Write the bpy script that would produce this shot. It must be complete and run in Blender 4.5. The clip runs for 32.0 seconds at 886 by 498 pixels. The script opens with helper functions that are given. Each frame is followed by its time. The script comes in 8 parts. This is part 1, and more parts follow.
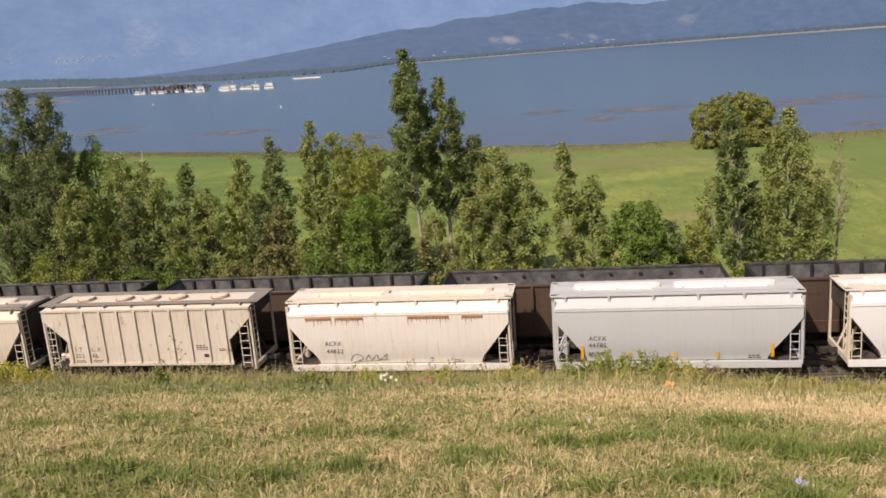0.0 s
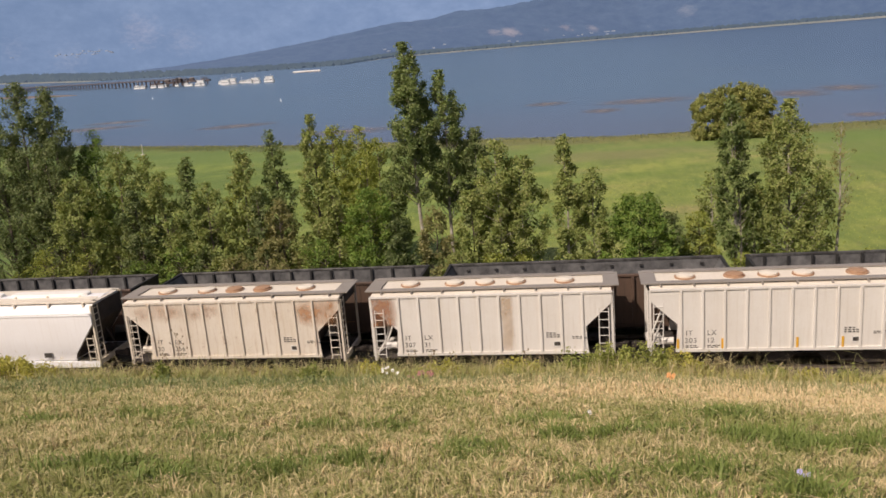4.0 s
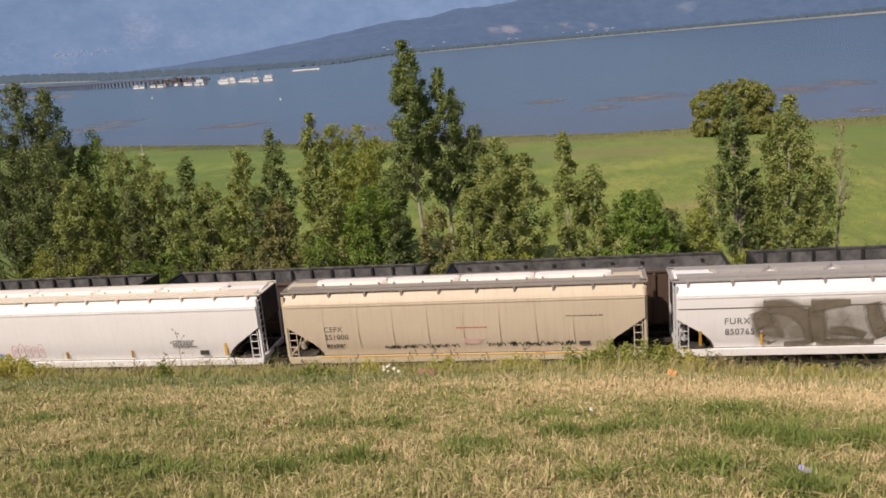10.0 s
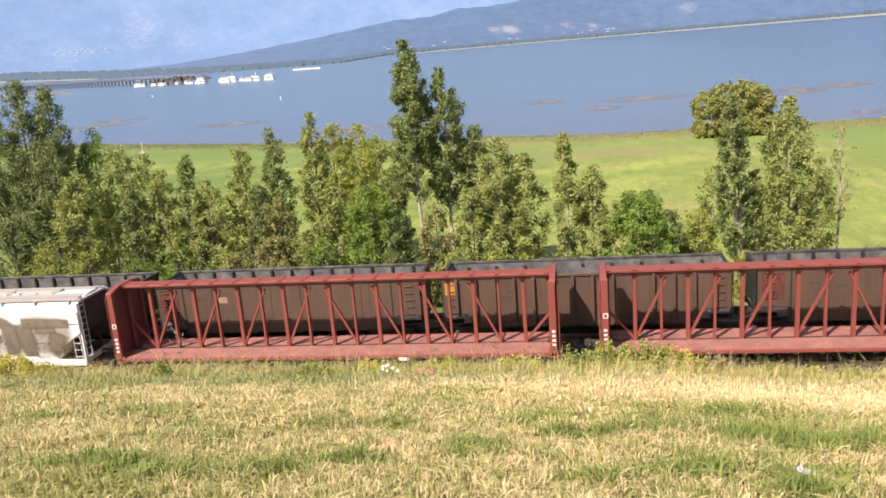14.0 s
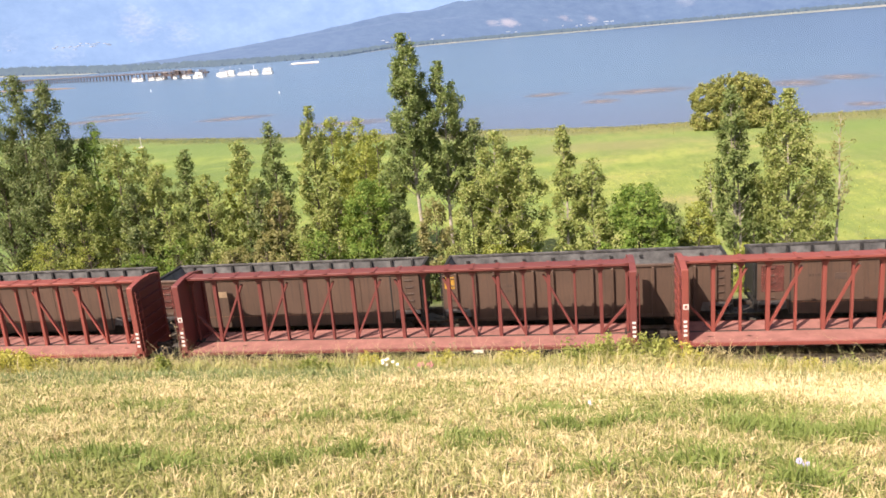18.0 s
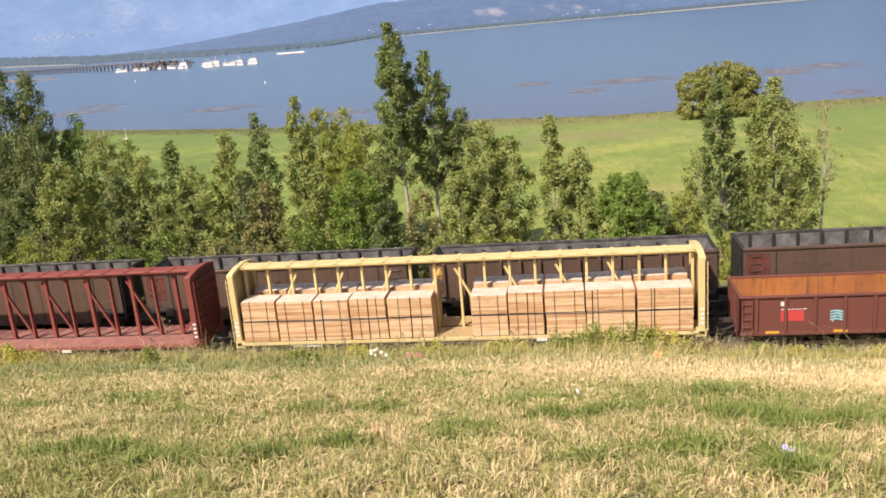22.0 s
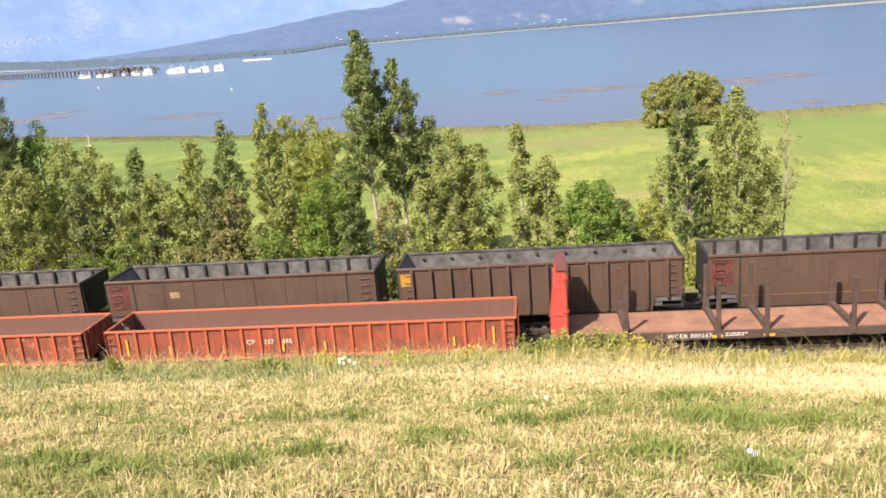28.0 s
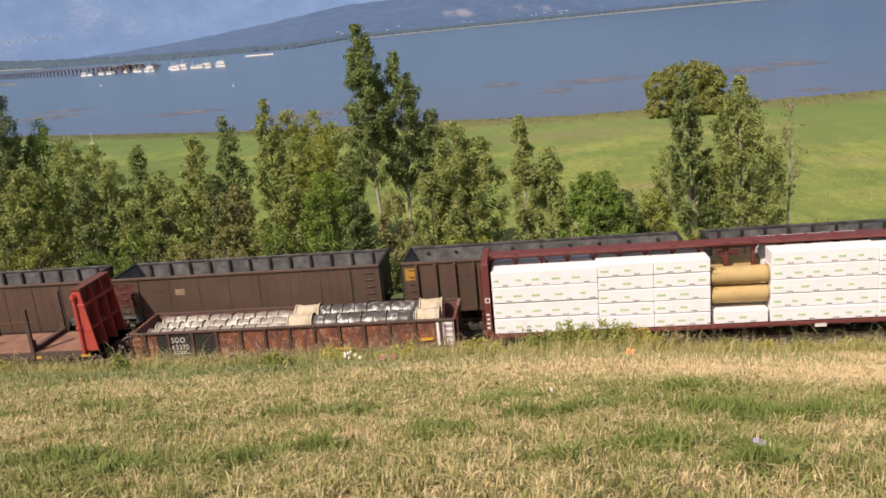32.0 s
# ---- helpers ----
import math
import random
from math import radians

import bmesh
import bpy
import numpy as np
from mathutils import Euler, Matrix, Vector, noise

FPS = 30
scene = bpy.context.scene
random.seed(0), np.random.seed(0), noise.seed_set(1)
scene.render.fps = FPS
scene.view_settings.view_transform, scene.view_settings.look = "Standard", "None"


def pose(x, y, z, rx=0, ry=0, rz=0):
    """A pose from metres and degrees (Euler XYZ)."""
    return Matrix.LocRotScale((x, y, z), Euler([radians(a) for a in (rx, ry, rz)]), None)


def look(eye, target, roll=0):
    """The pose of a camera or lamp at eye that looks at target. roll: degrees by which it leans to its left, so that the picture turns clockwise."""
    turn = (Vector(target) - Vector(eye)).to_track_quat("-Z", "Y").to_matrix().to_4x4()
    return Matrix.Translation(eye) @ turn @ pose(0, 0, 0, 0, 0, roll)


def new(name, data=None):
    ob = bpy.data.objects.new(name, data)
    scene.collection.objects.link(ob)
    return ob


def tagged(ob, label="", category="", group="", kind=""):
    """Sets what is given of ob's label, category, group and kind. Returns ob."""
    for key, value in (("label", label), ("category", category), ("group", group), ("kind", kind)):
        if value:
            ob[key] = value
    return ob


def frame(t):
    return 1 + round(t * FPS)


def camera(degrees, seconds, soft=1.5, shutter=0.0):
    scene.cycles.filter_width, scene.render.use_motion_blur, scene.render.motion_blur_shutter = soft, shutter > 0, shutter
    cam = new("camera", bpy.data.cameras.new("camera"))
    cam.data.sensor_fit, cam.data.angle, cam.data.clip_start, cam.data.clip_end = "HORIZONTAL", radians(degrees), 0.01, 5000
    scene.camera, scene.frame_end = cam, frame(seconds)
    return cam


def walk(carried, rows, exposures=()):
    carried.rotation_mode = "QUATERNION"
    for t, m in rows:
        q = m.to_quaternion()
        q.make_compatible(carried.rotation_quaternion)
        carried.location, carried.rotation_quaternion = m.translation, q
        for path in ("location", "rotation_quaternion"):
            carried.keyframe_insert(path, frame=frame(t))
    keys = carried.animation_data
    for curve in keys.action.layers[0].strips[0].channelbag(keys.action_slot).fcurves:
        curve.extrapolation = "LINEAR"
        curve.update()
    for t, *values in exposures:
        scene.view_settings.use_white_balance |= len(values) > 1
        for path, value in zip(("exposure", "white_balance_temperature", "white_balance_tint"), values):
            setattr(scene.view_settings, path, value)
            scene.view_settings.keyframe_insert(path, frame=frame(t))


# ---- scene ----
cam = camera(56.8, 32.0, 1.65)
EYE = (0.0, -37.92, 15.27)
AIM = [  # seconds, turn to the right of the track's normal, tilt down, lean (degrees)
    (0.0, -10.07, 13.21, -4.25), (0.5, -9.95, 13.31, -4.22), (1.0, -10.02, 13.44, -4.34), (1.5, -10.10, 13.54, -4.45), (2.0, -10.11, 13.53, -4.47),
    (2.5, -10.17, 13.53, -4.47), (3.0, -10.20, 13.59, -4.46), (3.5, -10.19, 13.70, -4.51), (5.5, -10.14, 13.71, -4.58), (6.0, -10.34, 13.88, -4.86),
    (6.5, -10.26, 13.81, -4.88), (7.0, -10.21, 13.71, -4.83), (7.5, -10.26, 13.67, -4.78), (8.0, -10.23, 13.70, -4.71), (8.5, -10.25, 13.76, -4.72),
    (9.0, -10.26, 13.72, -4.76), (9.5, -10.19, 13.75, -4.82), (10.0, -10.21, 13.84, -4.88), (10.5, -10.20, 13.78, -4.83), (11.0, -10.20, 13.83, -4.83),
    (11.5, -10.14, 13.89, -4.90), (12.0, -10.57, 13.44, -4.78), (12.5, -10.71, 13.45, -4.77), (13.0, -10.34, 13.39, -4.46), (13.5, -10.38, 13.70, -4.53),
    (14.0, -10.19, 13.86, -4.59), (14.5, -10.15, 13.91, -4.64), (16.5, -10.00, 13.33, -4.29), (17.0, -10.11, 13.53, -4.35), (17.5, -10.28, 14.11, -4.72),
    (18.0, -10.18, 14.30, -4.80), (18.5, -10.01, 14.47, -4.93), (19.0, -10.05, 14.66, -5.15), (19.5, -9.83, 14.74, -5.00), (20.0, -9.77, 14.77, -4.93),
    (20.5, -9.60, 14.78, -4.83), (21.0, -9.60, 14.82, -4.77), (21.5, -9.54, 15.00, -4.86), (22.0, -9.36, 15.06, -4.95), (22.5, -9.16, 15.13, -4.97),
    (23.0, -9.03, 15.05, -4.82), (23.5, -8.93, 15.00, -4.65), (24.0, -8.93, 14.94, -4.67), (24.5, -8.67, 14.95, -4.60), (25.0, -8.41, 15.04, -4.45),
    (25.5, -7.80, 14.95, -4.29), (27.5, -7.05, 14.74, -4.16), (28.0, -7.03, 14.72, -4.52), (28.5, -7.25, 14.83, -4.80), (29.0, -7.46, 14.94, -4.98),
    (29.5, -7.58, 15.05, -5.15), (30.0, -7.66, 15.11, -5.30), (30.5, -7.56, 15.20, -5.34), (31.0, -7.53, 15.24, -5.41), (31.5, -7.42, 15.21, -5.44),
    (32.0, -7.36, 15.16, -5.33),
]


def aim(turn, tilt, lean):
    return Matrix.Translation(EYE) @ pose(0, 0, 0, 90 - tilt, 0, -turn) @ pose(0, 0, 0, 0, 0, lean)


STOPS = [(0.0, -0.05), (3.0, -0.18), (6.0, -0.1), (9.0, -0.2), (11.0, -0.15), (12.0, 0.25), (13.0, 0.6), (14.0, 0.8), (17.0, 0.97), (19.0, 1.0), (21.0, 0.82), (22.0, 0.56), (23.0, 0.64), (24.0, 0.62), (28.0, 0.97), (30.0, 1.0), (31.0, 0.68), (32.0, 0.08)]
EXPOSURES = [(t, e, 6750, 17) for t, e in STOPS]
walk(cam, [(t, aim(a, b, c)) for t, a, b, c in AIM], EXPOSURES)

# ---- light ----
SUN_TO = Vector((0.55, 0.83, 0.0)).normalized() * math.cos(radians(48)) - Vector((0, 0, math.sin(radians(48))))
world = bpy.data.worlds.new("sky")
scene.world = world
world.use_nodes = True
wn = world.node_tree
sky = wn.nodes.new("ShaderNodeTexSky")
sky.sky_type = "NISHITA"
sky.sun_disc = False
sky.sun_elevation = radians(48)
sky.sun_rotation = math.atan2(-SUN_TO.x, -SUN_TO.y)
sky.dust_density = 3.0
wn.links.new(sky.outputs["Color"], wn.nodes["Background"].inputs["Color"])
wn.nodes["Background"].inputs["Strength"].default_value = 0.085
sun = new("sun", bpy.data.lights.new("sun", "SUN"))
sun.data.energy = 4.4
sun.data.angle = radians(0.53)
sun.data.color = (1.0, 0.91, 0.78)
sun.matrix_world = look((0, 0, 60), Vector((0, 0, 60)) + SUN_TO)

# ---- materials ----


class Nodes:
    """A short way to write node materials."""

    def __init__(self, name):
        self.mat = bpy.data.materials.new(name)
        self.mat.use_nodes = True
        self.tree = self.mat.node_tree
        self.bsdf = self.tree.nodes["Principled BSDF"]
        self.out = self.tree.nodes["Material Output"]
        self.tc = self.tree.nodes.new("ShaderNodeTexCoord")

    def node(self, kind, **sets):
        n = self.tree.nodes.new(kind)
        for k, val in sets.items():
            n.inputs[k.replace("_", " ")].default_value = val
        return n

    def link(self, a, b):
        self.tree.links.new(a, b)

    def coords(self, scale=(1, 1, 1), space="Object"):
        m = self.node("ShaderNodeMapping", Scale=scale)
        self.link(self.tc.outputs[space], m.inputs["Vector"])
        return m.outputs["Vector"]

    def noise(self, scale, detail=4.0, rough=0.6, stretch=(1, 1, 1), space="Object"):
        n = self.node("ShaderNodeTexNoise", Scale=scale, Detail=detail, Roughness=rough)
        self.link(self.coords(stretch, space), n.inputs["Vector"])
        return n.outputs["Fac"]

    def ramp(self, fac, stops):
        r = self.tree.nodes.new("ShaderNodeValToRGB")
        while len(r.color_ramp.elements) < len(stops):
            r.color_ramp.elements.new(0.5)
        for e, (p, c) in zip(r.color_ramp.elements, stops):
            e.position = p
            e.color = (*c, 1) if len(c) == 3 else c
        self.link(fac, r.inputs["Fac"])
        return r.outputs["Color"]

    def grey(self, fac, a, b):
        if a > b:
            return self.ramp(fac, [(b, (1, 1, 1)), (a, (0, 0, 0))])
        return self.ramp(fac, [(a, (0, 0, 0)), (b, (1, 1, 1))])

    def mix(self, fac, a, b, mode="MIX"):
        m = self.tree.nodes.new("ShaderNodeMix")
        m.data_type, m.blend_type = "RGBA", mode
        for sock, val in ((m.inputs[0], fac), (m.inputs[6], a), (m.inputs[7], b)):
            if isinstance(val, (int, float)):
                sock.default_value = val
            elif isinstance(val, tuple):
                sock.default_value = (*val, 1)
            else:
                self.link(val, sock)
        return m.outputs[2]

    def math(self, op, a, b):
        m = self.tree.nodes.new("ShaderNodeMath")
        m.operation = op
        for sock, val in ((m.inputs[0], a), (m.inputs[1], b)):
            if isinstance(val, (int, float)):
                sock.default_value = val
            else:
                self.link(val, sock)
        return m.outputs[0]

    def bump(self, height, strength=0.3, distance=0.02):
        b = self.node("ShaderNodeBump", Strength=strength, Distance=distance)
        self.link(height, b.inputs["Height"])
        self.link(b.outputs["Normal"], self.bsdf.inputs["Normal"])

    def done(self, color, rough=0.7, metal=0.0):
        for key, val in (("Base Color", color), ("Roughness", rough), ("Metallic", metal)):
            if isinstance(val, (int, float)):
                self.bsdf.inputs[key].default_value = val
            elif isinstance(val, tuple):
                self.bsdf.inputs[key].default_value = (*val, 1)
            else:
                self.link(val, self.bsdf.inputs[key])
        return self.mat


def car_paint(name, base, dirt, rust=0.0, streak=0.35, rough=0.55, rust_color=(0.23, 0.085, 0.03), mottle=0.25, flakes=None):
    """Weathered paint: blotches, vertical streaks, grime and rust patches."""
    n = Nodes(name)
    big = n.noise(0.55, 5)
    fine = n.noise(9.0, 6, 0.7)
    runs = n.noise(1.0, 5, 0.65, (6.0, 2.0, 0.35))
    c = n.mix(n.math("MULTIPLY", n.grey(big, 0.35, 0.75), mottle), base, dirt)
    c = n.mix(n.math("MULTIPLY", n.grey(runs, 0.5, 0.72), streak), c, dirt)
    c = n.mix(n.math("MULTIPLY", n.grey(fine, 0.45, 0.8), mottle * 0.8), c, dirt)
    if rust:
        spots = n.math("MULTIPLY", n.grey(n.noise(1.5, 9, 0.74, (1.5, 1.0, 0.9)), 0.70 - 0.27 * rust, 0.80 - 0.24 * rust), min(1.0, 0.4 + rust * 0.7))
        runs2 = n.math("MULTIPLY", n.grey(n.noise(1.3, 5, 0.7, (5.0, 2.0, 0.3)), 0.66 - 0.2 * rust, 0.85 - 0.2 * rust), min(1.0, 0.3 + rust * 0.6))
        c = n.mix(n.math("MAXIMUM", spots, runs2), c, rust_color)
    if flakes:
        c = n.mix(n.math("MULTIPLY", n.grey(n.noise(2.0, 9, 0.8, (1.2, 1.0, 1.0)), 0.53, 0.60), 0.9), c, flakes)
    n.bump(n.noise(14.0, 5), 0.12, 0.01)
    return n.done(c, rough)


def plain(name, base, other, scale=3.0, rough=0.7, metal=0.0, bump=0.2, low=0.35, high=0.7):
    n = Nodes(name)
    c = n.mix(n.grey(n.noise(scale, 6, 0.65), low, high), base, other)
    c = n.mix(n.math("MULTIPLY", n.grey(n.noise(scale * 7, 5, 0.7), 0.4, 0.8), 0.4), c, other)
    n.bump(n.noise(scale * 5, 5), bump, 0.02)
    return n.done(c, rough, metal)


DRY_PLACES = (((4.5, -19.2, 7.0), 4.5, 0.17), ((-1.0, -20.0, 7.2), 3.4, 0.12), ((6.0, -22.8, 8.2), 3.0, 0.12), ((2.8, -26.8, 10.0), 1.8, -0.055), ((-9.0, -17.0, 6.6), 4.0, -0.05), ((-4.5, -31.0, 11.2), 1.2, -0.08), ((-9.0, -21.5, 8.0), 2.2, 0.06))


def grass_patches(n):
    """How dried the grass is: drifts of a few metres, tussocks of half a metre, and some parched or moist places."""
    f = n.math("ADD", n.math("MULTIPLY", n.noise(0.9, 4, 0.6, (0.9, 0.4, 0.0)), 0.26), n.math("MULTIPLY", n.noise(4.2, 6, 0.8, (1.0, 0.6, 0.0)), 0.74))
    for (x, y, z), size, lift in DRY_PLACES:
        gap = n.node("ShaderNodeVectorMath")
        gap.operation = "DISTANCE"
        n.link(n.tc.outputs["Object"], gap.inputs[0])
        gap.inputs[1].default_value = (x, y, z)
        f = n.math("ADD", f, n.math("MULTIPLY", n.grey(n.math("DIVIDE", gap.outputs["Value"], size * 1.5), 1.0, 0.25), lift))
    return f


def grass_color(n, dry, green, pale):
    """Patches of dried and green grass, on world-sized coordinates."""
    c = n.mix(n.grey(grass_patches(n), 0.468, 0.59), green, dry)
    return n.mix(n.math("MULTIPLY", n.grey(n.noise(9.0, 5, 0.7, (1, 0.5, 0)), 0.4, 0.75), 0.5), c, pale)


def ground_material():
    n = Nodes("ground")
    sep = n.node("ShaderNodeSeparateXYZ")
    n.link(n.tc.outputs["Object"], sep.inputs[0])
    y = sep.outputs["Y"]
    hill = grass_color(n, (0.44, 0.31, 0.15), (0.10, 0.10, 0.035), (0.32, 0.23, 0.11))
    # track bed: crushed stone
    stone = n.ramp(n.noise(16.0, 6, 0.8), [(0.3, (0.035, 0.03, 0.027)), (0.7, (0.13, 0.115, 0.10))])
    # marsh meadow: bright sedge with paler and darker drifts
    drift = n.math("ADD", n.noise(0.055, 7, 0.68, (0.6, 1.3, 1)), n.math("MULTIPLY", n.math("MINIMUM", n.math("MAXIMUM", n.math("ADD", sep.outputs["X"], 12.0), -45.0), 30.0), 0.0022))
    mead = n.ramp(drift, [(0.30, (0.105, 0.165, 0.036)), (0.45, (0.185, 0.250, 0.048)), (0.57, (0.275, 0.310, 0.070)), (0.67, (0.33, 0.29, 0.11))])
    mead = n.mix(n.math("MULTIPLY", n.grey(n.noise(0.5, 8, 0.8, (1.0, 0.3, 1)), 0.46, 0.62), 0.6), mead, (0.095, 0.15, 0.03))
    mead = n.mix(n.math("MULTIPLY", n.grey(n.noise(0.7, 7, 0.8, (0.8, 0.25, 1)), 0.54, 0.68), 0.55), mead, (0.31, 0.32, 0.105))
    mead = n.mix(n.math("MULTIPLY", n.grey(n.noise(0.16, 7, 0.75, (1.0, 0.45, 1)), 0.47, 0.6), 0.55), mead, (0.12, 0.175, 0.04))
    mead = n.mix(n.math("MULTIPLY", n.grey(n.noise(0.09, 7, 0.75, (1.3, 0.8, 1)), 0.58, 0.68), 0.5), mead, (0.34, 0.28, 0.14))
    # zones along the shore, by the distance from the water's edge
    x = sep.outputs["X"]
    bend = n.math("MULTIPLY", n.math("MAXIMUM", n.math("SUBTRACT", -10.0, x), 0.0), 0.4)
    e = n.math("ADD", n.math("SUBTRACT", n.math("SUBTRACT", y, 103.0), bend), n.math("MULTIPLY", n.math("SUBTRACT", n.noise(0.09, 5, 0.7, (0.5, 1, 1)), 0.5), 26.0))
    zone = lambda v, a, b, c, d: n.math("MULTIPLY", n.grey(n.math("DIVIDE", n.math("SUBTRACT", v, a), b - a), 0.0, 1.0), n.grey(n.math("DIVIDE", n.math("SUBTRACT", v, c), d - c), 1.0, 0.0))
    mead = n.mix(n.math("MULTIPLY", zone(e, -34.0, -24.0, -12.0, -7.0), 0.6), mead, (0.135, 0.205, 0.050))
    reeds = n.math("MULTIPLY", zone(e, -32.0, -26.0, -19.0, -15.0), zone(x, -9.0, -3.0, 9.0, 16.0))
    mead = n.mix(n.math("MULTIPLY", reeds, 0.35), mead, (0.30, 0.215, 0.12))
    mead = n.mix(n.math("MULTIPLY", zone(n.math("ADD", x, n.math("MULTIPLY", e, -0.2)), 33.0, 40.0, 120.0, 130.0), n.math("MULTIPLY", zone(e, -52.0, -44.0, -18.0, -10.0), 0.6)), mead, (0.14, 0.21, 0.046))
    mead = n.mix(n.math("MULTIPLY", zone(e, -12.0, -5.0, 8.0, 14.0), 0.8), mead, (0.15, 0.145, 0.06))
    mead = n.mix(n.math("MULTIPLY", n.math("MULTIPLY", zone(e, -10.0, -5.0, 8.0, 14.0), n.grey(n.math("DIVIDE", x, -60.0), 0.5, 0.9)), 0.8), mead, (0.07, 0.115, 0.035))
    c = n.mix(n.grey(n.math("MULTIPLY", n.math("ADD", y, 8.6), 0.2), 0.0, 1.0), hill, stone)
    c = n.mix(n.grey(n.math("MULTIPLY", n.math("SUBTRACT", y, 8.0), 0.3), 0.0, 1.0), c, mead)
    n.bump(n.noise(6.0, 6, 0.75), 0.7, 0.12)
    return n.done(c, 0.95)


def water_material():
    n = Nodes("lake_water")
    sep = n.node("ShaderNodeSeparateXYZ")
    n.link(n.tc.outputs["Object"], sep.inputs[0])
    near = n.grey(n.math("MULTIPLY", sep.outputs["Y"], 0.001), 0.42, 0.12)
    weed = n.math("MULTIPLY", n.grey(n.noise(0.030, 4, 0.55, (0.35, 0.6, 1)), 0.57, 0.70), n.math("MULTIPLY", near, 0.35))
    shoal = n.math("MULTIPLY", n.grey(n.math("ADD", n.math("MULTIPLY", sep.outputs["Y"], 0.004), n.math("MULTIPLY", n.noise(0.02, 4), 0.3)), 1.25, 0.62), 0.6)
    c = n.mix(n.grey(n.noise(0.006, 5, 0.6, (0.3, 1, 1)), 0.35, 0.65), (0.056, 0.100, 0.142), (0.086, 0.136, 0.178))
    c = n.mix(n.math("MULTIPLY", n.grey(n.math("MULTIPLY", sep.outputs["X"], 0.001), -0.25, 0.15), 0.75), c, (0.038, 0.066, 0.108))
    c = n.mix(shoal, c, (0.105, 0.098, 0.135))
    c = n.mix(weed, c, (0.20, 0.15, 0.125))
    n.bump(n.noise(0.9, 4, 0.6, (0.5, 1.6, 1)), 0.06, 0.06)
    return n.done(c, 0.22)


def polar(az, dist, el):
    """The place at an azimuth, a distance and an elevation from the eye."""
    return (dist * math.sin(radians(az)), dist * math.cos(radians(az)) + EYE[1], EYE[2] + dist * math.tan(radians(el)))


def far_material(name, low, high, clear, haze_glow, amount, scale, cut, spots=()):
    """Forested hillside far across the lake, haze put in as tint and glow."""
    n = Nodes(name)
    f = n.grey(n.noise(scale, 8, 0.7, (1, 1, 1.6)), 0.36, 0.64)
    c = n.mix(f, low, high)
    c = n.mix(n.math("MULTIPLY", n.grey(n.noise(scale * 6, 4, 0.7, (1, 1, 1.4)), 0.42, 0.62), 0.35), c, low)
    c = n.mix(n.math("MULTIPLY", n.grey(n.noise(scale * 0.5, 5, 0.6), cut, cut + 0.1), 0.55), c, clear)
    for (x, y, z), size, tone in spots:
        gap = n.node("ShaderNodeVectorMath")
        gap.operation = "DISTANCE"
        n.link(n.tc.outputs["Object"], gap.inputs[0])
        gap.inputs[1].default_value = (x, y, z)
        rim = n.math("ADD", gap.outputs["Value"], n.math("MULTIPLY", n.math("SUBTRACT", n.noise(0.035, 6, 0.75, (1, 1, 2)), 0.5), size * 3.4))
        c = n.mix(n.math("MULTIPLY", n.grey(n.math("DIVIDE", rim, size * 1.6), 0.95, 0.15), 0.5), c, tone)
    n.bsdf.inputs["Emission Color"].default_value = (*haze_glow, 1)
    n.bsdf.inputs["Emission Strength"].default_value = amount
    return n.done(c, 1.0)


def leaf_material(name, a, b, c):
    """Leaves: each one a little different, paler and darker by the bough."""
    n = Nodes(name)
    geo = n.tree.nodes.new("ShaderNodeNewGeometry")
    f = n.math("ADD", n.math("MULTIPLY", geo.outputs["Random Per Island"], 0.6), n.math("MULTIPLY", n.grey(n.noise(1.7, 4, 0.6), 0.3, 0.7), 0.4))
    col = n.ramp(f, [(0.1, a), (0.5, b), (0.9, c)])
    back = n.node("ShaderNodeBsdfTranslucent")
    n.link(n.mix(1.0, col, (1.25, 1.2, 0.6), "MULTIPLY"), back.inputs["Color"])
    blend = n.node("ShaderNodeMixShader", Fac=0.3)
    n.done(col, 0.6)
    n.bsdf.inputs["Specular IOR Level"].default_value = 0.3
    n.link(n.bsdf.outputs[0], blend.inputs[1])
    n.link(back.outputs[0], blend.inputs[2])
    n.link(blend.outputs[0], n.out.inputs["Surface"])
    return n.mat


def blade_material(name, dry, green, pale, low=0.43, high=0.60, spread=0.36):
    """Grass blades: dried or green by the patch that they grow in, each blade a little different."""
    n = Nodes(name)
    geo = n.tree.nodes.new("ShaderNodeNewGeometry")
    patch = grass_patches(n)
    f = n.math("ADD", patch, n.math("MULTIPLY", n.math("SUBTRACT", geo.outputs["Random Per Island"], 0.5), spread * 0.5))
    col = n.mix(n.grey(f, low, high), green, dry)
    col = n.mix(n.math("MULTIPLY", n.grey(n.math("FRACT", n.math("MULTIPLY", geo.outputs["Random Per Island"], 7.0), 0.0), 0.55, 1.0), 0.45), col, green)
    col = n.mix(n.math("MULTIPLY", n.grey(n.noise(9.0, 5, 0.7, (1, 0.5, 0)), 0.4, 0.75), 0.35), col, pale)
    back = n.node("ShaderNodeBsdfTranslucent")
    n.link(col, back.inputs["Color"])
    blend = n.node("ShaderNodeMixShader", Fac=0.3)
    n.done(col, 0.6)
    n.link(n.bsdf.outputs[0], blend.inputs[1])
    n.link(back.outputs[0], blend.inputs[2])
    n.link(blend.outputs[0], n.out.inputs["Surface"])
    return n.mat


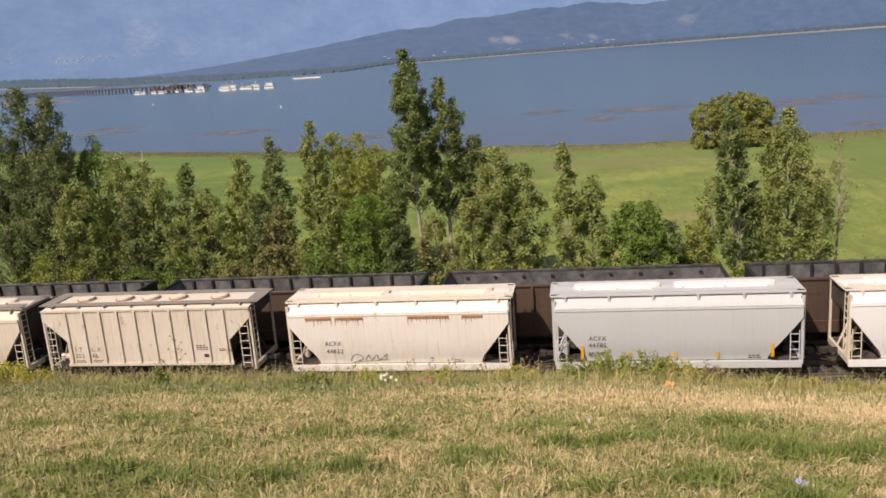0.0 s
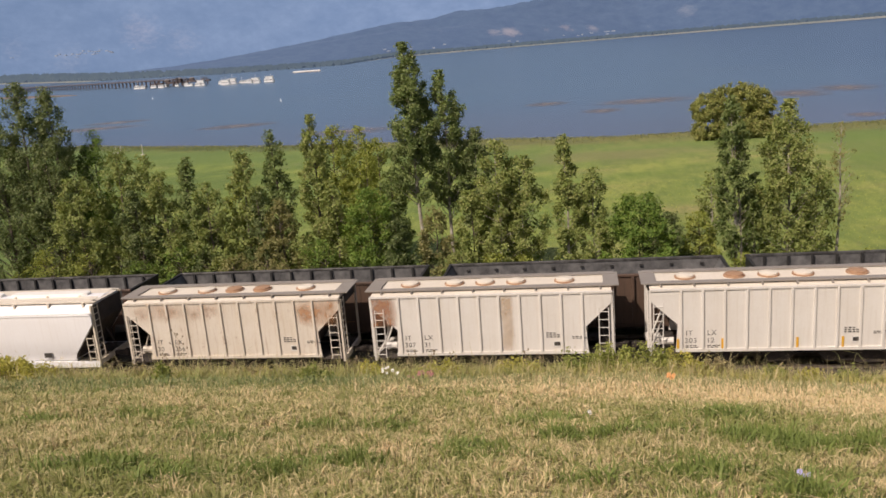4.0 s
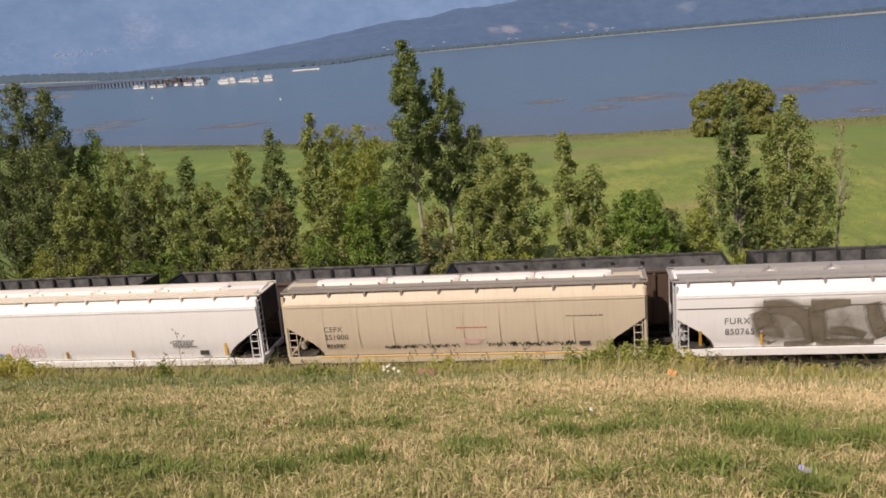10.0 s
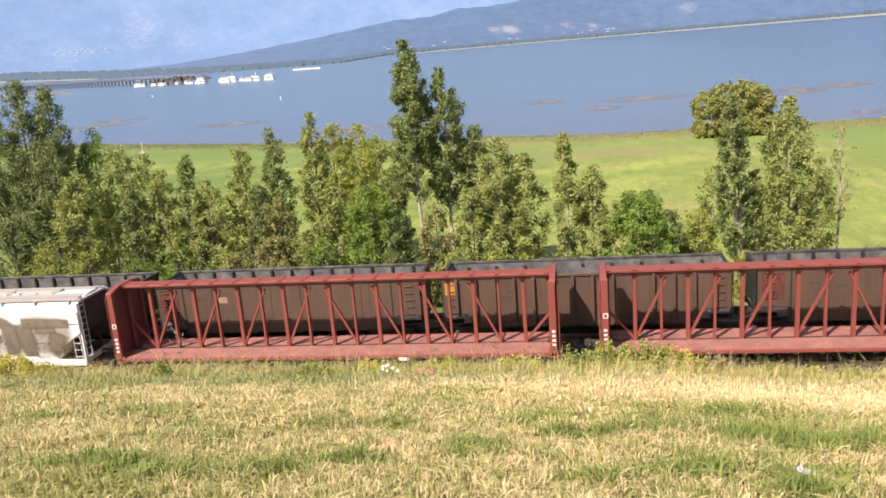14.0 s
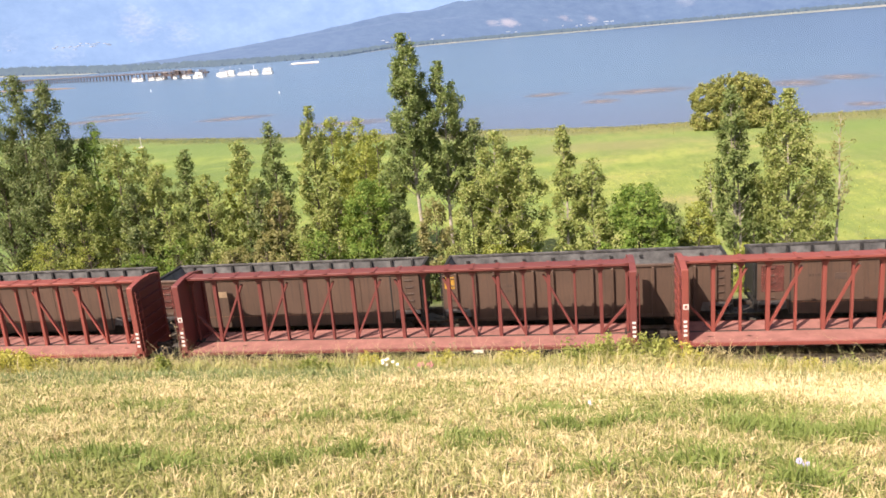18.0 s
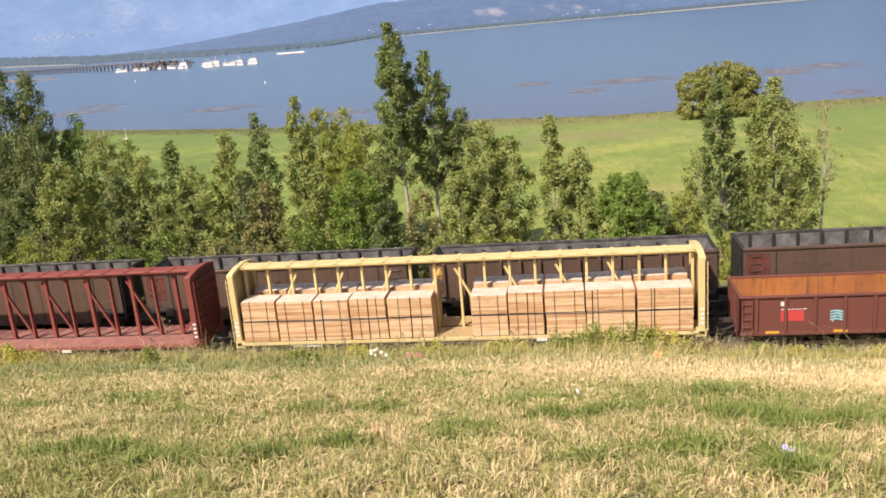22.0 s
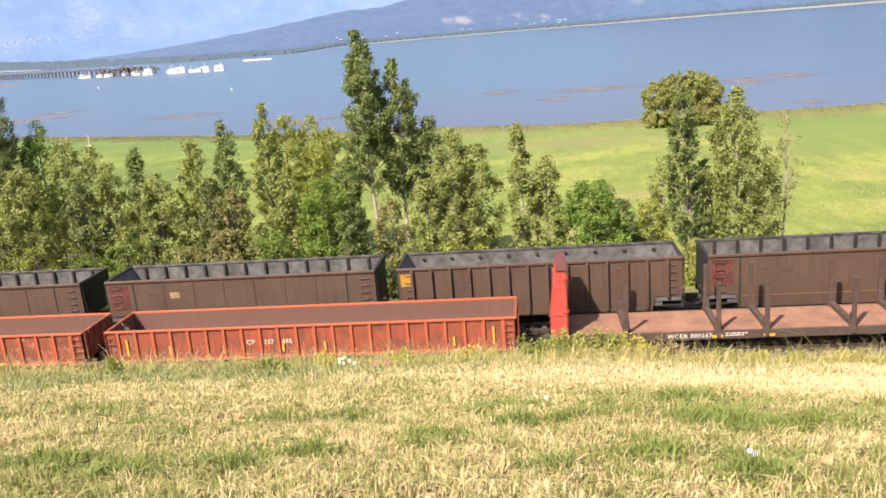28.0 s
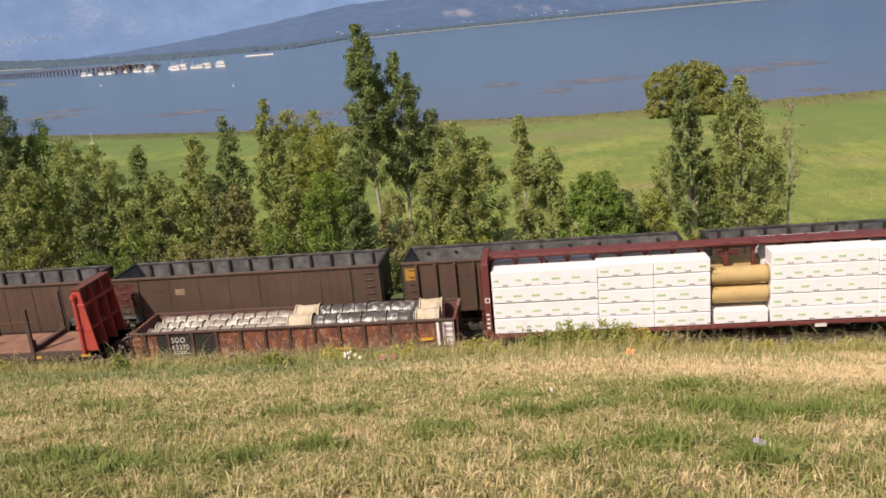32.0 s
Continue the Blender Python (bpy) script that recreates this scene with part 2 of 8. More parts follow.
def veil(name, color, other, cover, scale=1.2, low=0.35, high=0.65, soft=None, rough=0.8, across=0.0):
    """Thin paint or weed that lets the surface below show through in places; soft = (x0, x1, z0, z1, rim) fades its edges."""
    n = Nodes(name)
    n.done(n.mix(n.grey(n.noise(scale * 2, 5, 0.65), 0.35, 0.7), color, other), rough)
    f = n.math("MULTIPLY", n.math("ADD", n.math("MULTIPLY", n.grey(n.noise(scale, 6, 0.65), low, high), 0.6), 0.4), cover)
    if across:
        uv = n.node("ShaderNodeSeparateXYZ")
        n.link(n.tc.outputs["UV"], uv.inputs[0])
        f = n.math("MULTIPLY", f, n.grey(n.math("SUBTRACT", 1.0, n.math("ABSOLUTE", n.math("SUBTRACT", n.math("MULTIPLY", uv.outputs["Y"], 2.0), 1.0), 0.0)), 0.0, across))
    if soft:
        x0, x1, z0, z1, rim = soft
        sep = n.node("ShaderNodeSeparateXYZ")
        n.link(n.tc.outputs["Object"], sep.inputs[0])
        wob = n.math("MULTIPLY", n.math("SUBTRACT", n.noise(0.9, 4), 0.5), rim * 2.0)
        for key, a, b in (("X", x0, x1), ("Z", z0, z1)):
            v = n.math("ADD", sep.outputs[key], wob)
            f = n.math("MULTIPLY", f, n.grey(n.math("DIVIDE", n.math("SUBTRACT", v, a), rim), 0.0, 1.0))
            f = n.math("MULTIPLY", f, n.grey(n.math("DIVIDE", n.math("SUBTRACT", b, v), rim), 0.0, 1.0))
    n.link(f, n.bsdf.inputs["Alpha"])
    return n.mat


M_GROUND = ground_material()
M_WATER = water_material()

# ---- building helpers ----


def mesh_of(name, verts, faces, mat, smooth=False):
    me = bpy.data.meshes.new(name)
    me.from_pydata(verts, [], faces)
    me.materials.append(mat)
    if smooth:
        me.shade_smooth()
    me.update()
    return me


def part(name, bm, material, parent, label="", smooth=False):
    me = bpy.data.meshes.new(name)
    bmesh.ops.recalc_face_normals(bm, faces=bm.faces)
    bm.to_mesh(me)
    bm.free()
    me.materials.append(material)
    if smooth:
        me.shade_smooth()
    ob = new(name, me)
    ob.parent = parent
    if label:
        tagged(ob, label)
    return ob


def box(bm, x0, x1, y0, y1, z0, z1, bevel=0.0):
    vs = [bm.verts.new((x, y, z)) for x in (x0, x1) for y in (y0, y1) for z in (z0, z1)]
    fs = [bm.faces.new([vs[i] for i in q]) for q in ((0, 1, 3, 2), (4, 6, 7, 5), (0, 4, 5, 1), (2, 3, 7, 6), (0, 2, 6, 4), (1, 5, 7, 3))]
    if bevel:
        edges = {e for f in fs for e in f.edges}
        bmesh.ops.bevel(bm, geom=list(edges), offset=bevel, segments=1, affect="EDGES")
    return bm


def slab(bm, outline, y0, y1):
    """A plate of outline (x, z), from y0 to y1."""
    a = [bm.verts.new((x, y0, z)) for x, z in outline]
    b = [bm.verts.new((x, y1, z)) for x, z in outline]
    bm.faces.new(a)
    bm.faces.new(b[::-1])
    k = len(outline)
    for i in range(k):
        bm.faces.new((a[i], b[i], b[(i + 1) % k], a[(i + 1) % k]))
    return bm


def profile(bm, outline, x0, x1, cap=True):
    """A bar of outline (y, z), from x0 to x1."""
    a = [bm.verts.new((x0, y, z)) for y, z in outline]
    b = [bm.verts.new((x1, y, z)) for y, z in outline]
    k = len(outline)
    for i in range(k):
        bm.faces.new((a[i], a[(i + 1) % k], b[(i + 1) % k], b[i]))
    if cap:
        bm.faces.new(a[::-1])
        bm.faces.new(b)
    return bm


def tube(bm, pts, r, seg=6, r2=None):
    """A round bar through the points."""
    pts = [Vector(p) for p in pts]
    rings = []
    for i, p in enumerate(pts):
        d = (pts[min(i + 1, len(pts) - 1)] - pts[max(i - 1, 0)]).normalized()
        u = d.orthogonal().normalized()
        w = d.cross(u)
        q = r if r2 is None else r + (r2 - r) * i / (len(pts) - 1)
        rings.append([bm.verts.new(p + u * q * math.cos(2 * math.pi * j / seg) + w * q * math.sin(2 * math.pi * j / seg)) for j in range(seg)])
    for a, b in zip(rings, rings[1:]):
        for j in range(seg):
            bm.faces.new((a[j], a[(j + 1) % seg], b[(j + 1) % seg], b[j]))
    bm.faces.new(rings[0][::-1])
    bm.faces.new(rings[-1])
    return bm


def disc(bm, c, axis, r, h, seg=16, dome=0.0):
    """A round lid or drum round c along the axis (0, 1, 2)."""
    c = Vector(c)
    e = Vector((axis == 0, axis == 1, axis == 2))
    u = e.orthogonal().normalized()
    w = e.cross(u)
    ring = lambda q, o: [bm.verts.new(c + e * o + u * q * math.cos(2 * math.pi * j / seg) + w * q * math.sin(2 * math.pi * j / seg)) for j in range(seg)]
    a, b = ring(r, -h / 2), ring(r, h / 2)
    for j in range(seg):
        bm.faces.new((a[j], a[(j + 1) % seg], b[(j + 1) % seg], b[j]))
    bm.faces.new(a[::-1])
    if dome:
        t = bm.verts.new(c + e * (h / 2 + dome))
        for j in range(seg):
            bm.faces.new((b[j], b[(j + 1) % seg], t))
    else:
        bm.faces.new(b)
    return bm


def B():
    return bmesh.new()


def thing(name, label, category, group="", kind=""):
    return tagged(new(name), label, category, group, kind)


# ---- ground, lake and distance ----
HILL = ((-90, 19.0), (-60, 17.5), (-38, 13.62), (-31, 11.25), (-22, 8.15), (-16, 5.95), (-13.5, 4.85), (-6.5, 0.2), (-4.4, -0.35), (-3, -0.3),
        (8, -0.3), (10, -0.7), (12, -0.95), (60, -1.0))
SHORE = ((-400, 215), (-160, 168), (-99, 137), (-51, 117), (-17, 111), (6, 103), (48, 104), (140, 112), (400, 120))
LAKE = -1.5


def shore(x):
    return float(np.interp(x, [p[0] for p in SHORE], [p[1] for p in SHORE]))


def ground_z(x, y):
    if y <= 60:
        z = float(np.interp(y, [p[0] for p in HILL], [p[1] for p in HILL]))
        if y < -5:
            fall = min(1.0, max(0.0, (x - 1.5) / 5.0))
            z -= 0.38 * fall * max(0.0, min(1.0, (y + 34) / 18)) * min(1.0, (-5 - y) / 5)
            z += 0.10 * noise.noise((x * 0.35, y * 0.35, 0)) * min(1.0, (-5 - y) / 5) + 0.05 * noise.noise((x * 1.2, y * 1.2, 3))
        elif y > 9:
            z += 0.12 * noise.noise((x * 0.2, y * 0.2, 7))
        return z
    s = shore(x)
    if y < s:
        return -1.0 - 0.46 * ((y - 60) / (s - 60)) ** 2 + 0.10 * noise.noise((x * 0.07, y * 0.07, 7))
    return max(-6.0, -1.46 - (y - s) * 0.03)


def grid_mesh(name, xs, ys, f, mat, smooth=True):
    verts = [(x, y, f(x, y)) for y in ys for x in xs]
    k = len(xs)
    faces = [(j * k + i, j * k + i + 1, (j + 1) * k + i + 1, (j + 1) * k + i) for j in range(len(ys) - 1) for i in range(k - 1)]
    return mesh_of(name, verts, faces, mat, smooth)


def steps(*runs):
    out = []
    for a, b, d in runs:
        k = max(1, round((b - a) / d))
        out += [a + (b - a) * i / k for i in range(k)]
    return out + [runs[-1][1]]


ground_xs = steps((-4900, -400, 500), (-400, -60, 20), (-60, -26, 1.5), (-26, 14, 0.5), (14, 60, 1.5), (60, 400, 20), (400, 4900, 500))
ground_ys = steps((-900, -90, 90), (-90, -40, 5), (-40, -4, 0.5), (-4, 20, 1.0), (20, 190, 3.0), (190, 400, 30), (400, 4950, 400))
ground = tagged(new("ground", grid_mesh("ground", ground_xs, ground_ys, ground_z, M_GROUND)), "grassy hillside, stone track bed and marsh meadow", "ground", kind="structure")

lake = tagged(new("water", grid_mesh("water", steps((-4900, 4900, 350)), steps((92, 400, 20), (400, 4950, 250)), lambda x, y: LAKE, M_WATER)),
              "calm grey-blue lake with brown weed drifts", "water", kind="structure")

# bluish base colours and emission stand in for the hazy air
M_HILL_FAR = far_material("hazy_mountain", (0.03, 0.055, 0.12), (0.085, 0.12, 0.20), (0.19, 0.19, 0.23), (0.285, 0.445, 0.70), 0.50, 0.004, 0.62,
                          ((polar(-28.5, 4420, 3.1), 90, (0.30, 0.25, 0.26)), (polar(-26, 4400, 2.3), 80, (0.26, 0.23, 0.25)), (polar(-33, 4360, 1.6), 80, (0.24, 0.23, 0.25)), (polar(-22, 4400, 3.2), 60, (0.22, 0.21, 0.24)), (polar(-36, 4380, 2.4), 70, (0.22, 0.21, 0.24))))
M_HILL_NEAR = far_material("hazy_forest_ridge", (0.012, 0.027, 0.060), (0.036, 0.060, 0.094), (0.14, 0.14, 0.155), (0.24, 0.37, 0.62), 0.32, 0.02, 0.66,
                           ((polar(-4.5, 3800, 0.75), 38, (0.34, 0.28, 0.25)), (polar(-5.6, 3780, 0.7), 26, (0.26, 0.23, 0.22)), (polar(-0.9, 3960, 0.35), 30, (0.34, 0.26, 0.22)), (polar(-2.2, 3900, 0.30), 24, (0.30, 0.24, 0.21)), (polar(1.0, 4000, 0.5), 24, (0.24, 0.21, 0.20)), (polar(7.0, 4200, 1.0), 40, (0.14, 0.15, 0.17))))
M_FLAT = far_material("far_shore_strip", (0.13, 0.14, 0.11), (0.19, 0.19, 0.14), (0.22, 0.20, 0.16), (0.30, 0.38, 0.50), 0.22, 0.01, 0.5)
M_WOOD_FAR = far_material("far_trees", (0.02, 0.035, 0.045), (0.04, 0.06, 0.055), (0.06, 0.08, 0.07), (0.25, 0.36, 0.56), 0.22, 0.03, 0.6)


def ridge(name, label, foot, crest, mat, deep, rough, seed):
    """A hillside round the lake: foot and crest are (azimuth, distance) and (azimuth, height) in degrees and metres."""
    azs = np.linspace(foot[0][0], foot[-1][0], 260)
    verts, rows = [], 26
    for j in range(rows):
        u = j / (rows - 1)
        for a in azs:
            r = np.interp(a, [p[0] for p in foot], [p[1] for p in foot]) + deep * u
            h = np.interp(a, [p[0] for p in crest], [p[1] for p in crest])
            x, y = r * math.sin(radians(a)), r * math.cos(radians(a)) + EYE[1]
            n = noise.fractal((x * 0.0016 + seed, y * 0.0016, u * 1.5), 0.8, 2.1, 6)
            z = LAKE + h * u ** 0.85 * (1 + rough * n * (0.35 + 0.65 * u)) + (0 if j else -4)
            verts.append((x, y, z))
    k = len(azs)
    faces = [(j * k + i, j * k + i + 1, (j + 1) * k + i + 1, (j + 1) * k + i) for j in range(rows - 1) for i in range(k - 1)]
    return tagged(new(name, mesh_of(name, verts, faces, mat, True)), label, "mountain", kind="structure")


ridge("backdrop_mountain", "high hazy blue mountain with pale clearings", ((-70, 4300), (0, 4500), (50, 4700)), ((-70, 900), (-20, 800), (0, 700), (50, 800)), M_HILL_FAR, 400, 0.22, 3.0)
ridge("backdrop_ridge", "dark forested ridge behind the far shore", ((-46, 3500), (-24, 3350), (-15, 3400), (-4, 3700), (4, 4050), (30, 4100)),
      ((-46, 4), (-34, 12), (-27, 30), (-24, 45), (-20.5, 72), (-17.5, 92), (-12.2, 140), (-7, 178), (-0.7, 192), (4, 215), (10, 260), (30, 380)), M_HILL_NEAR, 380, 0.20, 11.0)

# ---- railway materials ----
M_STEEL_DARK = plain("running_gear_steel", (0.022, 0.018, 0.016), (0.06, 0.045, 0.035), 4.0, 0.75)
M_WHEEL = plain("wheel_steel", (0.05, 0.035, 0.028), (0.12, 0.09, 0.07), 6.0, 0.55, 0.6)
M_RAIL = plain("rail_steel", (0.16, 0.11, 0.08), (0.3, 0.27, 0.25), 5.0, 0.45, 0.6)
M_TIE = plain("sleeper_wood", (0.06, 0.045, 0.035), (0.14, 0.115, 0.09), 5.0, 0.95)
M_BLACK = plain("black_paint", (0.012, 0.012, 0.012), (0.04, 0.036, 0.032), 5.0, 0.6)
M_CREAM = car_paint("cream_paint", (0.72, 0.65, 0.53), (0.52, 0.42, 0.30), 0.25, 0.35)
M_CREAM_RUST = car_paint("cream_paint_rusty", (0.72, 0.66, 0.57), (0.47, 0.35, 0.22), 0.42, 0.45)
M_ROOF_CREAM = car_paint("cream_roof", (0.78, 0.71, 0.60), (0.52, 0.43, 0.34), 0.2, 0.2)
M_ROOF_EDGE = car_paint("grey_walkway", (0.30, 0.27, 0.24), (0.17, 0.14, 0.12), 0.2, 0.2)
M_ROOF_PALE = car_paint("pale_grey_roof", (0.55, 0.55, 0.55), (0.42, 0.41, 0.40), 0.0, 0.25)
M_WHITE_RUST = car_paint("white_paint_rusty", (0.84, 0.80, 0.74), (0.62, 0.50, 0.37), 0.3, 0.35, mottle=0.18)
M_WHITE = car_paint("white_paint", (0.86, 0.855, 0.855), (0.74, 0.71, 0.68), 0.05, 0.35, mottle=0.28)
M_PALE = car_paint("pale_grey_cream_paint", (0.74, 0.71, 0.66), (0.54, 0.47, 0.38), 0.12, 0.35)
M_ROOF_GREY = car_paint("light_grey_roof", (0.36, 0.345, 0.33), (0.25, 0.23, 0.215), 0.1, 0.3)
M_GREY = car_paint("light_grey_paint", (0.58, 0.60, 0.61), (0.48, 0.47, 0.45), 0.0, 0.3)
M_GREY_DIRTY = car_paint("grey_paint_dusty", (0.66, 0.62, 0.57), (0.47, 0.41, 0.34), 0.05, 0.6)
M_BEIGE = car_paint("beige_paint", (0.63, 0.54, 0.41), (0.46, 0.37, 0.26), 0.0, 0.4)
M_LID = car_paint("white_lid", (0.88, 0.86, 0.82), (0.62, 0.56, 0.5), 0.0, 0.1)
M_LID_RUST = car_paint("rusty_hatch_rim", (0.42, 0.26, 0.16), (0.25, 0.13, 0.07), 0.5, 0.1)
M_RUST_RUN = plain("rust_runs", (0.30, 0.11, 0.05), (0.45, 0.27, 0.15), 4.0, 0.8)
M_RED = car_paint("boxcar_red", (0.25, 0.062, 0.047), (0.15, 0.048, 0.038), 0.3, 0.4, rust_color=(0.16, 0.06, 0.04), mottle=0.4)
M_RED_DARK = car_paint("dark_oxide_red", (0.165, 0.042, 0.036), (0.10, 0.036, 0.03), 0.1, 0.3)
M_DECK = plain("red_deck", (0.33, 0.145, 0.12), (0.20, 0.085, 0.07), 1.5, 0.85)
M_YELLOW_CAR = car_paint("pale_yellow_paint", (0.66, 0.53, 0.25), (0.46, 0.34, 0.16), 0.3, 0.45)
M_YELLOW_DECK = car_paint("worn_yellow_deck", (0.46, 0.34, 0.17), (0.26, 0.18, 0.10), 0.3, 0.4, mottle=0.7)
M_YELLOW_STREAK = car_paint("dark_streaked_yellow_paint", (0.42, 0.32, 0.14), (0.20, 0.14, 0.075), 0.3, 0.7, mottle=0.6)
M_BROWN = car_paint("brown_oxide_paint", (0.16, 0.055, 0.042), (0.10, 0.045, 0.035), 0.12, 0.3)
M_RUST_IN = car_paint("rusted_inside", (0.42, 0.165, 0.05), (0.13, 0.055, 0.028), 0.3, 1.0, rust_color=(0.17, 0.065, 0.03), mottle=0.6)
M_RUST_DULL = car_paint("dull_rust_inside", (0.16, 0.085, 0.07), (0.10, 0.055, 0.045), 0.1, 0.4)
M_ORANGE = car_paint("faded_red_orange", (0.38, 0.085, 0.042), (0.2, 0.065, 0.04), 0.85, 0.45, rust_color=(0.17, 0.065, 0.04), mottle=0.5)
M_ORANGE_RIB = car_paint("faded_red_orange_edge", (0.46, 0.11, 0.05), (0.28, 0.08, 0.045), 0.3, 0.3, rust_color=(0.2, 0.07, 0.04))
M_ORANGE_FLAKY = car_paint("flaking_red_orange", (0.37, 0.085, 0.042), (0.18, 0.062, 0.04), 0.95, 0.45, rust_color=(0.16, 0.06, 0.04), mottle=0.6, flakes=(0.46, 0.22, 0.13))
M_PATCHY = car_paint("flaking_brown_paint", (0.09, 0.04, 0.035), (0.16, 0.08, 0.06), 0.85, 0.5, rust_color=(0.27, 0.09, 0.04), mottle=0.6, flakes=(0.44, 0.28, 0.19))
M_PATCHY_EDGE = car_paint("dark_rusty_steel", (0.075, 0.042, 0.034), (0.12, 0.07, 0.05), 0.4, 0.4, rust_color=(0.19, 0.08, 0.045), mottle=0.5)
M_COAL_OUT = car_paint("dusty_brown_steel", (0.112, 0.070, 0.050), (0.055, 0.037, 0.029), 0.35, 0.8, rust_color=(0.15, 0.07, 0.042), mottle=0.6)
M_COAL_IN = plain("coal_blackened_steel", (0.075, 0.074, 0.075), (0.22, 0.215, 0.21), 1.6, 0.5, 0.2)
M_COAL_RIM = plain("coal_dusted_rail", (0.035, 0.033, 0.032), (0.17, 0.165, 0.16), 2.5, 0.5, 0.2, 0.2, 0.45, 0.75)
M_COAL_DARK = plain("coal_dark_steel", (0.014, 0.014, 0.015), (0.04, 0.038, 0.036), 2.0, 0.6)
M_SAFETY = plain("yellow_marker", (0.75, 0.42, 0.03), (0.6, 0.33, 0.05), 6.0, 0.5)
M_AMBER = plain("amber_panel", (0.50, 0.27, 0.03), (0.3, 0.17, 0.04), 3.0, 0.6)
M_INK = plain("stencil_black", (0.03, 0.028, 0.025), (0.08, 0.07, 0.06), 8.0, 0.7)
M_WHITE_INK = plain("stencil_white", (0.78, 0.76, 0.72), (0.6, 0.57, 0.52), 8.0, 0.7)
M_SPRAY = veil("brown_spray_paint", (0.20, 0.14, 0.095), (0.28, 0.21, 0.15), 0.92, 0.8, 0.25, 0.5, across=0.5)
M_SPRAY2 = veil("olive_spray_paint", (0.150, 0.125, 0.088), (0.21, 0.18, 0.135), 0.95, 0.7, 0.25, 0.5, (2.9, 16.7, 0.7, 3.85, 0.4), across=0.55)
M_OVERSPRAY = veil("olive_overspray", (0.17, 0.14, 0.10), (0.23, 0.195, 0.145), 0.7, 0.45, 0.34, 0.56, (3.2, 16.2, 1.0, 3.3, 0.5))
M_OVERSPRAY_BROWN = veil("brown_overspray", (0.20, 0.16, 0.115), (0.27, 0.22, 0.16), 0.62, 0.5, 0.36, 0.6, (2.5, 16.6, 1.0, 3.45, 0.9))
M_TEAL = plain("teal_spray_paint", (0.06, 0.27, 0.38), (0.16, 0.42, 0.52), 3.0, 0.6)
M_CYAN = plain("cyan_spray_paint", (0.22, 0.50, 0.56), (0.32, 0.56, 0.60), 3.0, 0.6)
M_NAVY = plain("navy_spray_paint", (0.02, 0.035, 0.07), (0.05, 0.08, 0.12), 3.0, 0.6)
M_PINK = plain("pink_spray_paint", (0.70, 0.38, 0.40), (0.80, 0.55, 0.55), 3.0, 0.6)
M_REDPAINT = plain("red_spray_paint", (0.55, 0.04, 0.04), (0.45, 0.08, 0.07), 4.0, 0.6)
M_BLUE = plain("blue_spray_paint", (0.12, 0.28, 0.52), (0.25, 0.45, 0.62), 4.0, 0.6)
M_BULKHEAD = car_paint("bright_red_paint", (0.50, 0.075, 0.055), (0.30, 0.055, 0.045), 0.15, 0.5, mottle=0.45)
M_PLANK = plain("deck_planks", (0.34, 0.175, 0.11), (0.17, 0.095, 0.07), 0.9, 0.9)
M_STAKE = plain("stake_steel", (0.052, 0.036, 0.030), (0.105, 0.068, 0.052), 3.0, 0.75)

# near-black for car ends: dirt plus the shade of the end recesses
M_GRIME_SHADE = plain("grime_and_shade_paint", (0.045, 0.038, 0.033), (0.10, 0.08, 0.065), 1.5, 0.8)

WHEELSETS = []
CARS = []


def words(parent, text, x, z, height, y, mat, label="", stretch=1.0):
    """Painted lettering on the near side of a car, its lower left corner at x, z."""
    cu = bpy.data.curves.new("lettering", "FONT")
    cu.body = text
    cu.size = height * 1.4
    cu.space_character = 1.12
    tmp = bpy.data.objects.new("lettering", cu)
    me = bpy.data.meshes.new_from_object(tmp)
    bpy.data.objects.remove(tmp)
    me.transform(Matrix.Translation((x, y, z)) @ Matrix.Rotation(radians(90), 4, "X") @ Matrix.Diagonal((stretch, 1, 1, 1)))
    me.materials.clear()
    me.materials.append(mat)
    bm = B()
    bm.from_mesh(me)
    left = set(bm.faces)
    while left:
        todo, island = [left.pop()], []
        while todo:
            f = todo.pop()
            island.append(f)
            for e in f.edges:
                for g in e.link_faces:
                    if g in left:
                        left.discard(g)
                        todo.append(g)
        one = B()
        made = {}
        for f in island:
            one.faces.new([made.setdefault(v, None) or made.update({v: one.verts.new(v.co)}) or made[v] for v in f.verts])
        part("letter", one, mat, parent, label)
    bm.free()
    bpy.data.meshes.remove(me)


def bars(parent, x, z, w, h, rows, y, mat, name="small_print"):
    """Small print that cannot be read."""
    bm = B()
    rnd = random.Random(int(x * 100) + int(z * 10))
    for r in range(rows):
        zz = z - r * h / rows
        xx = x
        while xx < x + w * (0.75 + 0.25 * rnd.random()):
            k = 0.06 + 0.12 * rnd.random()
            box(bm, xx, xx + k, y - 0.004, y, zz - h / rows * 0.5, zz)
            xx += k + 0.05
    return tagged(part(name, bm, mat, parent), kind="stuff")


def spot(parent, name, x0, x1, z0, z1, y, mat, label=""):
    return part(name, box(B(), x0, x1, y - 0.012, y + 0.01, z0, z1), mat, parent, label)


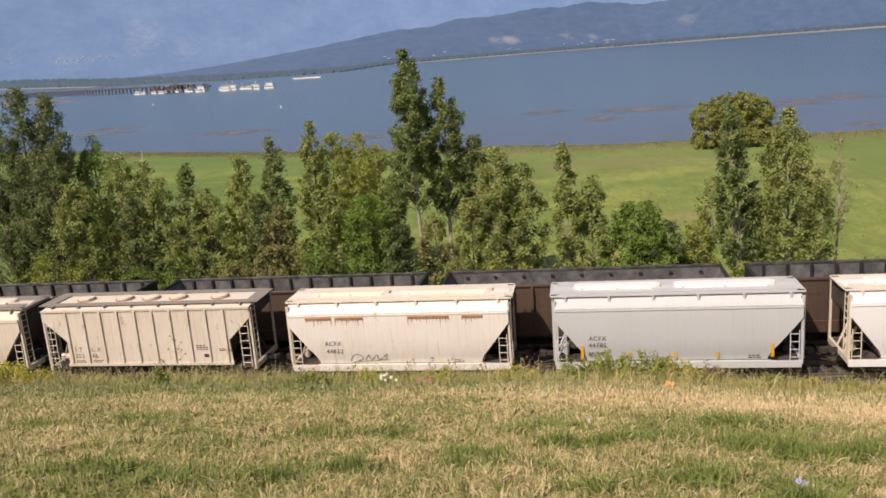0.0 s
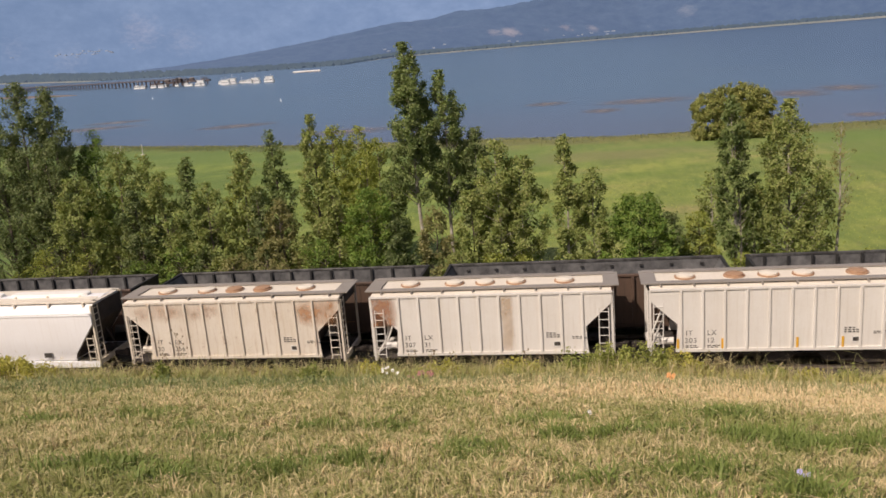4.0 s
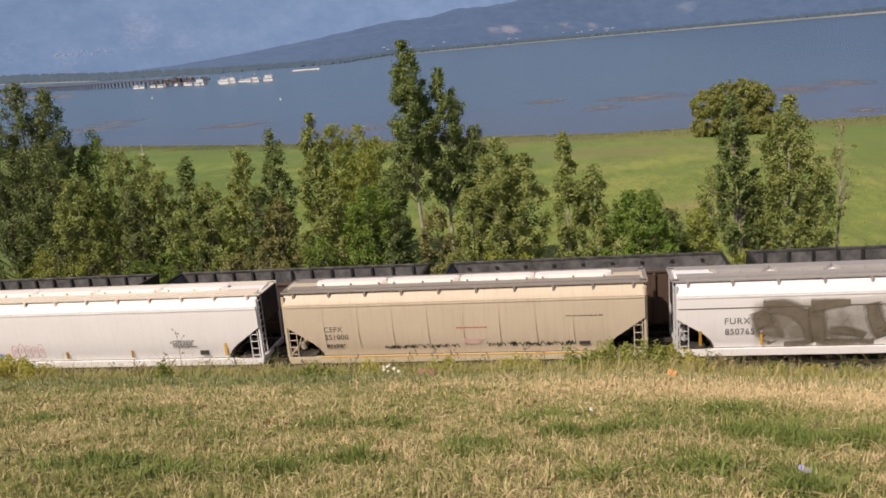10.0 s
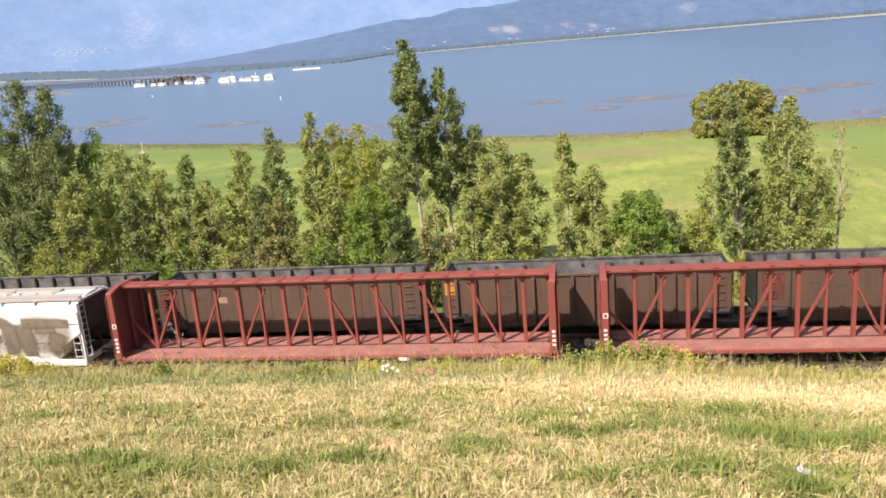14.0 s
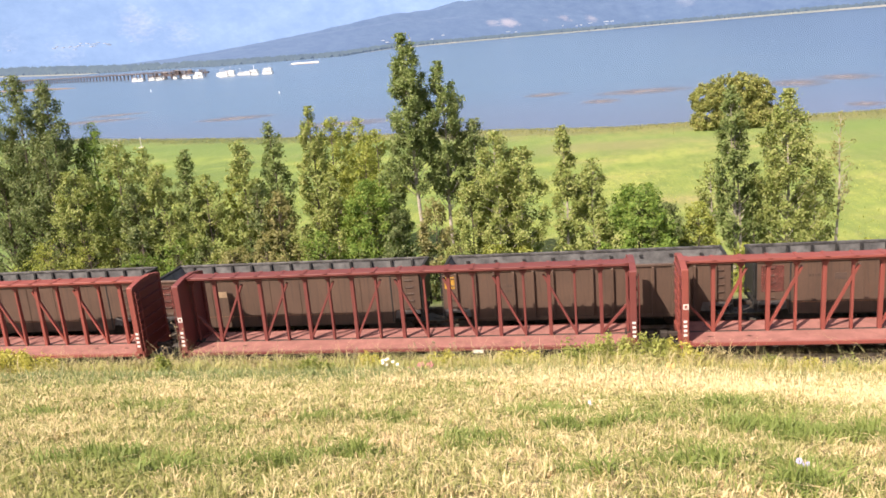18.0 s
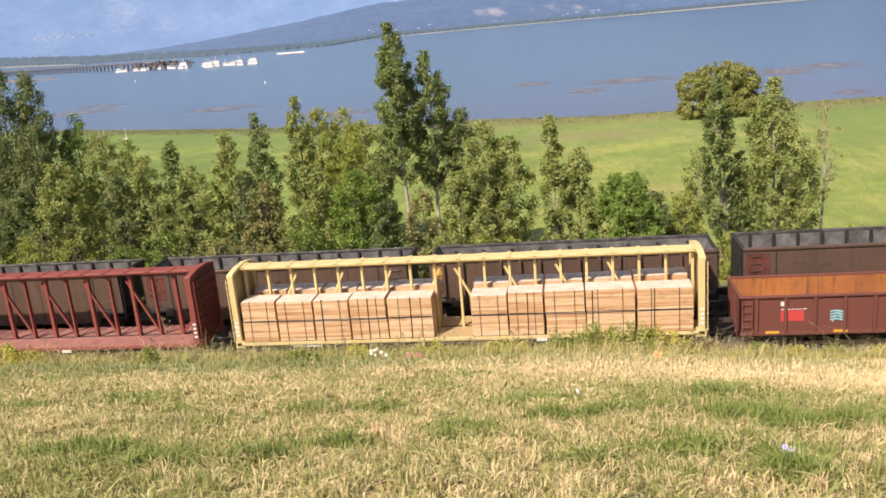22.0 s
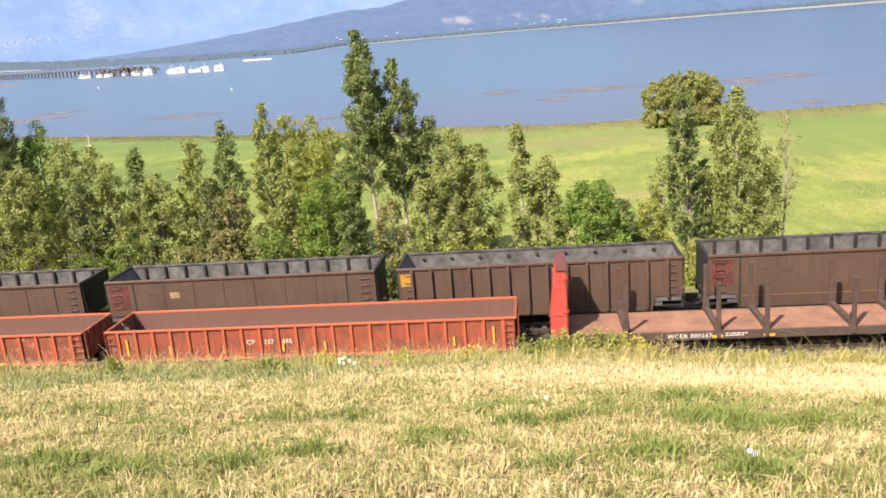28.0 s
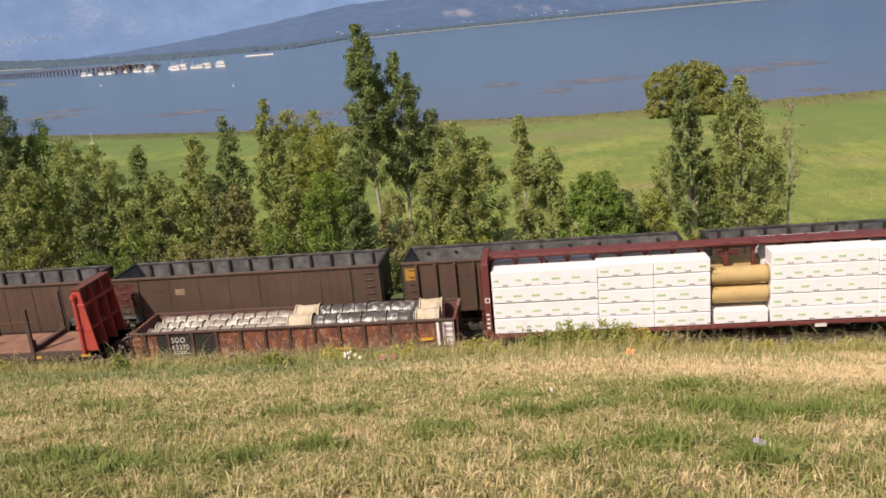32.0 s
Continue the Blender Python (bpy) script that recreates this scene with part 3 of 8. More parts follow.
def strokes(parent, lines, mat, depth, name="graffiti", label="", spread=1.0):
    """Sprayed lines: each a run of (x, z, width), smoothed, laid on the side whose depth at z is depth(z)."""
    for li, line in enumerate(lines):
        pts = []
        k = len(line)
        for i in range(k - 1):
            p0, p1, p2, p3 = line[max(i - 1, 0)], line[i], line[i + 1], line[min(i + 2, k - 1)]
            for s in range(6):
                t = s / 6
                pts.append([0.5 * (2 * b + (c - a) * t + (2 * a - 5 * b + 4 * c - d) * t * t + (3 * b - a - 3 * c + d) * t ** 3) for a, b, c, d in zip(p0, p1, p2, p3)])
        pts.append(list(line[-1]))
        verts, faces = [], []
        for i, (x, z, w) in enumerate(pts):
            w *= spread
            a, b = pts[max(i - 1, 0)], pts[min(i + 1, len(pts) - 1)]
            dx, dz = b[0] - a[0], b[1] - a[1]
            q = math.hypot(dx, dz) or 1.0
            for sgn in (1, -1):
                xx, zz = x - dz / q * w / 2 * sgn, z + dx / q * w / 2 * sgn
                verts.append((xx, -depth(zz) - 0.010 - 0.003 * (li % 5), zz))
        for i in range(len(pts) - 1):
            faces.append((2 * i, 2 * i + 1, 2 * i + 3, 2 * i + 2))
        me = mesh_of(name, verts, faces, mat)
        uv = me.uv_layers.new(name="UVMap")
        for loop in me.loops:
            uv.data[loop.index].uv = ((loop.vertex_index // 2) / len(pts), loop.vertex_index % 2)
        ob = new(name, me)
        ob.parent = parent
        if label:
            tagged(ob, label)


def haze(parent, x0, x1, z0, z1, mat, label):
    """A wide soft sprayed patch that follows the bulged side."""
    verts, faces = [], []
    for i in range(13):
        z = z0 + (z1 - z0) * i / 12
        verts += [(x0, -flow_half(z) - 0.006, z), (x1, -flow_half(z) - 0.006, z)]
    for i in range(12):
        faces.append((2 * i, 2 * i + 1, 2 * i + 3, 2 * i + 2))
    ob = new("graffiti", mesh_of("graffiti", verts, faces, mat))
    ob.parent = parent
    return tagged(ob, label)


def scribble(parent, x0, x1, z0, z1, w, mat, depth, seed, label):
    """A run of small sprayed scrawls, word by word, that cannot be read."""
    q = random.Random(seed)
    x, lines = x0, []
    while x < x1:
        end = min(x1, x + q.uniform(0.45, 0.95))
        line = [(x, z0 + (z1 - z0) * q.random(), w)]
        up = True
        while line[-1][0] < end:
            px = line[-1][0] + q.uniform(-0.05, 0.16)
            line.append((px, (z1 - q.uniform(0, 0.3) * (z1 - z0)) if up else (z0 + q.uniform(0, 0.35) * (z1 - z0)), w * q.uniform(0.7, 1.3)))
            up = not up
        lines.append(line)
        if q.random() < 0.5:
            lines.append([(x, z0 + (z1 - z0) * 0.4, w), ((x + end) / 2, z0 + (z1 - z0) * 0.55, w), (end, z0 + (z1 - z0) * 0.45, w)])
        x = end + q.uniform(0.08, 0.2)
    strokes(parent, lines, mat, depth, "graffiti", label)


def stain(parent, x0, x1, z0, z1, y, mat, label="orange-brown rust stain"):
    """A thin rust stain on a flat side."""
    me = mesh_of("rust_stain", [(x0, y, z0), (x1, y, z0), (x1, y, z1), (x0, y, z1)], [(0, 1, 2, 3)], mat)
    ob = new("rust_stain", me)
    ob.parent = parent
    return tagged(ob, label)


def blob(parent, outline, mat, depth, name="graffiti", lift=0.008, label=""):
    bm = B()
    bm.faces.new([bm.verts.new((x, -depth(z) - lift, z)) for x, z in outline])
    bmesh.ops.triangulate(bm, faces=bm.faces[:])
    return part(name, bm, mat, parent, label)


def wheelset_mesh():
    bm = B()
    tube(bm, [(0, -1.05, 0), (0, 1.05, 0)], 0.085, 8)
    for s in (-1, 1):
        disc(bm, (0, 0.76 * s, 0), 1, 0.457, 0.13, 20)
        disc(bm, (0, 0.70 * s, 0), 1, 0.49, 0.03, 20)
        disc(bm, (0, 0.84 * s, 0), 1, 0.13, 0.06, 10)
        for k in range(3):
            a = 2.094 * k
            box(bm, 0.27 * math.cos(a) - 0.03, 0.27 * math.cos(a) + 0.03, 0.82 * s, 0.835 * s, 0.27 * math.sin(a) - 0.03, 0.27 * math.sin(a) + 0.03)
    me = bpy.data.meshes.new("wheelset")
    bmesh.ops.recalc_face_normals(bm, faces=bm.faces)
    bm.to_mesh(me)
    bm.free()
    me.materials.append(M_WHEEL)
    return me


def truck_mesh():
    bm = B()
    for s in (-1, 1):
        y0, y1 = (0.92 * s, 1.06 * s)
        slab(bm, [(-1.2, 0.36), (-1.2, 0.60), (-0.75, 0.66), (-0.4, 0.80), (0.4, 0.80), (0.75, 0.66), (1.2, 0.60), (1.2, 0.36), (0.9, 0.40), (0.45, 0.20), (-0.45, 0.20), (-0.9, 0.40)], min(y0, y1), max(y0, y1))
        for x in (-0.86, 0.86):
            box(bm, x - 0.14, x + 0.14, 1.02 * s - 0.08, 1.02 * s + 0.08, 0.33, 0.58)
        for k in (-0.16, 0, 0.16):
            tube(bm, [(k, 0.99 * s, 0.3), (k, 0.99 * s, 0.58)], 0.07, 8)
    box(bm, -0.22, 0.22, -1.05, 1.05, 0.5, 0.74)
    me = bpy.data.meshes.new("truck")
    bmesh.ops.recalc_face_normals(bm, faces=bm.faces)
    bm.to_mesh(me)
    bm.free()
    me.materials.append(M_STEEL_DARK)
    return me


WHEELSET, TRUCK = wheelset_mesh(), truck_mesh()


def coupler_mesh():
    bm = B()
    box(bm, -0.55, 0.35, -0.10, 0.10, 0.74, 0.96, 0.02)
    box(bm, -0.85, -0.5, -0.17, 0.13, 0.70, 1.0, 0.04)
    box(bm, 0.1, 0.5, -0.22, 0.22, 0.68, 1.04)
    tube(bm, [(0.1, -0.35, 0.8), (-0.25, -0.36, 0.62), (-0.6, -0.34, 0.5), (-0.85, -0.3, 0.55)], 0.03, 6)
    me = bpy.data.meshes.new("coupler")
    bmesh.ops.recalc_face_normals(bm, faces=bm.faces)
    bm.to_mesh(me)
    bm.free()
    me.materials.append(M_STEEL_DARK)
    return me


COUPLER = coupler_mesh()


def running_gear(car, length, moving=True, inset=1.75):
    for x in (inset, length - inset):
        t = new("truck", TRUCK)
        t.parent = car
        t.location = (x, 0, 0)
        for d in (-0.86, 0.86):
            w = new("wheelset", WHEELSET)
            w.parent = t
            w.location = (d, 0, 0.457)
            if moving:
                WHEELSETS.append((w, d))
    for x, turn in ((0, 0), (length, math.pi)):
        c = new("coupler", COUPLER)
        c.parent = car
        c.location = (x, 0, 0)
        c.rotation_euler = (0, 0, turn)
    part("centre_sill", box(B(), -0.05, length + 0.05, -0.33, 0.33, 0.62, 0.92), M_STEEL_DARK, car)


def ladder(car, x0, x1, z0, z1, y, mat, rungs, lean=0.0):
    bm = B()
    for x in (x0, x1):
        tube(bm, [(x, y, z0), (x + lean, y, z1)], 0.026, 5)
    for i in range(rungs):
        u = (i + 0.5) / rungs
        tube(bm, [(x0 + lean * u, y - 0.01, z0 + (z1 - z0) * u), (x1 + lean * u, y - 0.01, z0 + (z1 - z0) * u)], 0.02, 5)
    return part("ladder", bm, mat, car)


def end_ladder(car, x, y0, y1, z0, z1, mat, rungs):
    bm = B()
    for y in (y0, y1):
        tube(bm, [(x, y, z0), (x, y, z1)], 0.024, 5)
    for i in range(rungs):
        z = z0 + (z1 - z0) * (i + 0.5) / rungs
        tube(bm, [(x, y0, z), (x, y1, z)], 0.02, 5)
    return part("end_ladder", bm, mat, car)


def end_works(car, length, mat, top, post_in=0.04):
    """Corner posts, platform, braces and brake gear at both ends of a hopper."""
    for x0, s in ((0.0, 1), (length, -1)):
        for y in (-1.42, 1.42):
            part("corner_post", box(B(), x0 - 0.05, x0 + 0.05, y - 0.05, y + 0.05, 0.75, top), mat, car)
        # grime and shade put into dark colours; brace and tank only at the right
        part("end_platform", box(B(), min(x0, x0 + s * 1.3), max(x0, x0 + s * 1.3), -1.45, 1.45, 0.84, 0.92), M_GRIME_SHADE, car)
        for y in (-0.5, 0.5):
            part("end_brace", tube(B(), [(x0 + s * 0.1, y, 0.9), (x0 + s * 0.75, y, 2.55)], 0.05, 6), M_GRIME_SHADE if s < 0 else mat, car)
        part("end_beam", box(B(), x0 - 0.06, x0 + 0.06, -1.45, 1.45, 0.72, 0.98), mat, car)
        end_ladder(car, x0 - s * 0.09, -1.38, -0.95, 0.95, top, mat, 9)
        bm = B()
        tube(bm, [(x0 + s * 0.45, -0.5, 1.12), (x0 + s * 0.45, 0.35, 1.12)], 0.17, 10)
        part("air_tank", bm, mat if s > 0 else M_STEEL_DARK, car)


def place(car, start):
    CARS.append((car, start))


def flow_half(z):
    """Half width of the rounded hopper side at height z."""
    return float(np.interp(z, (0.6, 0.95, 1.3, 1.8, 2.4, 3.0, 3.42), (1.24, 1.32, 1.42, 1.50, 1.54, 1.55, 1.545)))


def flow_hopper(name, label, start, end, paint, roof, lids, post_mat, zc=2.95, cut=1.35, brk=3.42, sh=3.92, top=4.12, lid_runs=((0.9, 4.9), (5.5, 10.0)), pieces=1, tabs=True, group="covered hopper cars"):
    """A covered hopper with rounded sides, a bright shoulder band and long hatch covers on its roof."""
    L = end - start
    car = thing(name, label, "hopper car", group)
    xs = [0.0, cut * 0.25, cut * 0.5, cut * 0.75, cut * 0.93, cut, cut + 0.03]
    xs = xs + [cut + 0.03 + (L - 2 * cut - 0.06) * i / 8 for i in range(1, 8)] + [L - x for x in reversed(xs)]

    def zlow(x):
        u = min(x, L - x)
        if u >= cut + 0.02:
            return 0.93
        return float(np.interp(u, (0, cut * 0.75, cut * 0.93, cut, cut + 0.02), (zc, 1.62, 1.32, 1.08, 0.93)))

    verts, k = [], 0
    for x in xs:
        lo = zlow(x)
        near = [(flow_half(lo + (brk - lo) * i / 6), lo + (brk - lo) * i / 6) for i in range(7)]
        near += [(1.535, brk + 0.1), (1.40, (brk + sh) / 2 + 0.06), (1.22, sh), (1.05, sh + 0.05), (0.5, top - 0.05)]
        ring = [(-h, z) for h, z in near] + [(0.0, top)] + [(h, z) for h, z in reversed(near)]
        k = len(ring)
        verts += [(x, y, z) for y, z in ring]
    faces = [(i * k + j, i * k + (j + 1) % k, (i + 1) * k + (j + 1) % k, (i + 1) * k + j) for i in range(len(xs) - 1) for j in range(k)]
    faces += [tuple(range(k - 1, -1, -1)), tuple((len(xs) - 1) * k + j for j in range(k))]
    me = mesh_of("body", verts, faces, paint)
    for p in me.polygons:
        p.use_smooth = len(p.vertices) == 4
    me.set_sharp_from_angle(angle=radians(28))
    body = new("body", me)
    body.parent = car
    # dark overlay on each end: shade of the recess painted in, with grime
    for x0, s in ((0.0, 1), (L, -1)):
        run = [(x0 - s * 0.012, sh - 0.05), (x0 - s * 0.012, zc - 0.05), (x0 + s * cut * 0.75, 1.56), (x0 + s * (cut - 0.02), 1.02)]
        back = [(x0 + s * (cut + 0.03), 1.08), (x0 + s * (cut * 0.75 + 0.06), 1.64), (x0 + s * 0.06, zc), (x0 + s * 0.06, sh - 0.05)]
        part("slope_sheet", slab(B(), run + back, -1.36, 1.36), M_GRIME_SHADE, car, "sloped end sheet, dark with grime and painted shade")
    # the double moulding below the shoulder
    for s in (-1, 1):
        part("moulding", profile(B(), [(s * 1.53, brk - 0.02), (s * 1.575, brk), (s * 1.575, brk + 0.05), (s * 1.55, brk + 0.07), (s * 1.57, brk + 0.09), (s * 1.565, brk + 0.14), (s * 1.50, brk + 0.15)], 0.03, L - 0.03), paint, car)
        part("side_sill", box(B(), 0.0, L, s * 1.42 - 0.07, s * 1.42 + 0.07, 0.58, 0.92, 0.012), paint, car)
        part("running_board", box(B(), -0.15, L + 0.15, s * 1.06 - 0.17, s * 1.06 + 0.17, sh + 0.10, sh + 0.15), roof, car)
        n = max(5, round(L / 1.75))
        for i in range(n):
            x = 0.5 + (L - 1.0) * i / (n - 1)
            part("bracket", slab(B(), [(x - 0.05, sh + 0.13), (x + 0.07, sh + 0.13), (x + 0.07, sh - 0.10), (x - 0.02, sh - 0.14)], min(s * 1.20, s * 1.34), max(s * 1.20, s * 1.34)), roof, car)
    for x in (-0.02, L + 0.02):
        part("cross_walk", box(B(), x - 0.18, x + 0.18, -1.05, 1.05, sh + 0.11, sh + 0.15), roof, car)
    part("roof_plate", box(B(), 0.12, L - 0.12, -0.85, 0.85, top - 0.16, top - 0.03), roof, car)
    for a, b in lid_runs:
        for i in range(pieces):
            p, q = a + (b - a) * i / pieces + 0.03, a + (b - a) * (i + 1) / pieces - 0.03
            outline = [(p, -0.18), (p + 0.25, -0.34), (q - 0.25, -0.34), (q, -0.18), (q, 0.18), (q - 0.25, 0.34), (p + 0.25, 0.34), (p, 0.18)]
            bm = B()
            lo = [bm.verts.new((x, y, top - 0.03)) for x, y in outline]
            hi = [bm.verts.new((x, y * 0.85, top + 0.13)) for x, y in outline]
            for j in range(8):
                bm.faces.new((lo[j], lo[(j + 1) % 8], hi[(j + 1) % 8], hi[j]))
            bm.faces.new(hi)
            lid = part("hatch_cover", bm, lids, car, "long white hatch cover")
            for x in (p + 0.35, (p + q) / 2, q - 0.35):
                part("hatch_latch", box(B(), x - 0.04, x + 0.04, -0.42, -0.28, top - 0.04, top + 0.06), roof, lid)
    for x in (L * 0.30, L * 0.5, L * 0.70):
        part("outlet", slab(B(), [(x - 0.8, 0.95), (x + 0.8, 0.95), (x + 0.35, 0.35), (x - 0.35, 0.35)], -1.0, 1.0), M_STEEL_DARK, car)
    if tabs:
        ladder(car, 0.12, 0.5, 0.9, 2.35, -1.47, post_mat, 4)
        ladder(car, L - 0.5, L - 0.12, 0.9, 2.35, -1.47, post_mat, 4)
    end_works(car, L, post_mat, sh)
    running_gear(car, L)
    place(car, start)
    return car, L


def ribbed_hopper(label, start, end, paint, mark, lids, seed, tags=()):
    """A flat-sided covered hopper with outside ribs and round roof hatches."""
    L = end - start
    car = thing("covered_hopper_car", label, "hopper car", "ribbed covered hopper cars")
    top, bot = 3.93, 1.12
    side = [(0.0, top), (L, top), (L, 3.45), (L - 1.2, 2.3), (L - 1.12, bot), (1.12, bot), (1.2, 2.3), (0.0, 3.45)]
    for s in (-1, 1):
        part("side_sheet", slab(B(), side, min(s * 1.45, s * 1.50), max(s * 1.45, s * 1.50)), paint, car)
        part("eave", box(B(), -0.02, L + 0.02, s * 1.5 - 0.05, s * 1.5 + 0.05, top - 0.02, top + 0.07), paint, car)
        n = 10
        for i in range(n):
            x = 1.35 + (L - 2.7) * i / (n - 1)
            part("rib", box(B(), x - 0.055, x + 0.055, min(s * 1.5, s * 1.58), max(s * 1.5, s * 1.58), bot, top - 0.03, 0.012), paint, car)
        part("side_sill", box(B(), 1.1, L - 1.1, s * 1.5 - 0.06, s * 1.5 + 0.06, bot - 0.12, bot + 0.02), paint, car)
    # slope sheets carry the shade below the hopper end in their colour
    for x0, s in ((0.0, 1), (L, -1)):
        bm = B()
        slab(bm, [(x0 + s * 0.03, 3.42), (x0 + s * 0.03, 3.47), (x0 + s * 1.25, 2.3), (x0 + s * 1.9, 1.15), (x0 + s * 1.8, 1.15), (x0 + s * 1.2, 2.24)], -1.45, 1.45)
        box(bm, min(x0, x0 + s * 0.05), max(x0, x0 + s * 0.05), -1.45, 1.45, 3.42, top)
        part("slope_sheet", bm, M_GRIME_SHADE, car, "sloped end sheet, dark with grime and painted shade")
    part("roof", profile(B(), [(-1.5, top + 0.05), (-0.75, top + 0.17), (0.75, top + 0.17), (1.5, top + 0.05), (1.5, top), (-1.5, top)], 0.0, L), M_ROOF_CREAM, car)
    for s in (-1, 1):
        part("running_board", box(B(), -0.2, L + 0.2, s * 0.95 - 0.2, s * 0.95 + 0.2, top + 0.20, top + 0.25), M_ROOF_EDGE, car)
        for i in range(8):
            x = 0.5 + (L - 1) * i / 7
            part("bracket", box(B(), x - 0.03, x + 0.03, s * 1.2 - 0.12, s * 1.2 + 0.12, top + 0.10, top + 0.22), M_ROOF_EDGE, car)
    for x in (0.0, L):
        part("cross_walk", box(B(), x - 0.35, x + 0.35, -1.1, 1.1, top + 0.19, top + 0.235), M_ROOF_EDGE, car)
    rnd = random.Random(seed)
    for i, x in enumerate((1.7, 3.9, 5.4, 6.9, 9.2)):
        h = part("round_hatch", disc(B(), (x, 0, top + 0.24), 2, 0.40, 0.13, 18, 0.05), lids if rnd.random() < 0.12 else M_ROOF_CREAM, car, "round roof hatch with a rusty rim")
        part("hatch_rim", disc(B(), (x, 0, top + 0.19), 2, 0.48, 0.09, 18), M_LID_RUST, h)
    ladder(car, 0.12, 0.55, 0.9, 3.35, -1.5, paint, 7, 0.03)
    ladder(car, L - 0.6, L - 0.15, 0.9, 3.2, -1.5, paint, 6)
    for x in (L * 0.28, L * 0.5, L * 0.72):
        part("outlet", slab(B(), [(x - 1.2, 1.15), (x + 1.2, 1.15), (x + 0.4, 0.35), (x - 0.4, 0.35)], -1.1, 1.1), M_STEEL_DARK, car)
    end_works(car, L, paint, top)
    bm = B()
    tube(bm, [(0.5, -1.1, 1.4), (1.05, -1.1, 1.4)], 0.17, 10)
    part("brake_cylinder", bm, paint, car)
    a, b = mark
    y = -1.505
    words(car, a[0], 1.55, 1.78, 0.24, y, M_INK)
    words(car, a[1], 2.48, 1.78, 0.24, y, M_INK)
    words(car, b[0], 1.50, 1.42, 0.24, y, M_INK)
    words(car, b[1], 2.45, 1.42, 0.24, y, M_INK)
    bars(car, 1.55, 1.30, 0.5, 0.16, 2, y - 0.004, M_INK)
    bars(car, 2.5, 1.30, 0.5, 0.16, 2, y - 0.004, M_INK)
    spot(car, "data_panel", 8.62, 8.98, 1.33, 1.62, y, M_WHITE_INK)
    spot(car, "data_panel", 8.66, 8.94, 1.40, 1.58, y - 0.008, M_INK)
    bars(car, 8.3, 2.05, 0.6, 0.3, 3, y - 0.004, M_INK)
    bars(car, 9.5, 1.85, 0.6, 0.16, 2, y - 0.004, M_INK)
    for x in tags:
        spot(car, "marker", x, x + 0.10, 1.12, 1.62, y - 0.02, M_SAFETY, "yellow reflective strip")
    running_gear(car, L)
    place(car, start)
    return car


def bay_gondola(name, label, start, end, z0, z1, ribs, paint, inside, category="gondola car", cap=0.10, group="gondola cars", half=1.48, end_first=0.7, edge=None):
    """An open gondola with outside ribs."""
    edge = edge or paint
    L = end - start
    car = thing(name, label, category, group)
    for s in (-1, 1):
        a, b = sorted((s * half, s * (half - 0.05)))
        part("side_wall", box(B(), 0, L, a, b, z0, z1 - 0.02), paint, car)
        a, b = sorted((s * (half - 0.052), s * (half - 0.08)))
        part("lining", box(B(), 0.06, L - 0.06, a, b, 1.0, z1 - 0.04), inside, car)
        a, b = sorted((s * (half - 0.09), s * (half + 0.09)))
        part("top_chord", box(B(), -0.02, L + 0.02, a, b, z1 - cap, z1, 0.015), edge, car)
        a, b = sorted((s * half, s * (half + 0.06)))
        part("side_sill", box(B(), 0, L, a, b, z0, z0 + 0.14, 0.01), edge, car)
        for i in range(ribs):
            x = end_first + (L - 2 * end_first) * i / (ribs - 1)
            a, b = sorted((s * half, s * (half + 0.085)))
            part("rib", slab(B(), [(x - 0.06, z0 + 0.14), (x + 0.06, z0 + 0.14), (x + 0.07, z1 - cap), (x - 0.07, z1 - cap)], a, b), edge, car)
    for x0, s in ((0, 1), (L, -1)):
        a, b = sorted((x0, x0 + s * 0.06))
        part("end_wall", box(B(), a, b, -half, half, z0 + 0.2, z1 - 0.02), paint, car)
        a, b = sorted((x0 + s * 0.062, x0 + s * 0.08))
        part("end_lining", box(B(), a, b, -half + 0.08, half - 0.08, 1.0, z1 - 0.03), inside, car)
        a, b = sorted((x0 - s * 0.06, x0 + s * 0.1))
        part("end_chord", box(B(), a, b, -half, half, z1 - cap, z1 - 0.004, 0.015), paint, car)
        for y in (-0.9, -0.3, 0.3, 0.9):
            a, b = sorted((x0, x0 - s * 0.07))
            part("end_rib", box(B(), a, b, y - 0.05, y + 0.05, z0 + 0.2, z1 - cap), paint, car)
        end_ladder(car, x0 - s * 0.12, -half + 0.05, -half + 0.45, z0, z1, paint, 5)
    part("floor", box(B(), 0.05, L - 0.05, -half + 0.05, half - 0.05, 0.92, 1.02), inside, car)
    ladder(car, 0.1, 0.52, z0 - 0.1, z1 - 0.15, -half - 0.10, paint, 5)
    ladder(car, L - 0.52, L - 0.1, z0 - 0.1, z1 - 0.15, -half - 0.10, paint, 5)
    running_gear(car, L)
    place(car, start)
    return car, L


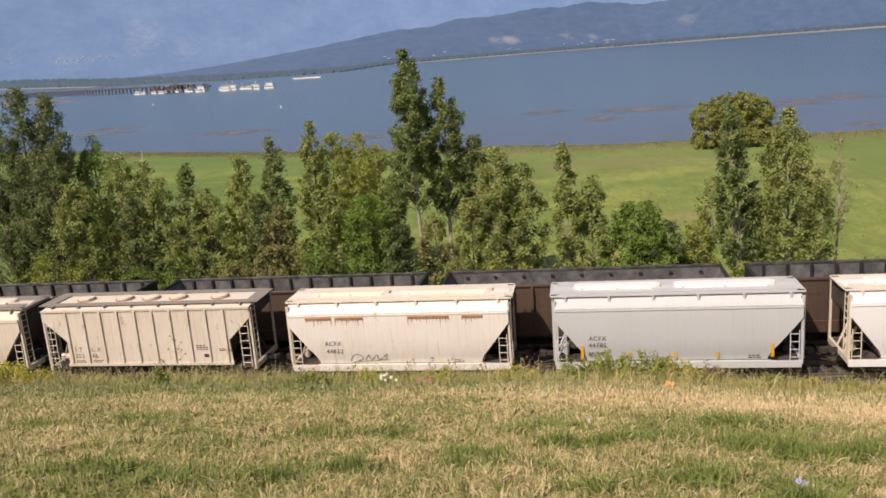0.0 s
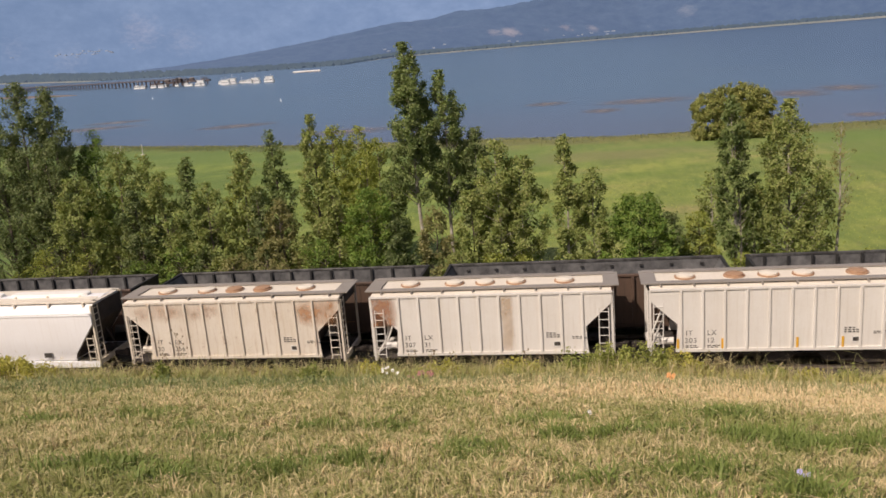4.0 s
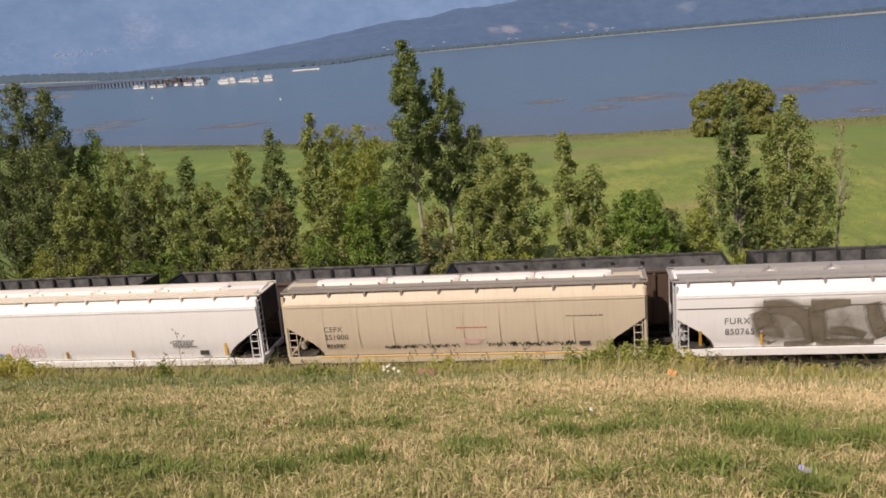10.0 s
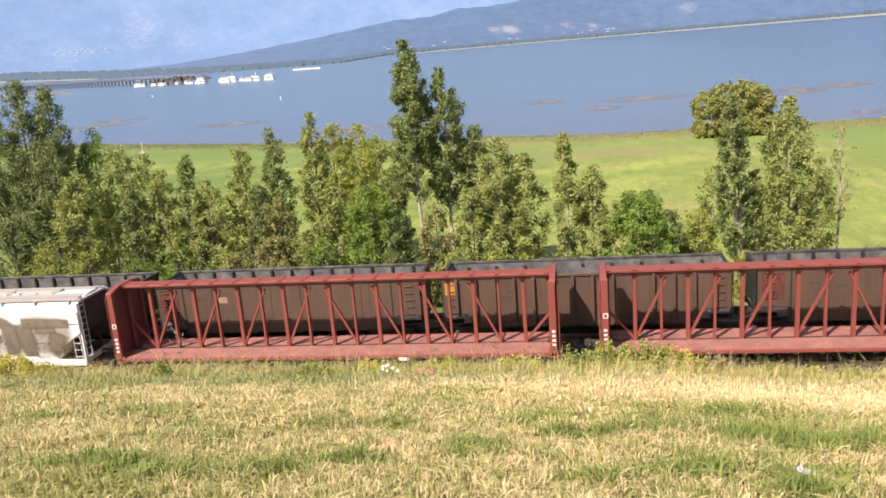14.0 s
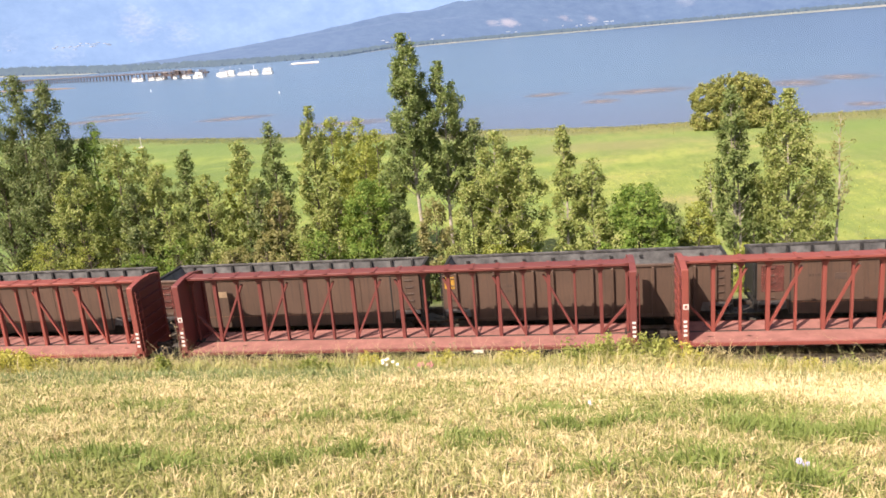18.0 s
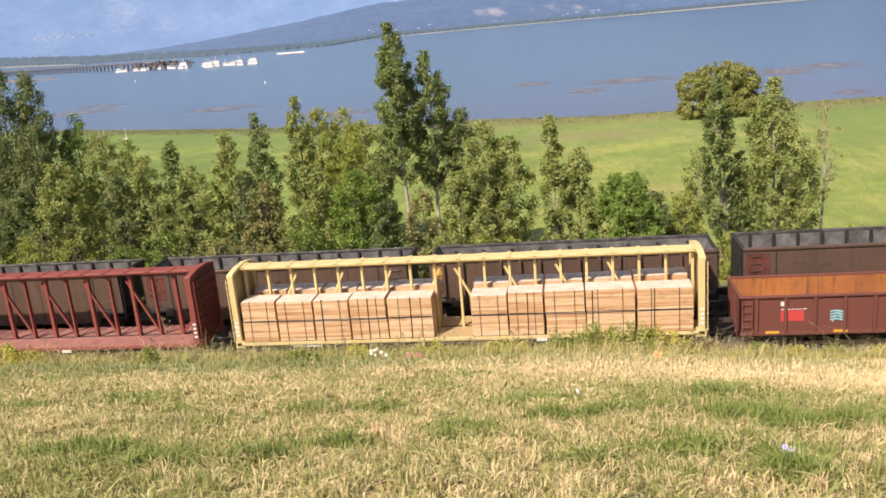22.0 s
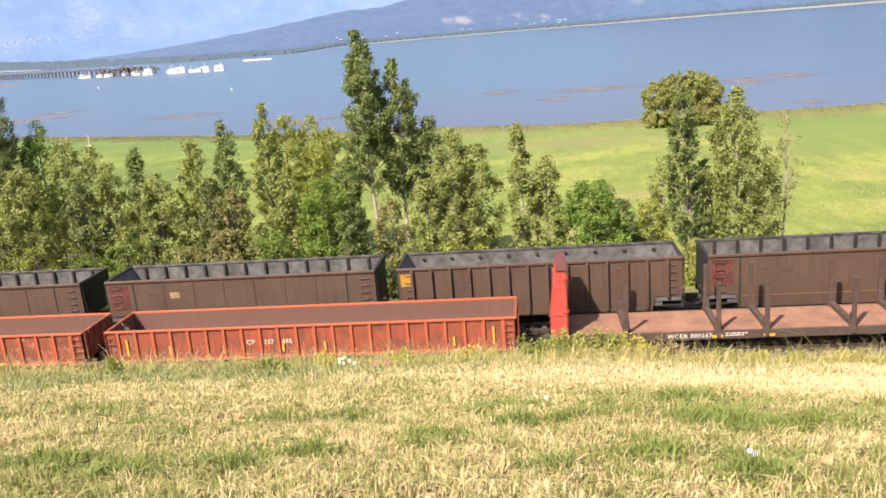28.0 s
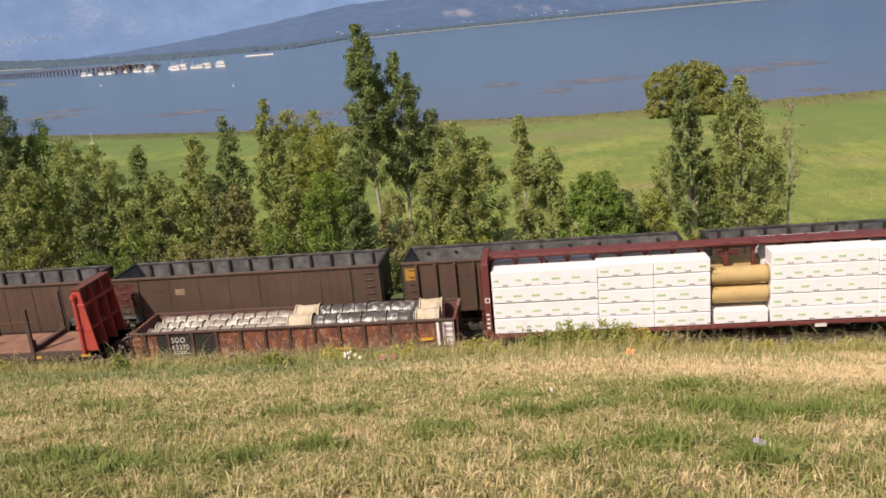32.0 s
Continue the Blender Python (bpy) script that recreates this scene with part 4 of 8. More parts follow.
def centre_beam(label, start, end, paint, deck, mark=True, gussets=True, group="centre-beam flat cars"):
    """A flat car with a truss along its middle and a bulkhead at each end."""
    L = end - start
    car = thing("centre_beam_car", label, "flat car", group)
    for s in (-1, 1):
        a, b = sorted((s * 1.36, s * 1.48))
        part("side_sill", box(B(), 0.02, L - 0.02, a, b, 0.74, 0.90, 0.012), paint, car)
        bm = B()
        v = [bm.verts.new(p) for p in ((0.1, s * 1.36, 0.905), (L - 0.1, s * 1.36, 0.905), (L - 0.1, s * 0.1, 0.93), (0.1, s * 0.1, 0.93), (0.1, s * 1.36, 0.85), (L - 0.1, s * 1.36, 0.85), (L - 0.1, s * 0.1, 0.87), (0.1, s * 0.1, 0.87))]
        for q in ((0, 1, 2, 3), (4, 7, 6, 5), (0, 4, 5, 1), (1, 5, 6, 2), (2, 6, 7, 3), (3, 7, 4, 0)):
            bm.faces.new([v[i] for i in q])
        part("deck", bm, deck, car)
        for i in range(20):
            x = 0.7 + (L - 1.4) * i / 19
            a, b = sorted((s * 1.38, s * 1.46))
            part("winch", box(B(), x - 0.10, x + 0.10, a, b, 0.66, 0.74), M_STEEL_DARK, car)
        a, b = sorted((s * 1.40, s * 1.49))
        part("number_board", box(B(), L * 0.66, L * 0.66 + 0.5, a, b, 0.62, 0.78), M_WHITE_INK, car, "small white number board")
    part("top_beam", box(B(), 0.0, L, -0.42, 0.42, 4.39, 4.52, 0.02), paint, car)
    part("beam_web", box(B(), 0.2, L - 0.2, -0.10, 0.10, 4.25, 4.385), paint, car)
    n = 19
    for i in range(n):
        x = 0.35 + (L - 0.7) * i / (n - 1)
        wide = (0.088 if i % 2 else 0.055) if gussets else 0.06
        part("post", box(B(), x - wide, x + wide, -0.11, 0.11, 0.92, 4.385, 0.01), paint, car)
        if gussets:
            part("gusset", slab(B(), [(x - 0.26, 4.37), (x + 0.26, 4.37), (x + 0.10, 4.08), (x - 0.10, 4.08)], -0.12, -0.10), paint, car)
        part("cap_plate", box(B(), x - 0.09, x + 0.09, -0.46, 0.46, 4.52, 4.545), paint, car)
    for i in range(0, n - 1):
        x0 = 0.35 + (L - 0.7) * i / (n - 1)
        x1 = 0.35 + (L - 0.7) * (i + 1) / (n - 1)
        if i in (0, n - 2):
            a, b = ((x1, 0.98), (x0, 2.4)) if i == 0 else ((x0, 0.98), (x1, 2.4))
        elif i % 2 == 0:
            continue
        elif i < n // 2:
            a, b = (x0, 1.0), (x1 + 0.25, 4.0)
        else:
            a, b = (x1, 1.0), (x0 - 0.25, 4.0)
        dx, dz = b[0] - a[0], b[1] - a[1]
        q = math.hypot(dx, dz)
        ox, oz = -dz / q * 0.052, dx / q * 0.052
        part("brace", slab(B(), [(a[0] + ox, a[1] + oz), (b[0] + ox, b[1] + oz), (b[0] - ox, b[1] - oz), (a[0] - ox, a[1] - oz)], -0.075, 0.075), paint, car)
    for x0, s in ((0.0, 1), (L, -1)):
        a, b = sorted((x0 + s * 0.06, x0 + s * 0.16))
        bm = B()
        profile(bm, [(-1.40, 0.9), (1.40, 0.9), (1.40, 4.30), (0.5, 4.46), (-0.5, 4.46), (-1.40, 4.30)], a, b)
        # bulkhead sheet and ribs take a darker paint than the posts
        darker_paint = {M_RED: M_RED_DARK, M_YELLOW_CAR: M_YELLOW_STREAK}.get(paint, paint)
        sheet = part("bulkhead", bm, darker_paint, car)
        for y in (-1.38, 1.38):
            a, b = sorted((x0, x0 + s * 0.30))
            part("corner_post", box(B(), a, b, y - 0.10, y + 0.10, 0.74, 4.42, 0.02), paint, sheet)
        for z in (1.5, 2.0, 2.5, 3.0, 3.5, 4.0):
            a, b = sorted((x0 - s * 0.05, x0 + s * 0.07))
            part("bulkhead_rib", box(B(), a, b, -1.38, 1.38, z - 0.05, z + 0.05), darker_paint, sheet)
        a, b = sorted((x0 - s * 0.02, x0 + s * 0.26))
        part("bulkhead_cap", profile(B(), [(-1.48, 4.30), (-1.42, 4.44), (-0.5, 4.60), (0.5, 4.60), (1.42, 4.44), (1.48, 4.30), (1.40, 4.28), (0.5, 4.46), (-0.5, 4.46), (-1.40, 4.28)], a, b), paint, sheet)
        a, b = sorted((x0 - s * 0.06, x0 + s * 0.4))
        part("end_sill", box(B(), a, b, -1.45, 1.45, 0.62, 1.0), paint, car)
        end_ladder(car, x0 - s * 0.12, -1.4, -1.0, 0.9, 4.2, paint, 10)
        for k in range(4):
            z = 1.25 + 0.22 * k
            a, b = sorted((x0 + s * 0.06, x0 + s * 0.22))
            part("reflector", box(B(), a, b, -1.492, -1.484, z, z + 0.11), M_WHITE_INK, car, "white reflective square")
    if mark:
        part("placard", box(B(), 0.05, 0.28, -1.496, -1.488, 2.55, 2.80), M_WHITE_INK, car)
        part("placard_mark", box(B(), 0.10, 0.23, -1.502, -1.494, 2.60, 2.75), paint, car)
    running_gear(car, L, True, 2.2)
    place(car, start)
    return car, L


# ---- the moving train ----
c, L = flow_hopper("covered_hopper_car", "weathered cream two-bay covered hopper car", -40.1, -29.1, M_CREAM, M_ROOF_EDGE, M_ROOF_CREAM, M_CREAM)
ribbed_hopper("cream ribbed covered hopper with rust streaks below the eave", -27.7, -16.4, M_CREAM_RUST, (("I T", "L X"), ("303", "46")), M_LID_RUST, 1)

c, L = flow_hopper("covered_hopper_car", "dirty white covered hopper with rust runs and faint scrawls", -14.42, -3.62, M_WHITE_RUST, M_ROOF_CREAM, M_ROOF_CREAM, M_CREAM)
words(c, "ACFX", 1.75, 1.92, 0.22, -1.53, M_INK)
words(c, "44832", 1.80, 1.52, 0.22, -1.50, M_INK)
rnd = random.Random(4)
for a, b in ((0.9, 2.2), (2.4, 3.8), (6.0, 8.0), (8.6, 9.6)):
    bm = B()
    box(bm, a, b, -1.575, -1.55, 3.24, 3.36)
    x = a
    while x < b:
        d = 0.05 + 0.35 * rnd.random() ** 2
        slab(bm, [(x - 0.02, 3.3), (x + 0.03, 3.3), (x + 0.01, 3.2 - d)], -1.564, -1.556)
        x += 0.10 + 0.16 * rnd.random()
    part("rust_stain", bm, M_RUST_RUN, c, "reddish rust runs")
strokes(c, [[(2.95, 1.05, .03), (3.1, 1.35, .03), (3.4, 1.42, .03), (3.6, 1.2, .03), (3.3, 1.05, .03)], [(3.7, 1.1, .03), (3.9, 1.4, .03), (4.0, 1.1, .03), (4.3, 1.4, .03), (4.4, 1.1, .03), (4.8, 1.42, .03), (4.75, 1.15, .03)], [(3.0, 1.0, .025), (4.9, 1.12, .025)]], M_INK, flow_half, label="thin dark scrawled lines")
bars(c, 8.1, 1.12, 0.45, 0.14, 2, -1.44, M_INK)

c, L = flow_hopper("covered_hopper_car", "light grey two-bay covered hopper with yellow markers", -1.48, 9.4, M_GREY, M_ROOF_PALE, M_LID, M_GREY, cut=1.4)
words(c, "ACFX", 1.52, 2.0, 0.21, -1.535, M_INK)
words(c, "44785", 1.52, 1.66, 0.21, -1.515, M_INK)
bars(c, 1.5, 1.40, 0.9, 0.2, 2, -1.47, M_INK)
for x, z in ((1.15, 1.75), (9.55, 1.75)):
    spot(c, "marker", x, x + 0.14, 1.12, z, -1.50, M_SAFETY, "yellow reflective strip")
for x in (3.3, 5.35, 7.2):
    spot(c, "marker", x, x + 0.12, 1.05, 1.36, -1.44, M_SAFETY, "yellow reflective strip")
bars(c, 8.6, 1.2, 0.5, 0.2, 2, -1.45, M_INK)

c, L = flow_hopper("covered_hopper_car", "white two-bay covered hopper with cream sill", 11.35, 22.2, M_WHITE, M_ROOF_CREAM, M_LID, M_CREAM)
words(c, "ACFX", 1.5, 1.98, 0.23, -1.535, M_INK)
words(c, "44781", 1.5, 1.58, 0.23, -1.51, M_INK)
bars(c, 1.5, 1.38, 0.8, 0.2, 2, -1.47, M_INK)
spot(c, "data_panel", 7.75, 8.2, 1.15, 1.4, -1.46, M_INK)

c = ribbed_hopper("cream ribbed covered hopper, rusty at one end", 24.1, 35.4, M_CREAM_RUST, (("IT", "LX"), ("30", "356")), M_LID_RUST, 2)
RUST_EDGE = veil("rust_at_the_end", (0.44, 0.18, 0.06), (0.54, 0.32, 0.17), 0.8, 1.4, 0.38, 0.6, (8.9, 11.3, 2.55, 3.95, 0.55))
stain(c, 8.7, 11.25, 2.45, 3.93, -1.504, RUST_EDGE)
RUST_EAVE = veil("rust_below_the_eave", (0.36, 0.14, 0.05), (0.48, 0.27, 0.14), 0.4, 1.6, 0.44, 0.62, (0.3, 5.2, 2.9, 4.05, 0.5))
stain(c, 0.1, 5.4, 2.75, 3.93, -1.504, RUST_EAVE)
c = ribbed_hopper("pale cream ribbed covered hopper with orange stains", 37.0, 48.35, M_PALE, (("IT", "LX"), ("307", "31")), M_LID_RUST, 3)
RUST_RUN = veil("rust_run_down_the_side", (0.50, 0.32, 0.17), (0.58, 0.44, 0.29), 0.5, 1.2, 0.32, 0.6, (6.15, 6.85, 1.1, 3.9, 0.18))
stain(c, 6.1, 6.9, 1.12, 3.92, -1.504, RUST_RUN, "orange rust run from the roof")
RUST_CORNER = veil("rust_at_the_corner", (0.30, 0.11, 0.05), (0.45, 0.24, 0.12), 0.8, 1.8, 0.4, 0.6, (-0.3, 1.3, 2.2, 4.2, 0.4))
stain(c, 0.02, 1.28, 2.5, 3.93, -1.504, RUST_CORNER)
ribbed_hopper("pale cream ribbed covered hopper with yellow markers", 50.05, 61.3, M_PALE, (("IT", "LX"), ("303", "12")), M_LID_RUST, 4, (1.15, 3.1, 6.3, 8.2, 10.1))

LONG = dict(cut=1.75, zc=2.55, brk=3.5, sh=4.02, top=4.25)
c, L = flow_hopper("covered_hopper_car", "dusty grey three-bay covered hopper covered in brown graffiti", 62.88, 81.36, M_GREY_DIRTY, M_ROOF_EDGE, M_LID, M_GREY, lid_runs=((2.2, 16.6),), pieces=4, **LONG)
words(c, "ACFX", 1.85, 2.06, 0.26, -1.535, M_INK)
words(c, "98719", 1.85, 1.62, 0.26, -1.51, M_INK)
strokes(c, [
    [(1.75, 3.31, .63), (2.38, 2.78, .63), (2.66, 2.04, .53), (3.08, 1.01, .45)],
    [(2.66, 2.70, .42), (3.15, 1.88, .42), (3.50, 1.00, .39)],
    [(3.36, 3.02, .70), (4.13, 2.52, .84), (4.48, 1.86, .77), (4.55, 0.98, .63)],
    [(4.90, 3.53, .63), (4.72, 2.87, .56), (4.55, 2.15, .63)],
    [(5.18, 3.38, .49), (5.74, 2.78, .39), (5.88, 2.26, .31), (5.25, 2.13, .31), (4.62, 2.15, .31)],
    [(1.33, 3.48, .36), (3.99, 3.42, .34), (6.51, 3.48, .31), (8.33, 3.49, .22)],
    [(6.44, 3.35, .45), (6.44, 2.69, .39), (6.79, 1.81, .39), (7.28, 1.14, .36)],
    [(7.91, 3.42, .34), (7.84, 2.80, .31), (7.42, 2.01, .34), (6.93, 1.66, .31)],
    [(7.28, 1.14, .36), (7.84, 1.49, .31), (8.26, 2.43, .31), (8.40, 1.77, .28), (8.33, 1.04, .28)],
    [(6.09, 1.82, .20), (6.26, 1.06, .22)],
    [(10.22, 3.41, .34), (9.45, 2.99, .36), (9.10, 2.05, .34), (9.24, 1.24, .34), (9.87, 0.84, .25)],
    [(10.01, 1.01, .31), (10.71, 1.07, .34), (11.06, 1.64, .34), (10.92, 2.37, .34), (10.43, 2.67, .31), (10.01, 2.39, .28), (9.87, 1.74, .28), (10.22, 1.51, .20), (10.50, 1.80, .17)],
    [(11.69, 3.52, .53), (11.76, 2.72, .45), (11.95, 1.84, .36), (11.97, 1.04, .31)],
    [(11.27, 3.43, .28), (12.39, 3.40, .31), (13.59, 3.37, .36), (13.66, 2.68, .34), (13.45, 1.81, .31), (12.82, 1.68, .28), (12.32, 1.83, .28)],
    [(12.46, 1.83, .25), (12.82, 1.31, .25), (13.59, 1.15, .25), (14.50, 1.64, .28), (15.13, 2.43, .31), (15.90, 3.47, .34)],
    [(14.15, 2.16, .34), (14.64, 1.93, .31), (15.34, 1.48, .34)]], M_SPRAY, flow_half, label="broad brown sprayed swirls", spread=1.15)
scribble(c, 15.1, 17.2, 1.22, 1.62, 0.05, M_INK, flow_half, 7, "black scrawled tags")
scribble(c, 15.3, 17.0, 1.15, 1.45, 0.04, M_INK, lambda z: flow_half(z) + 0.012, 8, "black scrawled tags")
scribble(c, 3.6, 6.7, 1.1, 1.5, 0.04, M_INK, flow_half, 9, "small black scrawls")
scribble(c, 9.3, 9.9, 1.2, 1.5, 0.035, M_INK, flow_half, 10, "small black scrawls")
scribble(c, 11.3, 12.6, 1.15, 1.5, 0.035, M_INK, flow_half, 11, "small black scrawls")
strokes(c, [[(0.6, 2.5, .05), (0.4, 2.8, .05), (0.8, 3.0, .05), (1.1, 2.7, .05), (0.9, 2.4, .05), (1.3, 2.5, .05), (1.2, 2.2, .05)]], M_CYAN, flow_half, label="pale teal scrawl")
strokes(c, [[(2.2, 1.85, .06), (2.5, 1.4, .06), (2.7, 1.8, .06), (2.9, 1.45, .06), (3.2, 1.75, .06), (3.3, 1.5, .06)]], M_REDPAINT, flow_half, label="red scrawl")
haze(c, 2.3, 16.8, 0.95, 3.48, M_OVERSPRAY_BROWN, "soft brown overspray round the swirls")
spot(c, "marker", 1.78, 1.9, 1.1, 1.7, -1.50, M_SAFETY)
spot(c, "marker", 16.6, 16.72, 1.1, 1.7, -1.50, M_SAFETY)

c, L = flow_hopper("covered_hopper_car", "clean white three-bay covered hopper with small pink and blue tags", 82.72, 101.22, M_WHITE, M_ROOF_CREAM, M_LID, M_WHITE, lid_runs=((2.2, 16.6),), pieces=4, **LONG)
words(c, "ACFX", 2.75, 2.06, 0.22, -1.535, M_INK)
words(c, "98121", 2.8, 1.66, 0.20, -1.515, M_INK)
for k in range(5):
    x = 4.62 + 0.38 * k
    h = 1.86 + 0.08 * math.sin(k * 1.7)
    strokes(c, [[(x, 1.2, .035), (x - 0.04, 1.55, .035), (x + 0.10, h, .035), (x + 0.28, h - 0.03, .035), (x + 0.33, 1.5, .035), (x + 0.30, 1.18, .035), (x + 0.14, 1.14, .035), (x, 1.22, .035)], [(x + 0.10, 1.4, .03), (x + 0.16, 1.68, .03), (x + 0.24, 1.45, .03)]], M_PINK, flow_half, label="pink bubble tag")
scribble(c, 3.3, 4.2, 1.15, 1.42, 0.045, M_BLUE, flow_half, 12, "blue scrawl")
spot(c, "tag_block", 2.0, 2.5, 1.5, 1.68, -1.50, M_CYAN, "pale blue smear")
for x, z in ((1.80, 1.75), (4.25, 1.45), (16.55, 1.75)):
    spot(c, "marker", x, x + 0.13, 1.1, z, -1.49, M_SAFETY, "yellow reflective strip")
for x in (7.7, 11.4):
    spot(c, "marker", x, x + 0.11, 1.08, 1.45, -1.46, M_AMBER, "faded orange strip")
bars(c, 13.8, 1.95, 1.3, 0.4, 4, -1.52, M_INK)
spot(c, "data_panel", 15.2, 15.65, 1.15, 1.38, -1.46, M_INK)

c, L = flow_hopper("covered_hopper_car", "tan three-bay covered hopper with yellow sill line", 102.63, 119.9, M_BEIGE, M_ROOF_EDGE, M_LID, M_BEIGE, lid_runs=((1.4, 15.9),), pieces=4, **LONG)
words(c, "CEFX", 1.95, 2.22, 0.26, -1.545, M_INK)
words(c, "351000", 1.95, 1.82, 0.26, -1.53, M_INK)
bars(c, 2.0, 1.55, 1.0, 0.2, 2, -1.49, M_INK)
for i in range(8):
    x = 1.95 + i * 1.72
    part("seam", box(B(), x, x + 0.03, -1.562, -1.545, 1.5, 3.45), M_BEIGE, c)
scribble(c, 4.9, 8.5, 1.22, 1.46, 0.035, M_INK, flow_half, 5, "small black scrawled tags")
scribble(c, 9.9, 14.2, 1.24, 1.50, 0.04, M_INK, flow_half, 6, "small black scrawled tags")
spot(c, "tag_block", 14.25, 14.75, 1.30, 1.45, -1.47, M_INK, "smeared black tag")
bars(c, 8.85, 1.72, 0.9, 0.28, 4, -1.52, M_PINK)
bars(c, 8.5, 2.3, 1.6, 0.1, 1, -1.54, M_REDPAINT)
for s in (-1, 1):
    part("sill_line", box(B(), 1.7, L - 1.3, s * 1.49 - 0.008, s * 1.49 + 0.008, 0.86, 0.92), M_SAFETY, c, "yellow line along the sill")
bars(c, 13.7, 2.75, 1.7, 0.1, 1, -1.55, M_INK)

c, L = flow_hopper("covered_hopper_car", "off-white covered hopper half painted over in olive graffiti", 121.3, 137.82, M_WHITE, M_ROOF_GREY, M_ROOF_GREY, M_GREY, lid_runs=((1.6, 14.9),), pieces=5, cut=1.6, zc=2.4, brk=3.38, sh=3.95, top=4.22)
words(c, "FURX", 2.05, 2.12, 0.30, -1.54, M_INK)
words(c, "850765", 2.08, 1.62, 0.28, -1.51, M_INK)
strokes(c, [
    [(3.57, 2.72, .81), (3.84, 1.93, .99), (4.31, 1.20, .67)],
    [(3.71, 2.90, .61), (4.65, 2.84, .67), (5.39, 2.37, .61), (5.73, 1.64, .54), (5.59, 1.09, .40), (4.65, 1.01, .32)],
    [(5.93, 2.86, .67), (6.00, 2.04, .67), (6.13, 1.15, .54)],
    [(5.73, 2.87, .61), (6.81, 2.98, .40), (7.35, 3.00, .27)],
    [(6.54, 1.70, .32), (7.35, 1.65, .40), (8.02, 1.38, .35)],
    [(6.00, 1.08, .35), (7.35, 1.08, .38), (8.42, 1.05, .35)],
    [(8.22, 2.95, .61), (8.42, 2.13, .67), (8.76, 1.30, .67)],
    [(9.84, 2.92, .54), (9.50, 2.26, .61), (9.03, 1.40, .67)],
    [(10.31, 2.08, .46), (10.15, 1.14, .54)],
    [(9.23, 1.13, .40), (10.58, 1.05, .35)],
    [(10.98, 2.77, .67), (10.85, 1.91, .81), (11.01, 1.15, .59)],
    [(11.25, 2.99, .49), (12.20, 2.98, .62), (12.53, 2.15, .94), (12.36, 1.16, .62)],
    [(11.59, 2.17, .81), (11.79, 1.88, .40)],
    [(13.27, 2.93, .89), (13.41, 2.00, .97), (13.41, 1.09, .73)],
    [(13.27, 2.99, .54), (14.76, 3.00, .54), (15.97, 2.93, .43)],
    [(15.30, 2.42, .89), (14.96, 1.55, .75), (15.16, 1.05, .49)],
    [(13.68, 1.43, .75), (14.89, 1.43, .75)],
    [(13.95, 2.64, .46), (15.16, 2.67, .46)]], M_SPRAY2, flow_half, label="broad olive sprayed letters", spread=1.35)
haze(c, 3.0, 16.3, 0.95, 3.36, M_OVERSPRAY, "soft olive overspray round the letters")
part("seam_line", box(B(), 0.05, L - 0.05, -1.562, -1.54, 2.86, 2.90), M_GRIME_SHADE, c, "dark line along the side")
spot(c, "marker", 0.95, 1.07, 1.1, 1.8, -1.50, M_AMBER)
spot(c, "marker", 3.6, 3.7, 1.1, 1.6, -1.51, M_SAFETY)

for a, b, m in ((139.6, 162.2, M_RED), (164.3, 186.9, M_RED), (189.1, 211.75, M_RED_DARK), (213.75, 236.35, M_RED)):
    centre_beam("empty oxide-red centre-beam car with open truss" if m is M_RED else "empty dark red centre-beam car with open truss", a, b, m, M_DECK)

# yellow car and its lumber
c, L = centre_beam("pale yellow centre-beam car carrying bundled lumber", 238.3, 260.97, M_YELLOW_CAR, M_YELLOW_DECK, False, False)


def board_material(name, base, warm, dark):
    """Sawn boards, some warmer or darker along their length, with stained runs."""
    n = Nodes(name)
    c = n.mix(n.grey(n.noise(1.6, 5, 0.65, (0.45, 1, 7.0)), 0.38, 0.62), base, warm)
    c = n.mix(n.math("MULTIPLY", n.grey(n.noise(1.1, 6, 0.7, (0.8, 1, 3.0)), 0.55, 0.72), 0.8), c, dark)
    n.bump(n.noise(9.0, 5, 0.6, (0.3, 1, 3)), 0.3, 0.01)
    return n.done(c, 0.85)


M_LUMBER = [board_material("sawn_lumber" + k, a, b, d) for k, a, b, d in (("_pale", (0.64, 0.46, 0.27), (0.56, 0.34, 0.18), (0.27, 0.15, 0.075)), ("_warm", (0.55, 0.35, 0.18), (0.46, 0.25, 0.12), (0.22, 0.12, 0.06)), ("_fresh", (0.70, 0.54, 0.34), (0.60, 0.40, 0.22), (0.34, 0.20, 0.10)))]
M_LUMBER_TOP = plain("weathered_lumber_top", (0.66, 0.58, 0.50), (0.46, 0.37, 0.28), 2.0, 0.9)


